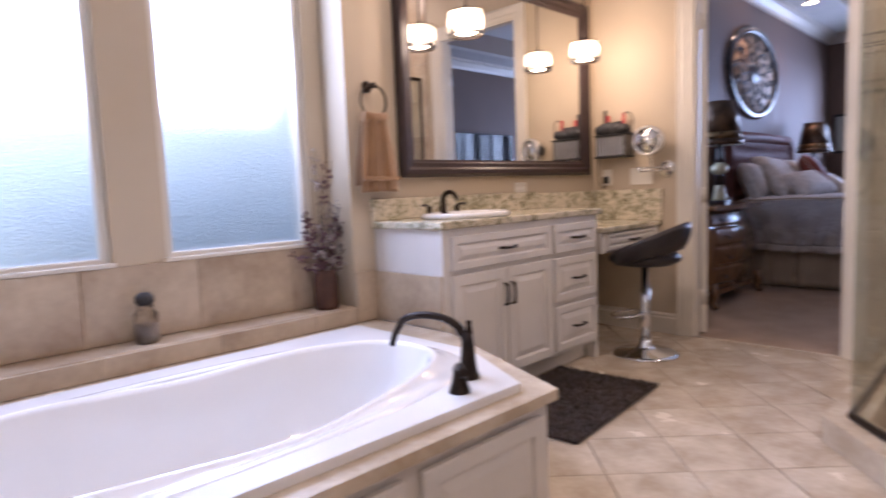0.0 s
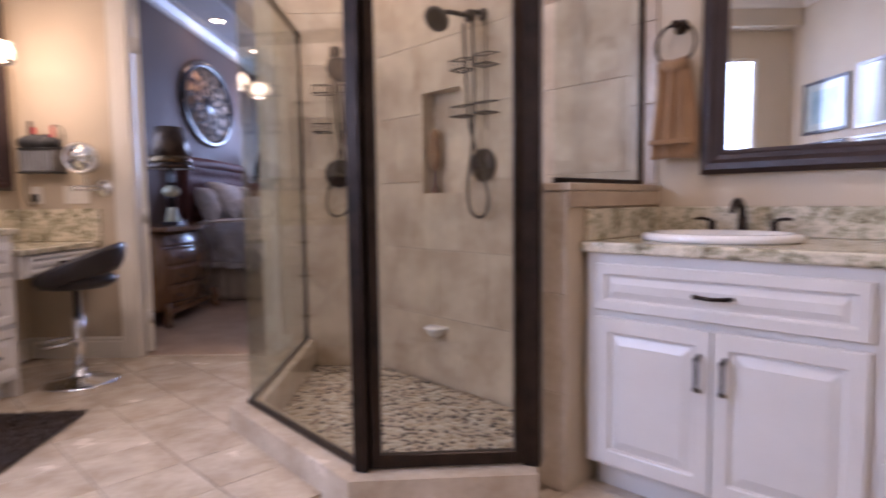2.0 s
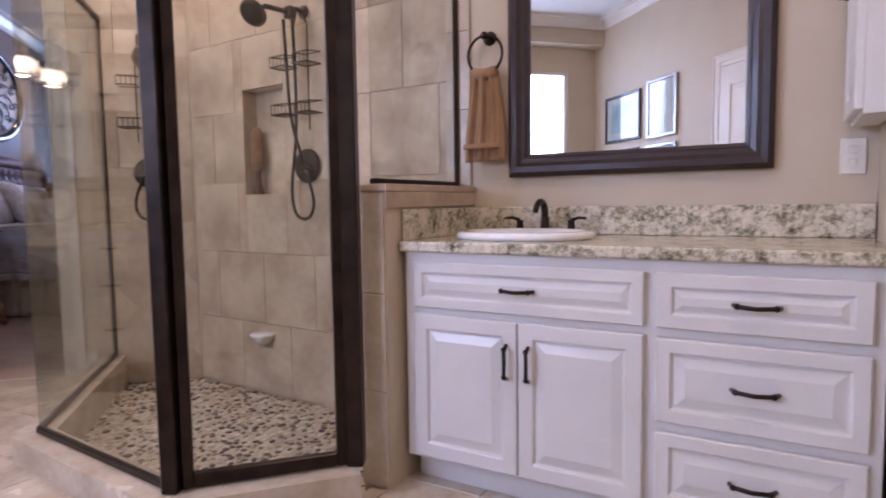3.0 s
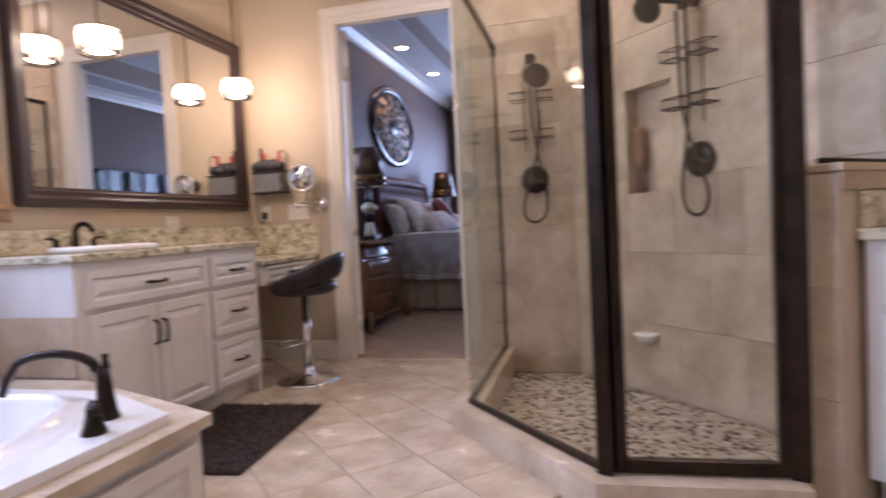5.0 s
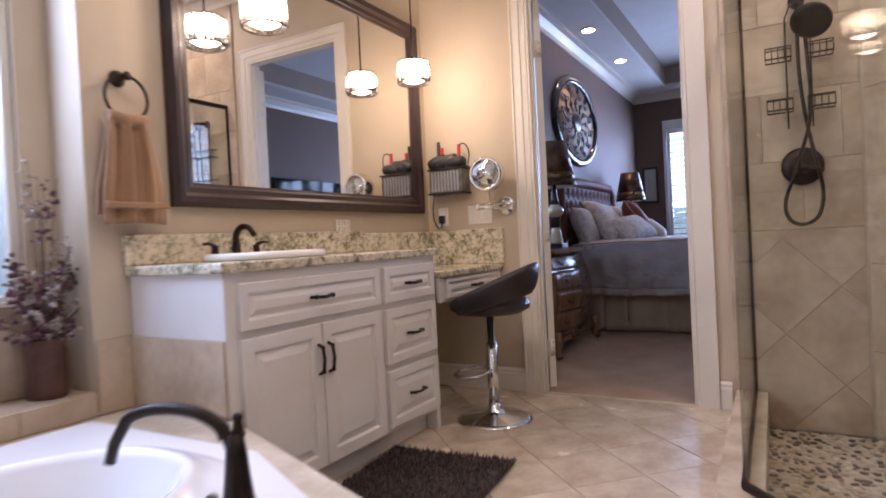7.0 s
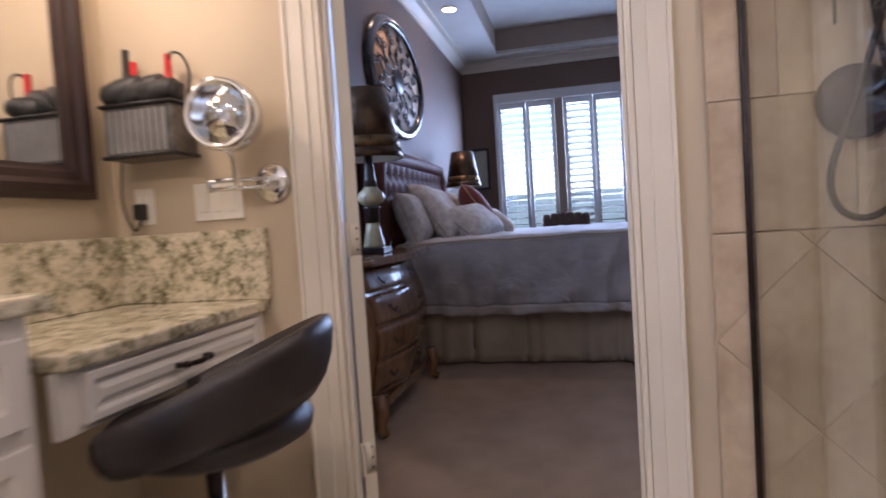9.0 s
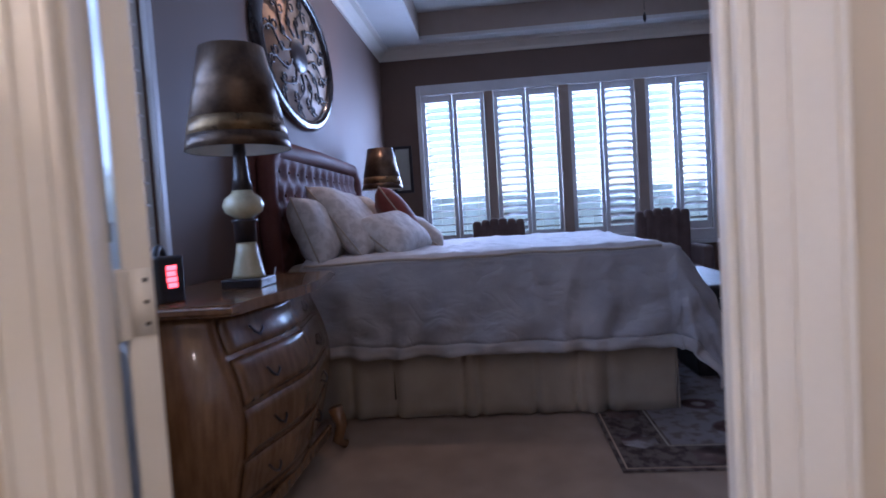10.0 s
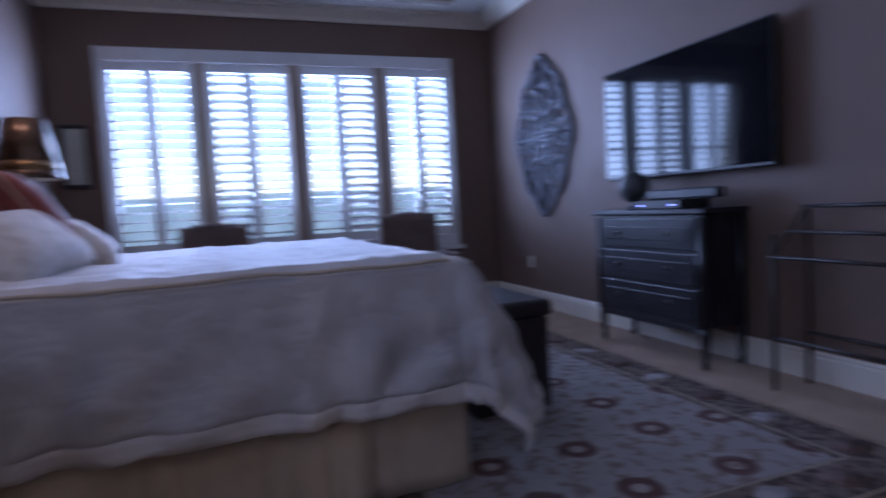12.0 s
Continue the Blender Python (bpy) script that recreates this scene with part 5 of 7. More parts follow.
def tile_field(parent, x0, x1, z0, z1, size, back, holes=(), diag_to=None, proud=0.008, material=WALLTILE):
    gap = 0.0012
    if diag_to:
        d = size / 2 ** 0.5
        for i in range(-1, int((x1 - x0) / d) + 3):
            for k in range(-1, int((diag_to - z0) / d) + 3):
                if (i + k) % 2:
                    continue
                cx, cz = x0 + i * d, z0 + k * d
                poly = clip([(cx - d + gap, cz), (cx, cz - d + gap), (cx + d - gap, cz), (cx, cz + d - gap)], x0, x1, z0, diag_to)
                if len(poly) > 2 and max(p[0] for p in poly) - min(p[0] for p in poly) > 0.03:
                    face_tile(parent, poly, back, proud, material)
        z0 = diag_to + gap * 2
    row = 0
    z = z0
    while z < z1 - 0.02:
        x = x0 - (size / 2 if row % 2 else 0)
        while x < x1:
            poly = clip([(x + gap, z + gap), (x + size - gap, z + gap), (x + size - gap, z + size - gap), (x + gap, z + size - gap)], x0, x1, z0, z1)
            if len(poly) > 2:
                mx, mz = sum(p[0] for p in poly) / len(poly), sum(p[1] for p in poly) / len(poly)
                for hx0, hx1, hz0, hz1 in holes:
                    if poly and max(p[0] for p in poly) > hx0 and min(p[0] for p in poly) < hx1 and max(p[1] for p in poly) > hz0 and min(p[1] for p in poly) < hz1:
                        bits = [clip(poly, x0, hx0, z0, z1), clip(poly, hx1, x1, z0, z1), clip(poly, hx0, hx1, z0, hz0), clip(poly, hx0, hx1, hz1, z1)]
                        for q in bits:
                            if len(q) > 2 and (max(p[0] for p in q) - min(p[0] for p in q)) > 0.01 and (max(p[1] for p in q) - min(p[1] for p in q)) > 0.01:
                                face_tile(parent, q, back, proud, material)
                        poly = None
                if poly:
                    face_tile(parent, poly, back, proud, material)
            x += size
        z += size
        row += 1


# enclosure: bronze framed glass
enc = thing("shower_enclosure", (0, 0, 0), "neo-angle shower enclosure of clear glass in dark bronze frames", "shower enclosure")


def upright(p, w, z0, z1, name="post"):
    bm = bmesh.new()
    m = pose(p.x, p.y, 0, 0, 0, -20)
    box(bm, -w / 2, w / 2, -w / 2, w / 2, z0, z1, 0.004, 1)
    ob = part(name, bm, BRONZE, enc)
    ob.matrix_local = m
    return ob


def bar(p, q, z0, z1, t, name="rail", material=BRONZE, trim=0.0):
    d = (q - p)
    bm = boxm(trim, d.length - trim, -t / 2, t / 2, z0, z1, 0.003 if material is BRONZE else 0, 1)
    ob = part(name, bm, material, enc)
    ob.matrix_local = pose(p.x, p.y, 0, 0, 0, math.degrees(math.atan2(d.y, d.x)))
    return ob


upright(GL[0] + Vector((-0.008, 0)), 0.020, 0.106, TOPZ, "wall_channel")
upright(GL[2], 0.052, 0.106, TOPZ)
upright(GL[3], 0.058, 0.106, TOPZ)
bar(GL[0], GL[1], 0.106, 0.128, 0.022)
bar(GL[1], GL[2], 0.106, 0.130, 0.024)
for k in range(3):
    bar(GL[k], GL[k + 1], TOPZ - 0.03, TOPZ, 0.028, "header", BRONZE, 0.005)
bar(GL[0], GL[1], 0.128, TOPZ - 0.03, 0.008, "glass_panel", GLASS, 0.012).visible_shadow = False
bar(GL[1], GL[2], 0.128, TOPZ - 0.03, 0.008, "glass_panel", GLASS, 0.010).visible_shadow = False
# framed door
dd = (GL[3] - GL[2])
ds, de = GL[2] + dd.normalized() * 0.028, GL[3] - dd.normalized() * 0.031
dl = (de - ds).length
bm = bmesh.new()
for x0, x1, z0, z1 in ((0.002, 0.036, 0.112, TOPZ - 0.034), (dl - 0.036, dl - 0.002, 0.112, TOPZ - 0.034), (0.036, dl - 0.036, 0.112, 0.158), (0.036, dl - 0.036, TOPZ - 0.07, TOPZ - 0.034)):
    box(bm, x0, x1, -0.014, 0.014, z0, z1, 0.003, 1)
door = part("door_frame", bm, BRONZE, enc, "dark bronze framed hinged glass door")
door.matrix_local = pose(ds.x, ds.y, 0, 0, 0, math.degrees(math.atan2(dd.y, dd.x)))
part("door_glass", boxm(0.03, dl - 0.03, -0.004, 0.004, 0.15, TOPZ - 0.06), GLASS, door).visible_shadow = False
pe, pw_ = Vector(w2(-0.06, 0.64)), Vector(w2(-0.06, 0.02))
bar(pe, pw_, 1.068, 1.088, 0.022)
bar(pe, pw_, 1.088, TOPZ - 0.03, 0.008, "glass_panel", GLASS, 0.006).visible_shadow = False
bar(pe, pw_, TOPZ - 0.03, TOPZ, 0.026, "header")
upright(pw_, 0.022, 1.068, TOPZ, "wall_channel")


def shower_set(m, side, label, head, hy, hz):
    """Arm, head, hose, valve and wire caddy; the wall is at y 0 and x runs along it."""
    s = thing("hand_shower", m, label, "shower head", "shower heads")
    part("flange", lathe(bmesh.new(), [(0.035, 0), (0.032, 0.008), (0.014, 0.014)], (0, 0, 0), 18, pose(0, 0, 1.98, 90, 0, 0)), BRONZE, s)
    part("arm", tube(bmesh.new(), [(0, -0.005, 1.98), (0, -0.05, 1.985), (0, -0.10, 1.955), (side * 0.03, hy + 0.06, hz + 0.045), (side * 0.045, hy + 0.02, hz + 0.02)], 0.0125, 10), BRONZE, s, "", True)
    part("bracket", boxm(-0.024, 0.024, -0.115, -0.07, 1.925, 1.985, 0.008), BRONZE, s)
    part("head", lathe(bmesh.new(), [(0.015, 0.06), (0.022, 0.035), (head * 0.8, 0.018), (head, 0.008), (head - 0.001, -0.004), (head * 0.75, -0.010)], (0, 0, 0), 26, pose(side * 0.05, hy, hz, -48, side * 12, 0)), BRONZE, s)
    part("hose", tube(bmesh.new(), smooth_line([(side * 0.02, -0.12, 1.92), (side * 0.03, -0.10, 1.75), (side * 0.04, -0.07, 1.45), (-side * 0.015, -0.05, 1.22), (-side * 0.075, -0.045, 1.04), (-side * 0.06, -0.045, 0.95), (0.0, -0.045, 0.925), (side * 0.06, -0.045, 0.97), (side * 0.075, -0.045, 1.10), (side * 0.03, -0.05, 1.35), (0.0, -0.07, 1.62), (0.0, -0.08, 1.94)]), 0.0085, 8), BRONZE, s, "", True)
    v = thing("shower_valve", m, "round dark bronze shower valve with lever", "shower valve", "shower valves")
    part("plate", lathe(bmesh.new(), [(0.090, 0), (0.088, 0.010), (0.07, 0.018), (0.03, 0.024), (0.026, 0.05)], (0, 0, 0), 32, pose(0, -0.001, 1.20, 90, 0, 0)), BRONZE, v)
    part("lever", tube(bmesh.new(), [(0, -0.045, 1.20), (0.05, -0.05, 1.185), (0.085, -0.052, 1.17)], 0.010, 8, 0.007), BRONZE, v, "", True)
    c = thing("shower_caddy", m, "bronze wire shower caddy hung from the shower arm", "shower caddy", "shower caddies")
    for x in (-0.05, 0.05):
        part("hanger", tube(bmesh.new(), [(x * 0.3, -0.03, 1.99), (x, -0.028, 1.90), (x, -0.028, 1.38)], 0.004, 6), BRONZE, c, "", True)
    for z in (1.70, 1.46):
        for x0, x1 in ((-0.135, -0.03), (0.03, 0.135)):
            k = part("basket", tube(bmesh.new(), [(x0, -0.025, z), (x1, -0.025, z), (x1, -0.115, z), (x0, -0.115, z)], 0.004, 6, None, True), BRONZE, c)
            part("wire", tube(bmesh.new(), [(x0, -0.025, z + 0.06), (x1, -0.025, z + 0.06), (x1, -0.115, z + 0.05), (x0, -0.115, z + 0.05)], 0.003, 6, None, True), BRONZE, k)
            for q in range(5):
                xx = x0 + (x1 - x0) * q / 4
                part("wire", tube(bmesh.new(), [(xx, -0.115, z + 0.05), (xx, -0.115, z), (xx, -0.025, z)], 0.0024, 5), BRONZE, k)
    return s


shower_set(SE @ Matrix.Translation((0.346, -0.010, 0)), 1, "oil-rubbed bronze hand shower on the door wall", 0.082, -0.20, 1.82)
shower_set(SW @ Matrix.Translation((SL - 0.92, -0.002, 0)), -1, "oil-rubbed bronze hand shower on the slanting wall", 0.068, -0.28, 1.915)
soap = thing("foot_shelf", SW @ Matrix.Translation((0.60, 0.0, 0.265)), "small white ceramic foot shelf on the shower wall", "soap dish")
bm = bmesh.new()
lathe(bm, [(0.02, -0.05), (0.05, -0.03), (0.07, 0.0), (0.075, 0.012), (0.06, 0.016)], (0, -0.02, 0), 20)
part("shelf", bm, PORCELAIN, soap)
brush = thing("bath_brush", SW @ Matrix.Translation((NX0 + 0.055, 0.05, NZ0)), "brown bristle back brush standing in the shower niche", "bath brush")
part("handle", lathe(bmesh.new(), [(0.030, 0.0), (0.032, 0.01), (0.020, 0.05), (0.016, 0.12), (0.020, 0.15)], steps=16), VASE, brush, "dark brown wooden handle")
part("bristles", lathe(bmesh.new(), [(0.022, 0.13), (0.042, 0.16), (0.046, 0.25), (0.040, 0.34), (0.020, 0.375)], steps=18, sy=0.7), BRUSHTAN, brush, "brown fuzzy bristle head")

# pebble floor of the shower
POLY = [Vector((DX - 0.03, 0.40)), in_l[1], in_l[2], in_l[3], Vector(w2(PONY_IN - 0.01, 0.55)), Vector(w2(PONY_IN - 0.01, 0.02)), SB + Vector((-0.03, 0.02))]


def inside(x, y, poly):
    hit = False
    for i in range(len(poly)):
        a, b = poly[i - 1], poly[i]
        if (a.y > y) != (b.y > y) and x < (b.x - a.x) * (y - a.y) / (b.y - a.y) + a.x:
            hit = not hit
    return hit


pan = thing("shower_floor", (0, 0, 0), "shower floor set with mixed tan and dark river pebbles", "shower floor", "", "structure")
bm = bmesh.new()
prism(bm, [(p.x, p.y) for p in POLY], SHF - 0.05, SHF)
part("grout_bed", bm, GROUT, pan)
rnd = random.Random(11)
shapes = []
for k in range(8):
    bm = bmesh.new()
    lathe(bm, [(0.6, 0.0), (0.95, 0.12), (1.0, 0.25), (0.8, 0.42), (0.4, 0.5)], steps=8, sx=rnd.uniform(0.9, 1.2), sy=rnd.uniform(0.65, 0.9))
    me = bpy.data.meshes.new("pebble")
    bm.to_mesh(me)
    bm.free()
    shapes.append(me)
PEBS = []
for k in range(7):
    t = k / 6
    c = [(0.50, 0.43, 0.32), (0.36, 0.27, 0.17), (0.10, 0.075, 0.055), (0.58, 0.52, 0.42), (0.20, 0.14, 0.09), (0.42, 0.36, 0.28), (0.055, 0.045, 0.04)][k]
    PEBS.append(surface("river_pebble", tuple(q * 0.85 for q in c), tuple(min(1, q * 1.15) for q in c), 0.32, 20, 120, 0.05))
cells = {}
verts, faces, mats = [], [], []
for trial in range(26000):
    x, y, r = rnd.uniform(1.3, 3.3), rnd.uniform(-1.3, 0.45), rnd.uniform(0.011, 0.021)
    if not inside(x, y, POLY):
        continue
    key = (int(x / 0.045), int(y / 0.045))
    near = [q for i in (-1, 0, 1) for j in (-1, 0, 1) for q in cells.get((key[0] + i, key[1] + j), ())]
    if any((x - q[0]) ** 2 + (y - q[1]) ** 2 < ((r + q[2]) * 0.86) ** 2 for q in near):
        continue
    cells.setdefault(key, []).append((x, y, r))
    me, a = rnd.choice(shapes), rnd.uniform(0, 6.28)
    i0, ca, sa = len(verts), math.cos(a) * r, math.sin(a) * r
    for v in me.vertices:
        verts.append((x + v.co.x * ca - v.co.y * sa, y + v.co.x * sa + v.co.y * ca, SHF - 0.001 + v.co.z * r))
    mk = rnd.randrange(7)
    for f in me.polygons:
        faces.append([i0 + q for q in f.vertices])
        mats.append(mk)
me = bpy.data.meshes.new("pebbles")
me.from_pydata(verts, [], faces)
for pm in PEBS:
    me.materials.append(pm)
me.polygons.foreach_set("material_index", mats)
me.polygons.foreach_set("use_smooth", [True] * len(mats))
ob = new("pebbles", me)
ob.parent = pan
tagged(ob, "river pebbles set close in grout", kind="stuff")
part("drain", lathe(bmesh.new(), [(0.055, 0), (0.055, 0.012), (0.045, 0.014)], (1.55, -0.35, SHF), 24), BRONZE, pan, "round drain grate")


# ---- bedroom windows and shutters ----
def shutter_panel(parent, m, w, h, tilt, mid=None):
    """A louvred shutter leaf: x across, z up, room towards -y."""
    root = part("shutter", boxm(0, 0.045, -0.014, 0.014, 0, h, 0.002, 1), SHUTTER, parent)
    root.matrix_local = m
    part("stile", boxm(w - 0.045, w, -0.014, 0.014, 0, h, 0.002, 1), SHUTTER, root)
    part("rail", boxm(0.0451, w - 0.0451, -0.013, 0.013, 0, 0.09, 0.002, 1), SHUTTER, root)
    part("rail", boxm(0.0451, w - 0.0451, -0.013, 0.013, h - 0.08, h, 0.002, 1), SHUTTER, root)
    n = int((h - 0.17) / 0.082)
    me = None
    for k in range(n):
        z = 0.09 + (k + 0.5) * (h - 0.17) / n
        if me is None:
            bm = bmesh.new()
            lathe(bm, [(1.0, 0.046), (1.0, w - 0.046)], steps=10, sx=0.039, sy=0.0055)
            ob = part("slat", bm, SHUTTER, root)
            me = ob.data
        else:
            ob = new("slat", me)
            ob.parent = root
        ob.matrix_local = Matrix.Translation((0, 0, z)) @ pose(0, 0, 0, 0, 90, 0) @ pose(0, 0, 0, 0, 0, 90 - tilt)
    return root


def shuttered_window(name, m, units, h, tilts, label):
    win = tagged(new(name), label, "window", "", "structure")
    win.matrix_world = m
    x0, x1 = units[0][0], units[-1][1]
    bm = bmesh.new()
    for a, b, z0, z1 in ((x0 - 0.052, x0, -0.12, h + 0.12), (x1, x1 + 0.04, -0.12, h + 0.12), (x0, x1, h, h + 0.12), (x0, x1, -0.12, 0)):
        box(bm, a, b, -0.030, 0.0, z0, z1, 0.004, 1)
    part("window_frame", bm, SHUTTER, win)
    for (a, b), (c, d) in zip(units, units[1:]):
        part("mullion", boxm(b + 0.001, c - 0.001, -0.028, 0.10, 0.001, h - 0.001, 0.003, 1), TRAY, win)
    part("window_sill", boxm(x0 - 0.09, x1 + 0.08, -0.065, -0.0305, -0.165, -0.121, 0.006), SHUTTER, win)
    for i, (a, b) in enumerate(units):
        half = (b - a) / 2
        shutter_panel(win, Matrix.Translation((a + 0.003, 0.02, 0.003)), half - 0.005, h - 0.006, tilts[2 * i])
        shutter_panel(win, Matrix.Translation((a + half + 0.002, 0.02, 0.003)), half - 0.005, h - 0.006, tilts[2 * i + 1])
        part("pane", boxm(a, b, 0.09, 0.094, 0, h), PANE, win).visible_shadow = False
        part("sash", boxm(a, b, 0.075, 0.10, h * 0.5 - 0.02, h * 0.5 + 0.02, 0.003, 1), SHUTTER, win)
    return win


# x runs along -y of the room on the end wall
UN = [(-1.845, -1.10), (-0.99, -0.235), (-0.12, 0.63), (0.745, 1.445)]
shuttered_window("window_3", pose(BX, 0, BW[2], 0, 0, -90), UN, BW[3] - BW[2], [8, 8, 32, 12, 10, 42, 8, 24], "wide bank of white plantation shutters at the bedroom's end")
shuttered_window("window_4", pose(SWIN[0], MY, SWIN[2], 0, 0, 0), [(0.0, SWIN[1] - SWIN[0])], SWIN[3] - SWIN[2], [-18, -18], "white shuttered side window behind the nightstand")


# ---- bed ----
BEDX0, BEDX1, BEDY0, BEDY1 = 5.56, 7.52, 0.19, 2.13
BTOP = 0.86
bed = thing("bed", (0, 0, 0), "king bed with tufted brown leather headboard and silver bedspread", "bed")
part("mattress", boxm(BEDX0 + 0.01, BEDX1 - 0.01, BEDY0 + 0.01, BEDY1, 0.40, BTOP - 0.02, 0.05, 3), SKIRT, bed)
part("box_spring", boxm(BEDX0 + 0.07, BEDX1 - 0.07, BEDY0 + 0.07, BEDY1, 0.10, 0.399), LAMPDARK, bed)


def pleated(name, a, b, z0, z1, seed):
    """A gathered cloth skirt between two plan points."""
    rnd = random.Random(seed)
    a, b = Vector(a), Vector(b)
    d = b - a
    nrm = Vector((d.y, -d.x)).normalized()
    n = int(d.length / 0.015)
    folds = sorted(rnd.uniform(0.03, 0.97) * d.length for _ in range(int(d.length * 4.5)))
    bm = bmesh.new()
    rows = []
    for iz in range(9):
        s = iz / 8
        row = []
        for i in range(n + 1):
            t = i / n
            u = t * d.length
            off = 0.010 * math.sin(u * 21 + seed) * s
            for f in folds:
                off -= 0.034 * (0.4 + 0.6 * s) * math.exp(-((u - f) / 0.014) ** 2)
                off += 0.016 * s * math.exp(-((u - f - 0.05) / 0.035) ** 2)
            p = a + d * t + nrm * off
            row.append(bm.verts.new((p.x, p.y, z1 + (z0 - z1) * s)))
        rows.append(row)
    for r, q in zip(rows, rows[1:]):
        for i in range(n):
            bm.faces.new((r[i], r[i + 1], q[i + 1], q[i]))
    ob = part(name, bm, SKIRT, bed, "pleated cream bed skirt", True)
    ob.modifiers.new("thick", "SOLIDIFY").thickness = 0.004


pleated("bed_skirt", (BEDX0 + 0.05, BEDY1), (BEDX0 + 0.05, BEDY0 - 0.02), 0.012, 0.46, 1)
pleated("bed_skirt", (BEDX0 + 0.05, BEDY0 - 0.02), (BEDX1, BEDY0 - 0.02), 0.012, 0.46, 2)

rows, over = [], 0.50
us = [BEDX0 - over + i * 0.02 for i in range(int((BEDX1 - BEDX0 + 2 * over) / 0.02) + 1)]
vs_ = [BEDY1 - 0.10 - i * 0.02 for i in range(int((BEDY1 - 0.10 - BEDY0 + over) / 0.02) + 1)]
noise_at = lambda x, y, s: noise.noise(Vector((x * s, y * s, 3.1)))


def drape(x, y):
    dx = max(BEDX0 - x, x - BEDX1, 0.0)
    dy = max(BEDY0 - y, 0.0)
    sx = -1 if x < BEDX0 else 1
    d = math.hypot(dx, dy)
    if d < 1e-6:
        edge = min(x - BEDX0, BEDX1 - x, y - BEDY0)
        puff = 0.010 * noise_at(x, y, 5) + 0.006 * noise_at(x, y, 13) + 0.012 * max(0, noise_at(x * 0.5, y * 1.6, 9))
        return (x, y, BTOP + puff - 0.02 * math.exp(-(edge / 0.03) ** 2)), 0.0
    k = min(1.0, d / 0.48)
    out = 0.035 + 0.035 * k + 0.018 * math.sin(((y if dx >= dy else x) * 26) + 5 * noise_at(x, y, 3)) * k + 0.025 * noise_at(x * 1.2, y * 1.2, 4) * k
    out += 0.012 * math.sin((y + x) * 17 - d * 9 + 4 * noise_at(x, y, 2)) * k + 0.13 * k * (dy / d) ** 1.5
    ridge = (1 - abs(noise.noise(Vector((y * 4.5 + x * 4.5 + d * 5.0, d * 1.6, 7.7))))) ** 4
    crease = (1 - abs(noise.noise(Vector((y * 9 - x * 9 + d * 7.0, d * 2.5, 1.7))))) ** 5
    out += (0.022 * ridge + 0.010 * crease) * min(1.0, 0.35 + k)
    if dx > 0 and dy > 0:
        out += 0.06 * k
    bx, by = min(max(x, BEDX0), BEDX1), max(y, BEDY0)
    return (bx + sx * out * dx / d, by - out * dy / d, BTOP - 0.015 - d * 0.98 + 0.012 * noise_at(x, y, 4)), d


# one draped sheet in three colours: paler top, greyer drop, pale hem
for name, lo, hi, mat_, lab in (("bedspread_top", -1, 0.015, DUVETTOP, "bedspread top, paler than its draped sides"), ("bedspread_drop", 0.0149, 0.445, DUVET, "silver grey draped bedspread side"), ("bedspread_hem", 0.4449, 0.9, HEM, "pale flanged hem")):
    bm = bmesh.new()
    verts = {}
    for i in range(len(us) - 1):
        for j in range(len(vs_) - 1):
            cx, cy = (us[i] + us[i + 1]) / 2, (vs_[j] + vs_[j + 1]) / 2
            d = math.hypot(max(BEDX0 - cx, cx - BEDX1, 0), max(BEDY0 - cy, 0))
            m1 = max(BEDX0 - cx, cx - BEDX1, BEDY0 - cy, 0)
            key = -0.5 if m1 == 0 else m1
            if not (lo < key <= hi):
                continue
            q = []
            for a, b in ((i, j), (i + 1, j), (i + 1, j + 1), (i, j + 1)):
                if (a, b) not in verts:
                    verts[(a, b)] = bm.verts.new(drape(us[a], vs_[b])[0])
                q.append(verts[(a, b)])
            bm.faces.new(q)
    ob = part(name, bm, mat_, bed, lab, True)
    sol = ob.modifiers.new("thick", "SOLIDIFY")
    sol.thickness = 0.016 if name == "bedspread_hem" else 0.010
piping = [drape(BEDX0 - 0.012, BEDY1 - 0.12 - i * 0.03)[0] for i in range(int((BEDY1 - 0.12 - BEDY0) / 0.03))]
part("piping", tube(bmesh.new(), [(x - 0.004, y, z + 0.006) for x, y, z in piping], 0.007, 6), SKIRT, bed, "tan piping along the bedspread's edge", True)

# tufted headboard with padded border
HX0, HX1, HZ = 5.50, 7.60, 1.53
hb = part("headboard", boxm(HX0, HX1, 2.235, MY - 0.004, 0.0, HZ - 0.03, 0.02, 3), UPHOL, bed, "brown leather headboard")
bm = bmesh.new()
gx0, gx1, gz0, gz1 = HX0 + 0.11, HX1 - 0.11, 0.60, HZ - 0.11
nx, nz = 110, 36
step = 0.155
grid = []
for iz in range(nz + 1):
    row = []
    for ix in range(nx + 1):
        x, zz = gx0 + (gx1 - gx0) * ix / nx, gz0 + (gz1 - gz0) * iz / nz
        best = 9
        for r in range(-1, 7):
            tz = gz1 - 0.07 - r * 0.13
            o = (r % 2) * step / 2
            tx = round((x - gx0 - o) / step) * step + gx0 + o
            best = min(best, math.hypot(x - tx, zz - tz))
        row.append(bm.verts.new((x, 2.195 - 0.034 * (1 - math.exp(-(best / 0.062) ** 2)), zz)))
    grid.append(row)
for a, b in zip(grid, grid[1:]):
    for i in range(nx):
        bm.faces.new((a[i], a[i + 1], b[i + 1], b[i]))
part("tufted_panel", bm, UPHOL, hb, "deep-buttoned leather panel", True)
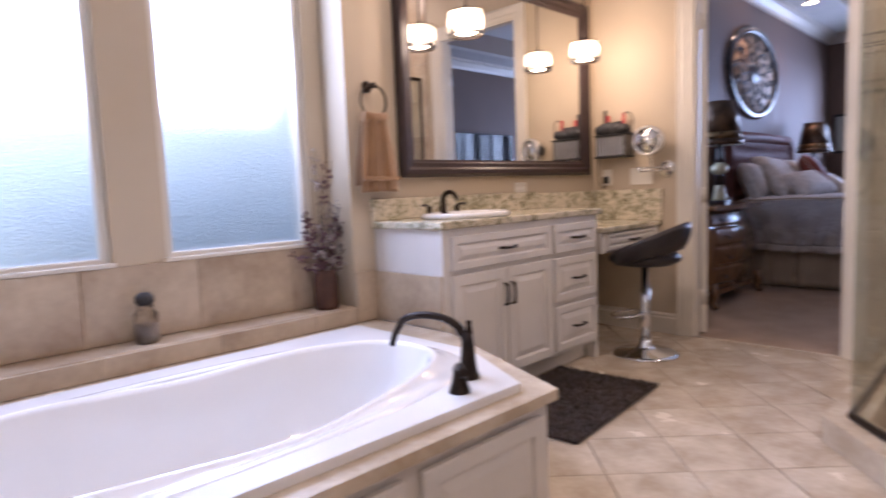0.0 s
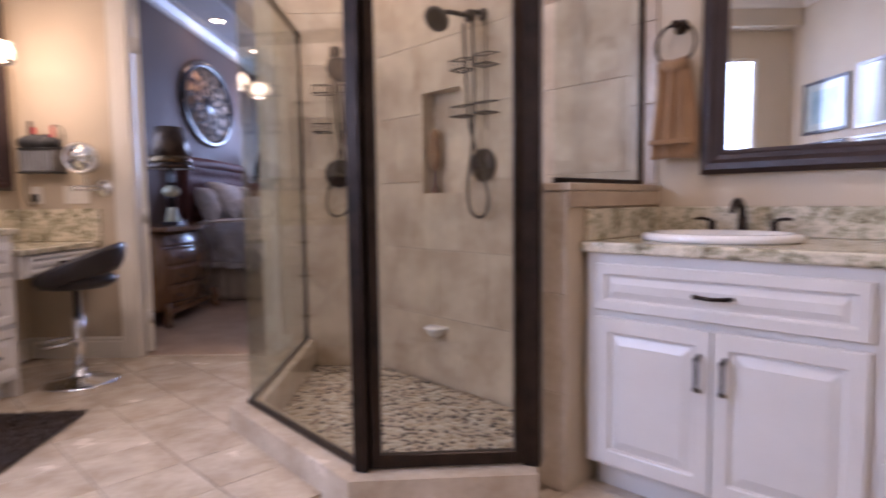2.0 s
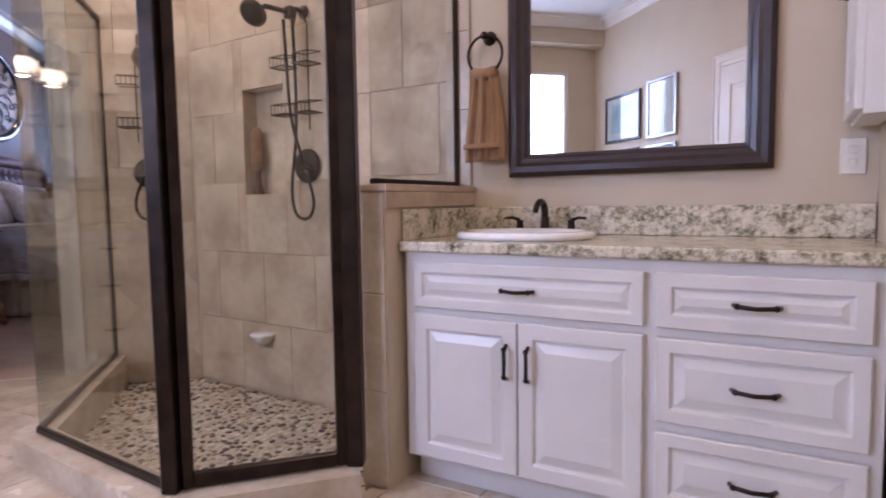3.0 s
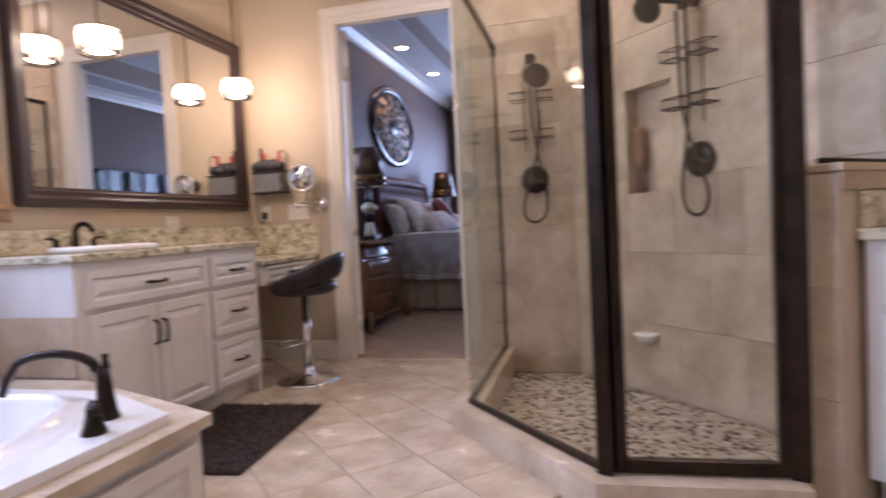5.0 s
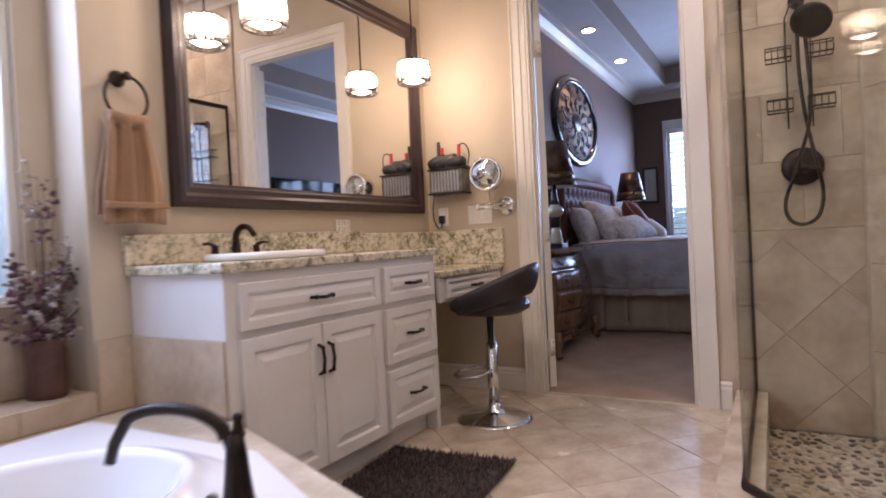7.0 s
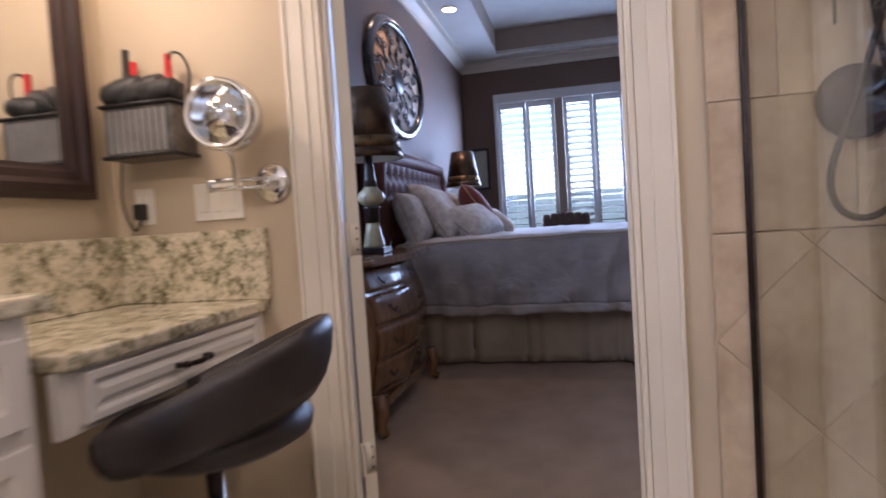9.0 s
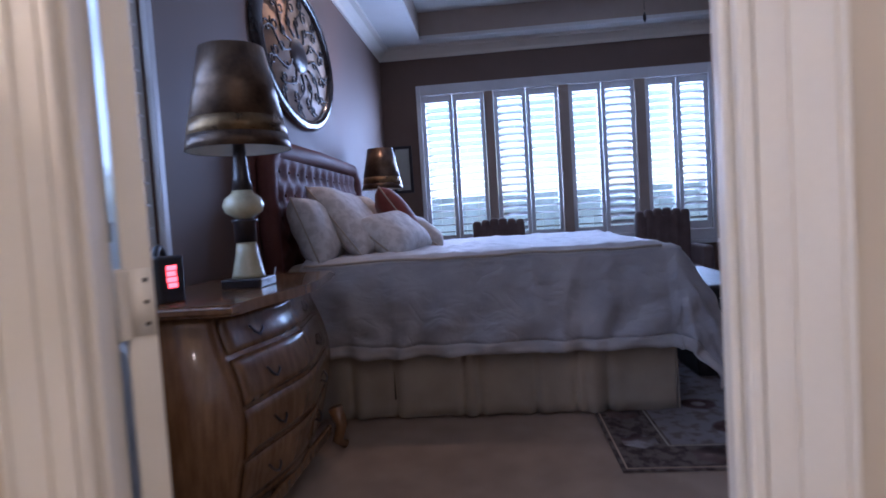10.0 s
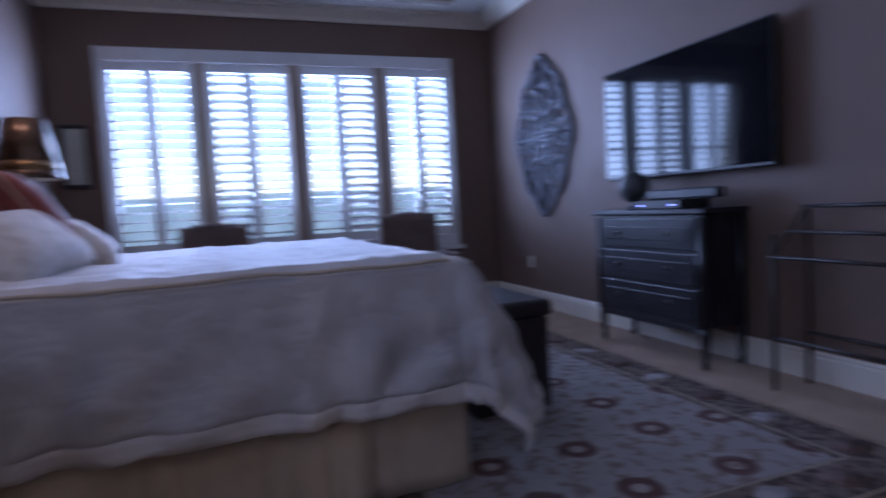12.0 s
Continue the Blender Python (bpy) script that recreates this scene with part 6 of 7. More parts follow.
part("border", tube(bmesh.new(), [(HX0 + 0.075, 2.19, 0.3), (HX0 + 0.075, 2.19, HZ - 0.28), (HX0 + 0.085, 2.19, HZ - 0.15), (HX0 + 0.20, 2.19, HZ - 0.062), ((HX0 + HX1) / 2, 2.19, HZ - 0.052), (HX1 - 0.20, 2.19, HZ - 0.062), (HX1 - 0.085, 2.19, HZ - 0.15), (HX1 - 0.075, 2.19, HZ - 0.28), (HX1 - 0.075, 2.19, 0.3)], 0.052, 14), UPHOL, hb, "padded rolled border", True)
for r in range(0, 5):
    tz = gz1 - 0.07 - r * 0.13
    o = (r % 2) * step / 2
    for i in range(int((gx1 - gx0) / step) + 1):
        tx = gx0 + o + i * step
        if gx0 + 0.03 < tx < gx1 - 0.03 and tz > gz0:
            bm = bmesh.new()
            bmesh.ops.create_icosphere(bm, subdivisions=1, radius=0.012, matrix=Matrix.Translation((tx, 2.192, tz)))
            part("button", bm, UPHOL, hb, "", True)


def pillow(name, m, w, h, t, material, label):
    root = thing(name, m, label, "pillow", "bed pillows")
    bm = bmesh.new()
    n = 24
    for side in (1, -1):
        g = []
        for i in range(n + 1):
            row = []
            for j in range(n + 1):
                u, v = 2 * i / n - 1, 2 * j / n - 1
                pinch = 1 - 0.10 * (u * u) * (v * v) * 1.0
                edge = max(0.0, (1 - u ** 4) * (1 - v ** 4)) ** 0.55
                sx = u * w / 2 * (1 - 0.06 * (1 - abs(v)) * abs(u))
                sz = v * h / 2 * (1 - 0.08 * (1 - abs(u)) * abs(v))
                row.append(bm.verts.new((sx, side * t / 2 * edge * pinch + 0.006 * noise.noise(Vector((u * 3, v * 3, side + w * 9))), sz)))
            g.append(row)
        for a, b in zip(g, g[1:]):
            for j in range(n):
                bm.faces.new((a[j], a[j + 1], b[j + 1], b[j]))
    bmesh.ops.remove_doubles(bm, verts=bm.verts, dist=0.0035)
    part("cushion", bm, material, root, "", True)
    pts = [(-w / 2, 0, -h / 2), (w / 2, 0, -h / 2), (w / 2, 0, h / 2), (-w / 2, 0, h / 2)]
    part("piping", tube(bmesh.new(), [(x * 0.985, y, z * 0.985) for x, y, z in pts], 0.005, 6, None, True), SKIRT, root)
    return root


PZ = BTOP + 0.115
pillow("bed_pillow", pose(5.84, 2.02, PZ + 0.03, -20, 0, 4), 0.56, 0.40, 0.20, PILLOW, "cream bed pillow leaning on the headboard")
pillow("bed_pillow", pose(6.12, 1.88, PZ + 0.06, -38, 4, -6), 0.66, 0.52, 0.20, PILLOW, "cream damask sham leaning on the pillows")
pillow("bed_pillow", pose(7.08, 2.00, PZ + 0.03, -20, 0, 2), 0.62, 0.40, 0.20, PILLOW, "cream bed pillow leaning on the headboard")
pillow("bed_pillow", pose(6.85, 1.87, PZ + 0.04, -40, 3, 6), 0.66, 0.50, 0.20, PILLOW, "cream damask sham leaning on the pillows")
pillow("throw_pillow", pose(6.62, 1.69, PZ + 0.07, -34, 8, 12), 0.50, 0.46, 0.19, REDPIL, "rust red throw pillow among cream pillows")
pillow("throw_pillow", pose(6.15, 1.64, PZ - 0.02, -50, -4, -14), 0.58, 0.34, 0.20, PILLOW, "cream damask lumbar pillow in front")
pillow("throw_pillow", pose(6.66, 1.54, PZ - 0.04, -52, 0, 8), 0.48, 0.32, 0.18, PILLOW, "cream damask lumbar pillow in front")


# ---- bombe nightstands ----
def chest(m, label):
    """A swelling chest of four drawers on short cabriole feet; front towards -y, back at y 0."""
    w, d, h = 0.98, 0.52, 0.83
    root = thing("nightstand", m, label, "nightstand", "bedside chests")

    def swell(z):
        t = max(0, min(1, (z - 0.13) / (h - 0.17)))
        return 0.075 * math.sin(math.pi * min(1, t * 1.08)) ** 1.2 * (0.55 + 0.7 * t) - 0.012 * t

    bm = bmesh.new()
    rings = []
    nz, nx = 18, 16
    for k in range(nz + 1):
        z = 0.13 + (h - 0.165) * k / nz
        s = swell(z)
        ring = [(-w / 2 - s * 0.2, 0.0)]
        for i in range(nx + 1):
            u = 2 * i / nx - 1
            serp = 0.03 * math.cos(u * math.pi)
            ring.append((u * (w / 2 + s * 0.25), -d + 0.06 - s - serp + 0.03))
        ring.append((w / 2 + s * 0.2, 0.0))
        rings.append([bm.verts.new((x, y, z)) for x, y in ring])
    for a, b in zip(rings, rings[1:]):
        for i in range(len(a)):
            j = (i + 1) % len(a)
            bm.faces.new((a[i], a[j], b[j], b[i]))
    bm.faces.new(rings[0][::-1])
    bm.faces.new(rings[-1])
    part("body", bm, CHESTWOOD, root, "", True)
    zs = (0.17, 0.335, 0.50, 0.655, 0.78)
    for z0, z1 in zip(zs, zs[1:]):
        bm = bmesh.new()
        g = []
        for k in range(7):
            z = z0 + 0.008 + (z1 - z0 - 0.016) * k / 6
            s = swell(z)
            row = []
            for i in range(nx + 1):
                u = (2 * i / nx - 1) * 0.86
                serp = 0.03 * math.cos(u * math.pi)
                row.append(bm.verts.new((u * (w / 2 + s * 0.25), -d + 0.06 - s - serp + 0.03 - 0.0005 - (0.0035 if 0 < k < 6 else 0), z)))
            g.append(row)
        for a, b in zip(g, g[1:]):
            for i in range(nx):
                bm.faces.new((a[i], a[i + 1], b[i + 1], b[i]))
        ob = part("drawer", bm, CHESTWOOD, root, "", True)
        ob.modifiers.new("thick", "SOLIDIFY").thickness = -0.006
        zm = (z0 + z1) / 2
        for hx in (-0.24, 0.24):
            yy = -d + 0.06 - swell(zm) - 0.03 * math.cos(hx / (w / 2) * math.pi) + 0.03 - 0.005
            bm = bmesh.new()
            tube(bm, [(hx - 0.04, yy, zm + 0.012), (hx - 0.03, yy - 0.016, zm - 0.012), (hx, yy - 0.02, zm - 0.026), (hx + 0.03, yy - 0.016, zm - 0.012), (hx + 0.04, yy, zm + 0.012)], 0.004, 6)
            part("handle", bm, IRON, ob, "dark iron bail pull", True)
    bm = bmesh.new()
    out = [(-w / 2 - 0.045, -0.001)]
    for i in range(nx + 1):
        u = 2 * i / nx - 1
        out.append((u * (w / 2 + 0.045), -d - 0.02 - 0.03 * math.cos(u * math.pi) + 0.01))
    out.append((w / 2 + 0.045, -0.001))
    prism(bm, out, h - 0.034, h)
    bmesh.ops.bevel(bm, geom=[e for e in bm.edges if abs(e.verts[0].co.z - e.verts[1].co.z) < 1e-4], offset=0.010, segments=3, affect="EDGES")
    part("top", bm, CHESTWOOD, root, "polished wooden top")
    for fx, fy in ((-w / 2, -d + 0.05), (w / 2, -d + 0.05), (-w / 2 + 0.02, -0.04), (w / 2 - 0.02, -0.04)):
        o = math.copysign(0.03, fx)
        fw_ = -0.03 if fy < -0.2 else 0.0
        part("foot", tube(bmesh.new(), [(fx, fy, 0.20), (fx + o * 0.6, fy + fw_ * 0.6, 0.12), (fx + o * 0.1, fy, 0.05), (fx + o * 0.9, fy + fw_, 0.022)], 0.034, 10, 0.022), CHESTWOOD, root, "", True)
    part("apron", boxm(-w / 2 + 0.04, w / 2 - 0.04, -d + 0.06, -d + 0.08, 0.095, 0.14, 0.006), CHESTWOOD, root)
    return root


chest(Matrix.Translation((4.715, 2.275, 0)), "honey brown bombe chest used as a nightstand")
chest(Matrix.Translation((8.18, 2.275, 0)), "honey brown bombe chest at the far side of the bed")
NS = 0.83


def table_lamp(x, y, label):
    root = thing("table_lamp", (x, y, NS), label, "table lamp", "bedside lamps")
    part("base", boxm(-0.075, 0.075, -0.075, 0.075, 0.0, 0.035, 0.006), LAMPDARK, root, "square dark base")
    part("foot", lathe(bmesh.new(), [(0.062, 0.035), (0.058, 0.05), (0.042, 0.12), (0.036, 0.165)], steps=22), CERAMIC, root, "cream ceramic foot")
    part("collar", lathe(bmesh.new(), [(0.040, 0.166), (0.040, 0.235), (0.046, 0.24), (0.046, 0.25)], steps=22), LAMPDARK, root, "dark collar")
    part("urn", lathe(bmesh.new(), [(0.03, 0.251), (0.066, 0.275), (0.074, 0.30), (0.066, 0.325), (0.04, 0.345), (0.036, 0.355)], steps=26), CERAMIC, root, "crackled cream urn")
    part("neck", lathe(bmesh.new(), [(0.038, 0.356), (0.030, 0.40), (0.024, 0.47), (0.020, 0.57)], steps=18), LAMPDARK, root, "tapered dark neck")
    z0, z1, r0, r1 = 0.50, 0.865, 0.187, 0.115
    for name, a, b, mt, lb in (("shade", 0.0, 0.14, SHADE, "dark bronze foil shade"), ("shade", 0.14, 0.30, SHADEBAND, "gold foil band"), ("shade", 0.30, 1.0, SHADE, "dark bronze foil shade")):
        bm = bmesh.new()
        n = 36
        lo = [(r0 + (r1 - r0) * a, z0 + (z1 - z0) * a), (r0 + (r1 - r0) * b, z0 + (z1 - z0) * b)]
        ra, rb = [[bm.verts.new((r * math.cos(6.28318 * i / n), r * math.sin(6.28318 * i / n), z)) for i in range(n)] for r, z in lo]
        for i in range(n):
            j = (i + 1) % n
            bm.faces.new((ra[i], ra[j], rb[j], rb[i]))
        ob = part(name, bm, mt, root, lb, True)
        ob.modifiers.new("thick", "SOLIDIFY").thickness = 0.003
    bm = bmesh.new()
    n = 36
    ra, rb = [[bm.verts.new((r * math.cos(6.28318 * i / n), r * math.sin(6.28318 * i / n), z)) for i in range(n)] for r, z in ((r0 - 0.006, z0 + 0.001), (r1 - 0.006, z1 - 0.001))]
    for i in range(n):
        j = (i + 1) % n
        bm.faces.new((ra[i], rb[i], rb[j], ra[j]))
    part("lining", bm, SHADEIN, root, "white shade lining", True)
    bm = bmesh.new()
    for k in range(3):
        tube(bm, [(0, 0, 0.86), (0.113 * math.cos(k * 2.094), 0.113 * math.sin(k * 2.094), 0.86)], 0.003, 5)
    part("spider", bm, IRON, root)


table_lamp(4.69, 1.94, "tall table lamp with foil shade and cream urn body, unlit")
table_lamp(7.95, 2.04, "tall foil-shade table lamp beyond the bed, unlit")
clock = thing("alarm_clock", pose(4.32, 2.04, NS, 0, 0, -22), "black alarm clock with glowing red digits", "alarm clock")
part("case", boxm(-0.05, 0.05, -0.02, 0.03, 0.0, 0.145, 0.008), PLASTIC, clock)
for zz, x0, x1 in ((0.108, -0.018, 0.018), (0.090, -0.018, 0.015), (0.072, -0.018, 0.018), (0.054, -0.015, 0.018)):
    part("digit", boxm(x0, x1, -0.0215, -0.0202, zz - 0.0075, zz + 0.0075), CLOCKRED, clock, "red lit digits")
phones = thing("headphones", pose(4.42, 2.12, NS, 0, 0, 20), "black headphones lying on the nightstand", "headphones")
part("band", tube(bmesh.new(), arc_pts((0, 0, 0.07), 0.10, -20, 200, 16), 0.011, 8), PLASTIC, phones, "", True)
for s in (-1, 1):
    part("ear_cup", lathe(bmesh.new(), [(0.03, -0.018), (0.042, -0.01), (0.042, 0.01), (0.03, 0.018)], (0, 0, 0), 18, pose(s * 0.095, 0, 0.043, 0, 90, 0)), PLASTIC, phones)
tag = thing("price_tag", pose(4.80, 1.88, NS + 0.06, 12, 0, 15), "small white paper tag hanging by the lamp", "tag")
part("paper", boxm(-0.022, 0.022, -0.001, 0.001, -0.0595, 0.0, 0.0), PAPER, tag)

# ---- wall decor ----
def oval_decor():
    cx, cz, a, b = 6.585, 2.19, 0.80, 0.50
    root = thing("wall_disc", (cx, MY - 0.002, cz), "large oval iron scroll wall medallion with metallic rim", "wall decor")
    bm = bmesh.new()
    n = 64
    prof = [(0.84, 0.0), (0.84, -0.030), (0.88, -0.045), (0.95, -0.042), (1.0, -0.02), (1.0, 0.0)]
    rings = [[bm.verts.new((a * r * math.cos(6.28318 * i / n), y, b * r * math.sin(6.28318 * i / n))) for i in range(n)] for r, y in prof]
    for p, q in zip(rings, rings[1:]):
        for i in range(n):
            j = (i + 1) % n
            bm.faces.new((p[i], p[j], q[j], q[i]))
    part("rim", bm, DISCRIM, root, "silver bronze rim", True)
    part("backing", lathe(bmesh.new(), [(0.85, 0.0), (0.85, 0.010)], (0, 0, 0), 48, pose(0, 0, 0, 90, 0, 0) @ Matrix.Diagonal((a, b, 1, 1))), DISCTAN, root, "tan parchment backing")
    part("centre", lathe(bmesh.new(), [(0.22, 0.011), (0.21, 0.022), (0.13, 0.036), (0.04, 0.042)], (0, 0, 0), 32, pose(0, 0, 0, 90, 0, 0) @ Matrix.Diagonal((a, b, 1, 1))), LAMPDARK, root, "dark domed centre")
    for k in range(12):
        t = k * math.pi / 6
        pts = []
        for i in range(16):
            s = i / 15
            r, w = 0.24 + 0.58 * s, 0.16 * math.sin(s * 6.5)
            pts.append((a * r * math.cos(t + w), -0.022, b * r * math.sin(t + w)))
        curl = []
        for i in range(12):
            s = i / 11
            rr = 0.085 * (1 - 0.7 * s)
            curl.append((a * (0.60 * math.cos(t + 0.25) + rr * math.cos(t + 7 * s)), -0.022, b * (0.60 * math.sin(t + 0.25) + rr * math.sin(t + 7 * s))))
        part("scroll", tube(bmesh.new(), pts, 0.0085, 6, 0.005), IRON, root, "", True)
        for rad, turn, sz in ((0.42, 0.12, 0.07), (0.72, -0.10, 0.075)):
            knot = [(a * (rad * math.cos(t + turn) + sz * (1 - 0.065 * q) * math.cos(t - 0.6 * q)), -0.020, b * (rad * math.sin(t + turn) + sz * (1 - 0.065 * q) * math.sin(t - 0.6 * q))) for q in range(12)]
            part("scroll", tube(bmesh.new(), knot, 0.006, 6), IRON, root, "", True)
        part("scroll", tube(bmesh.new(), curl, 0.0065, 6), IRON, root, "", True)


oval_decor()


def lace_medallion(x, label):
    cz, a, b = 1.63, 0.48, 0.70
    root = thing("wall_medallion", (x, BS + 0.002, cz), label, "wall decor", "carved medallions")
    n = 72
    pts = []
    for i in range(n):
        t = 2 * math.pi * i / n
        k = (1 + 0.05 * math.cos(8 * t)) * (1 - 0.10 * abs(math.sin(2 * t)) ** 2)
        pts.append((a * k * math.cos(t), 0.018, b * k * math.sin(t)))
    part("rim", tube(bmesh.new(), pts, 0.022, 8, None, True), PEWTER, root, "", True)
    for ring, (m, rad, size) in enumerate(((10, 0.80, 0.17), (8, 0.50, 0.19), (5, 0.22, 0.16))):
        for k in range(m):
            t = 2 * math.pi * k / m + ring * 0.3
            cx_, cz_ = a * rad * math.cos(t), b * rad * math.sin(t)
            part("petal", tube(bmesh.new(), [(cx_ + size * a * math.cos(q * 6.28318 / 12), 0.018, cz_ + size * b * math.sin(q * 6.28318 / 12)) for q in range(12)], 0.016, 6, None, True), PEWTER, root, "", True)
            part("curl", tube(bmesh.new(), [(cx_ + size * 0.5 * a * math.cos(q * 6.28318 / 8), 0.018, cz_ + size * 0.5 * b * math.sin(q * 6.28318 / 8)) for q in range(8)], 0.012, 6, None, True), PEWTER, root, "", True)
    part("spine", tube(bmesh.new(), [(0, 0.02, -b), (0, 0.026, 0), (0, 0.02, b)], 0.016, 8), PEWTER, root, "", True)
    part("crossbar", tube(bmesh.new(), [(-a, 0.02, 0), (0, 0.026, 0), (a, 0.02, 0)], 0.014, 8), PEWTER, root, "", True)


lace_medallion(8.56, "dark carved openwork oval medallion on the wall")
lace_medallion(4.75, "dark carved openwork oval medallion past the television")
picture(pose(BX, 2.227, 1.362, 0, 0, -90), 0.235, 0.56, 0.035, BLACKWOOD, PAPER, "narrow black framed print in the corner")

# ---- television, dresser, rack ----
tv = thing("television", (6.73, BS + 0.022, 1.147), "large flat black television on a wall arm", "television")
part("panel", boxm(-0.735, 0.735, 0.04, 0.085, 0.0, 0.793, 0.006), PLASTIC, tv)
part("screen", boxm(-0.725, 0.725, 0.0855, 0.088, 0.022, 0.782), SCREEN, tv, "glossy dark screen")
part("wall_mount", boxm(-0.2, 0.2, -0.021, 0.0395, 0.25, 0.55, 0.004), PLASTIC, tv)
dres = thing("dresser", (0, 0, 0), "black lacquered dresser with carved drawers on turned legs", "dresser")
X0, X1, Y0, Y1 = 6.25, 7.28, -1.90, -1.57
part("body", boxm(X0 + 0.02, X1 - 0.02, Y0, Y1 - 0.012, 0.24, 0.90, 0.004), BLACKWOOD, dres)
part("top", boxm(X0 - 0.015, X1 + 0.015, Y0, Y1 + 0.012, 0.9005, 0.935, 0.008), BLACKWOOD, dres)
for k in range(3):
    z0 = 0.275 + k * 0.208
    dr = part("drawer", boxm(X0 + 0.07, X1 - 0.07, Y1 - 0.0115, Y1 + 0.004, z0, z0 + 0.185, 0.004), BLACKWOOD, dres)
    part("moulding", boxm(X0 + 0.11, X1 - 0.11, Y1 + 0.0045, Y1 + 0.010, z0 + 0.05, z0 + 0.135, 0.003), BLACKWOOD, dr)
    for hx in (X0 + 0.28, X1 - 0.28):
        part("knob", lathe(bmesh.new(), [(0.008, 0), (0.014, 0.012), (0.010, 0.02)], (0, 0, 0), 12, pose(hx, Y1 + 0.010, z0 + 0.095, -90, 0, 0)), IRON, dr)
for lx in (X0 + 0.03, X1 - 0.03):
    for ly in (Y0 + 0.03, Y1 - 0.03):
        part("leg", lathe(bmesh.new(), [(0.018, 0.006), (0.024, 0.03), (0.016, 0.06), (0.026, 0.14), (0.03, 0.2), (0.03, 0.24)], (lx, ly, 0), 14), BLACKWOOD, dres)
        part("corner_post", lathe(bmesh.new(), [(0.026, 0.2405), (0.026, 0.88)], (lx, ly + (0.012 if ly > -1.7 else 0), 0), 12), BLACKWOOD, dres)
part("stretcher", boxm(X0 + 0.05, X1 - 0.05, Y1 - 0.035, Y1 - 0.02, 0.20, 0.2395, 0.003), BLACKWOOD, dres)
fan = thing("desk_fan", (7.0, -1.70, 0.935), "small round black table fan on the dresser", "fan")
part("base", lathe(bmesh.new(), [(0.06, 0), (0.055, 0.015), (0.02, 0.03), (0.016, 0.06)], steps=18), PLASTIC, fan)
part("cage", lathe(bmesh.new(), [(0.06, -0.05), (0.10, -0.03), (0.11, 0.0), (0.10, 0.03), (0.05, 0.05)], (0, 0, 0), 24, pose(0, 0, 0.15, 90, 0, 20)), PLASTIC, fan)
box_tv = thing("set_top_box", (6.62, -1.68, 0.935), "black set-top box with blue lights on the dresser", "set-top box")
part("case", boxm(-0.2, 0.2, -0.12, 0.12, 0.002, 0.055, 0.006), PLASTIC, box_tv)
for lx in (-0.14, 0.14):
    part("light", boxm(lx - 0.02, lx + 0.02, 0.1203, 0.122, 0.022, 0.028), BLUELED, box_tv, "blue indicator light")
speaker = thing("soundbar", (6.58, -1.74, 0.995), "black soundbar under the television", "soundbar")
part("case", boxm(-0.30, 0.30, -0.04, 0.04, -0.003, 0.06, 0.012), PLASTIC, speaker)
rack = thing("quilt_rack", (0, 0, 0), "open black metal quilt rack beside the dresser", "quilt rack")
for y in (-1.62, -1.86):
    for x in (5.84, 5.02):
        part("post", tube(bmesh.new(), [(x, y, 0.0), (x, y, 0.93 if y < -1.7 else 0.80)], 0.012, 8), IRON, rack)
for y, z in ((-1.86, 0.925), (-1.74, 0.80), (-1.62, 0.68), (-1.62, 0.27), (-1.86, 0.27)):
    part("rail", tube(bmesh.new(), [(5.86, y, z), (5.0, y, z)], 0.010, 8), IRON, rack)
for x in (5.84, 5.02):
    part("brace", tube(bmesh.new(), [(x, -1.86, 0.925), (x, -1.74, 0.80), (x, -1.62, 0.68)], 0.009, 8), IRON, rack)

# ---- bench, chairs, rug ----
bench = thing("storage_bench", (0, 0, 0), "black leather storage ottoman at the foot of the bed", "bench")
part("body", boxm(6.16, 7.28, -0.51, -0.11, 0.012, 0.465, 0.012, 2), LEATHER, bench)
part("lid", boxm(6.14, 7.30, -0.53, -0.09, 0.4655, 0.55, 0.03, 3), LEATHER, bench, "padded lid")


def club_chair(y, seed):
    """A barrel chair facing the bed with a scalloped back."""
    root = thing("club_chair", pose(8.70, y, 0.0, 0, 0, 180), "brown upholstered barrel chair with scalloped back by the shutters", "armchair", "window chairs")
    part("seat", boxm(-0.26, 0.24, -0.26, 0.26, 0.22, 0.44, 0.05, 3), CHAIRCLOTH, root)
    for k in range(6):
        yy = -0.23 + k * 0.092
        top = 1.008 - 0.03 * abs(k - 2.5) / 2.5
        part("back_channel", boxm(-0.335 + 0.03 * (abs(k - 2.5) / 2.5), -0.22, yy - 0.045, yy + 0.045, 0.22, top, 0.035, 3), CHAIRCLOTH, root)
    part("back", boxm(-0.345, -0.227, -0.27, 0.27, 0.20, 0.935, 0.02, 2), CHAIRCLOTH, root)
    for s in (-1, 1):
        part("arm", boxm(-0.30, 0.20, s * 0.31 - 0.05, s * 0.31 + 0.05, 0.22, 0.62, 0.04, 3), CHAIRCLOTH, root)
        for x in (-0.25, 0.2):
            part("leg", lathe(bmesh.new(), [(0.018, 0.0), (0.026, 0.22)], (x, s * 0.27, 0), 10), LAMPDARK, root)


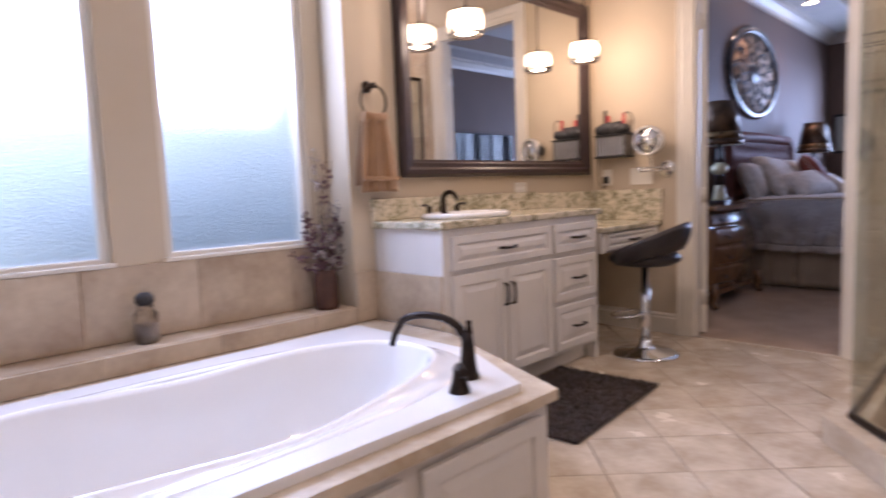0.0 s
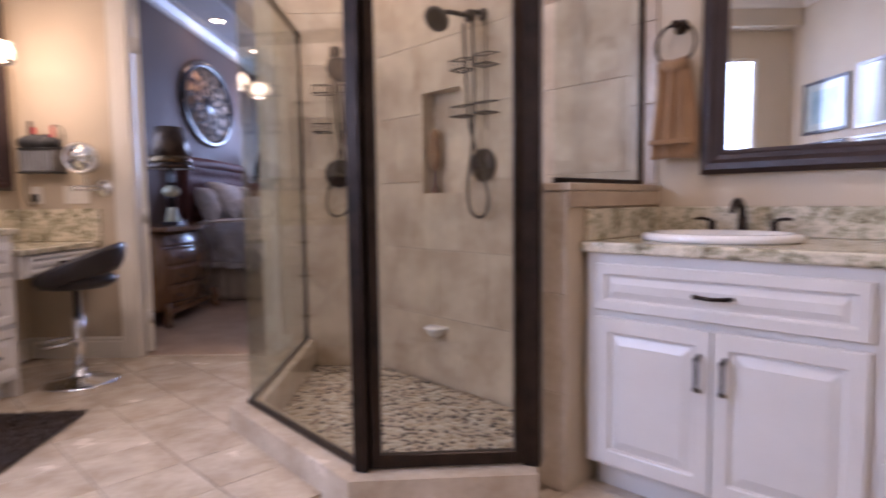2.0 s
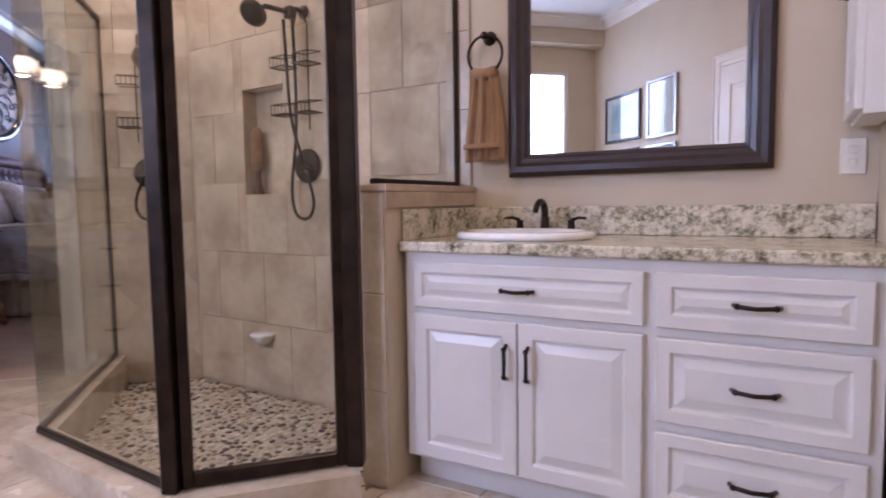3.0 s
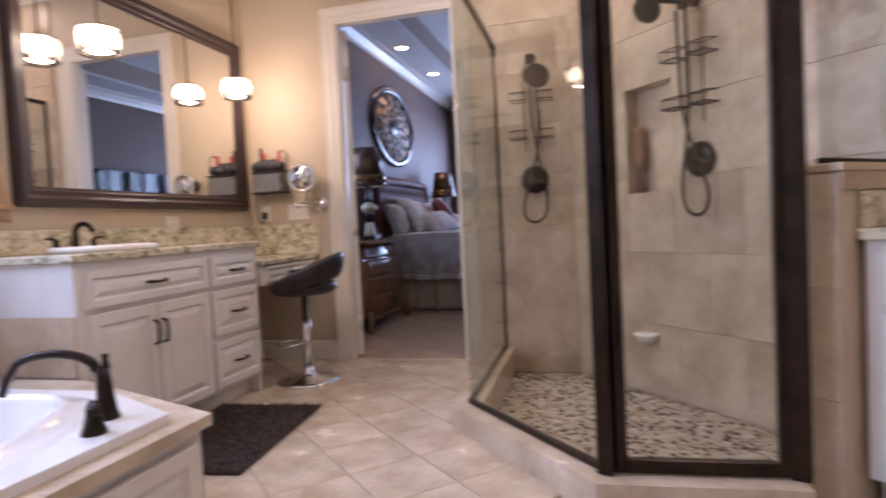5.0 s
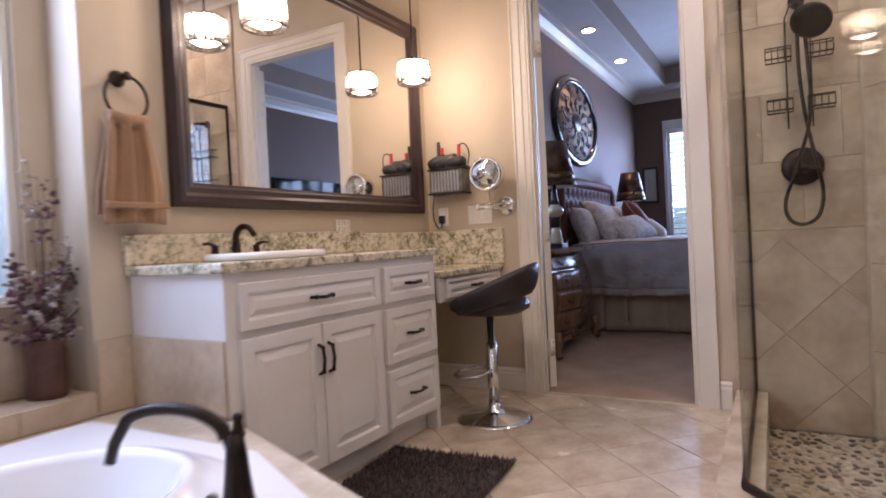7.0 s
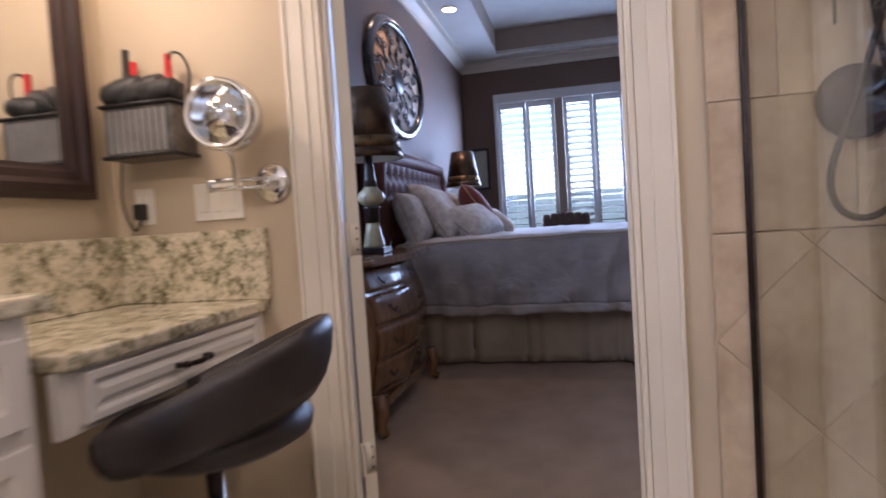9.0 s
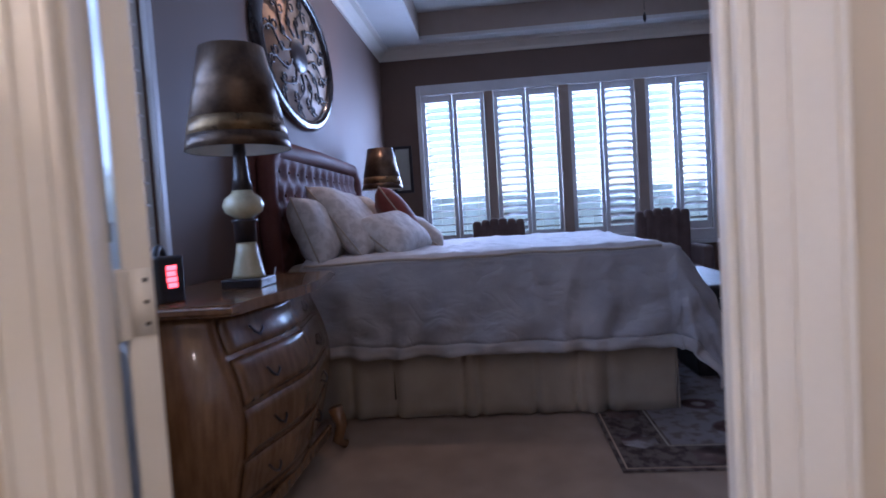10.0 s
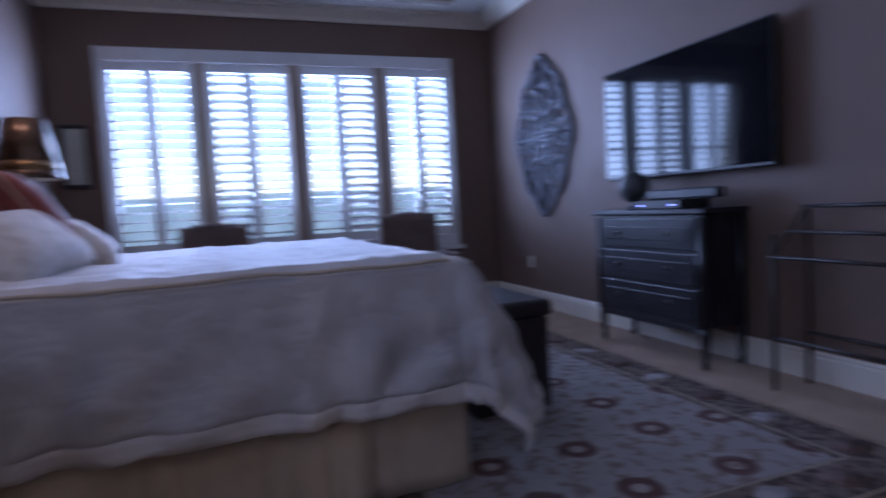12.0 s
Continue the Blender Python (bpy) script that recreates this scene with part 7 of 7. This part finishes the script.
club_chair(1.01, 1)
club_chair(-0.68, 2)
rug = thing("area_rug", (0, 0, 0), "faded oriental area rug under the foot of the bed", "rug")
part("field", boxm(5.15, 8.25, -1.12, 0.33, 0.001, 0.010), RUG, rug)
bm = bmesh.new()
for x0, x1, y0, y1 in ((4.90, 8.5, 0.3301, 0.585), (4.90, 8.5, -1.40, -1.1201), (4.90, 5.1499, -1.12, 0.33), (8.2501, 8.5, -1.12, 0.33)):
    box(bm, x0, x1, y0, y1, 0.001, 0.0102)
part("border", bm, RUGEDGE, rug, "dark patterned rug border")
for o, mt in ((0.015, DISCTAN), (0.235, SKIRT)):
    for x0, x1, y0, y1 in ((4.90 + o, 8.5 - o, 0.585 - o - 0.008, 0.585 - o), (4.90 + o, 8.5 - o, -1.40 + o, -1.392 + o), (4.90 + o, 4.908 + o, -1.392 + o, 0.577 - o), (8.492 - o, 8.5 - o, -1.392 + o, 0.577 - o)):
        part("stripe", boxm(x0, x1, y0, y1, 0.0103, 0.0112), mt, rug)
for i, (x, y) in enumerate([(5.03, yy) for yy in (0.2, -0.1, -0.4, -0.7, -1.0)] + [(5.2 + 0.36 * k, 0.455) for k in range(9)] + [(5.2 + 0.36 * k, -1.26) for k in range(9)]):
    part("motif", lathe(bmesh.new(), [(0.085, 0.0103), (0.085, 0.0110)], (x, y, 0), 6), RUG if i % 2 else RUGDARK, rug)
for sx, sy in BED_SPOTS:
    root = thing("downlight", (sx, sy, BH - 0.003), "small round recessed ceiling light, lit", "downlight", "recessed lights")
    part("ring", lathe(bmesh.new(), [(0.085, -0.003), (0.08, -0.008), (0.062, -0.006), (0.062, 0.002)], steps=24), TRIM, root)
    part("lens", lathe(bmesh.new(), [(0.06, -0.009), (0.055, -0.012)], steps=24), SPOTGLOW, root).visible_shadow = False
fanc = thing("ceiling_fan_chain", (7.0, -0.1, 0), "thin pull chain hanging from the tray ceiling", "pull chain")
part("chain", tube(bmesh.new(), [(0, 0, 2.42), (0, 0, BH + 0.30)], 0.002, 5), IRON, fanc)
part("bob", lathe(bmesh.new(), [(0.004, 2.40), (0.012, 2.375), (0.012, 2.35), (0.004, 2.33)], steps=10), IRON, fanc)

# ---- tiles: floor, shower walls, tub surround ----
floor_ob = bpy.data.objects["floor"]


def half_plane(poly, p, e):
    """The part of a polygon to the right of the line through p along e."""
    res = []
    side = lambda q: (q[0] - p.x) * e.y - (q[1] - p.y) * e.x
    for i in range(len(poly)):
        a, b = poly[i - 1], poly[i]
        sa, sb = side(a), side(b)
        if (sa < 0) != (sb < 0):
            t = sa / (sa - sb)
            res.append((a[0] + t * (b[0] - a[0]), a[1] + t * (b[1] - a[1])))
        if sb >= 0:
            res.append(b)
    return res


FT = 0.305
d = FT / S2
tile_me = None
for i in range(-14, 16):
    for k in range(-14, 20):
        if (i + k) % 2:
            continue
        cx, cy = 1.2 + i * d, 0.36 + k * d
        if not (WX - 0.1 < cx < DX + 0.1 and -1.6 < cy < 2.2):
            continue
        if cx - cy > 3.2:
            continue
        poly = [(cx - d + 0.003, cy), (cx, cy - d + 0.003), (cx + d - 0.003, cy), (cx, cy + d - 0.003)]
        cut = cx + d > DX or cx - d < WX
        if cut:
            poly = clip(poly, WX - 0.02, DX - 0.005, -1.6, 2.4)
        for p, q in zip(GL, GL[1:]):
            e = (q - p).normalized()
            s0 = (Vector((cx, cy)) - p).dot(e)
            dist = (cx - p.x) * e.y - (cy - p.y) * e.x
            if -0.12 < s0 < (q - p).length + 0.12 and abs(dist) < d * 1.2 and poly:
                poly, cut = half_plane(poly, p, e), True
        if inside(cx, cy, POLY) and (not cut or (cx > 2.1 and cy < 0.3)):
            continue
        if cut:
            if len(poly) > 2:
                bm = bmesh.new()
                prism(bm, poly, -0.0115, 0.0)
                part("tile", bm, TILE, floor_ob)
            continue
        if tile_me is None:
            bm = bmesh.new()
            e, g = d - 0.002, d - 0.0045
            lo = [bm.verts.new(p) for p in ((-e, 0, -0.0115), (0, -e, -0.0115), (e, 0, -0.0115), (0, e, -0.0115))]
            mi = [bm.verts.new(p) for p in ((-e, 0, -0.0025), (0, -e, -0.0025), (e, 0, -0.0025), (0, e, -0.0025))]
            hi = [bm.verts.new(p) for p in ((-g, 0, 0), (0, -g, 0), (g, 0, 0), (0, g, 0))]
            for p, q in ((lo, mi), (mi, hi)):
                for n_ in range(4):
                    bm.faces.new((p[n_], p[(n_ + 1) % 4], q[(n_ + 1) % 4], q[n_]))
            bm.faces.new(hi)
            ob = part("tile", bm, TILE, floor_ob)
            tile_me = ob.data
        else:
            ob = new("tile", tile_me)
            ob.parent = floor_ob
        ob.location = (cx, cy, 0)
shower_ob = bpy.data.objects["wall_shower"]
tile_field(shower_ob, 0.0, SL - 0.005, SHF, 2.6, 0.40, 0.0119, [(NX0, NX1, NZ0, NZ1)], None, 0.008)
tile_field(tile_bed_side, 0.016, 0.58, SHF, 2.98, 0.33, 0.0039, (), 0.90, 0.008)
sur = structure("tub_surround", boxm(1.0905, 1.222, MY - 0.005, MY - 0.0005, 0.405, 0.655), GROUT, "grout bed of the tub surround")
tile_field(sur, 1.091, 1.222, 0.406, 0.655, 0.25, MY - 0.0052, (), None, 0.007)
sur2 = structure("tub_backsplash", boxm(WX, 1.088, WY - 0.006, WY - 0.0005, LEDGE, WZ0 - 0.013), GROUT, "grout bed under the windows")
tile_field(sur2, WX, 1.088, LEDGE + 0.001, WZ0 - 0.013, 0.45, WY - 0.0062, (), None, 0.007)
sur3 = structure("tub_riser", boxm(WX, 1.088, MY - 0.004, MY + 0.004, 0.405, LEDGE - 0.004), GROUT, "grout bed of the ledge riser")
tile_field(sur3, WX, 1.088, 0.406, LEDGE - 0.004, 0.45, MY - 0.0042, (), None, 0.006)
sur4 = structure("vanity_side_tile", boxm(0, 0.48, -0.004, -0.0005, 0.406, 0.65), GROUT, "grout bed of tile on the vanity side")
sur4.matrix_world = pose(1.224, MY - 0.002, 0, 0, 0, -90)
tile_field(sur4, 0.001, 0.48, 0.406, 0.65, 0.51, -0.0042, (), None, 0.007)
pony_bed = structure("pony_face_tile", boxm(0, 0.114, -0.004, -0.0005, 0, 1.04), GROUT, "grout bed on the low wall's end")
pony_bed.matrix_world = WALL2 @ Matrix.Translation((PONY_IN, -0.66, 0))
tile_field(pony_bed, 0.0, 0.114, 0.001, 1.04, 0.345, -0.0042, (), None, 0.007, TILE)
cap = thing("pony_cap", WALL2, "travertine cap on the low shower wall", "", "", "structure")
part("cap_stone", boxm(PONY_IN - 0.008, PONY_OUT + 0.012, -0.675, -0.001, 1.0405, 1.067, 0.005), WALLTILE, cap)
part("cap_trim", boxm(PONY_OUT + 0.0005, PONY_OUT + 0.010, -0.672, -0.001, 0.985, 1.040, 0.003), WALLTILE, cap)
strip = structure("shower_edge_tile", boxm(-0.0, 0.112, -0.006, -0.0005, 1.067, 2.6), GROUT, "grout bed of the tile edge beside the towel ring")
strip.matrix_world = WALL2 @ Matrix.Translation((PONY_IN, 0, 0))
tile_field(strip, 0.0, 0.112, 1.068, 2.6, 0.33, -0.0062, (), None, 0.007)
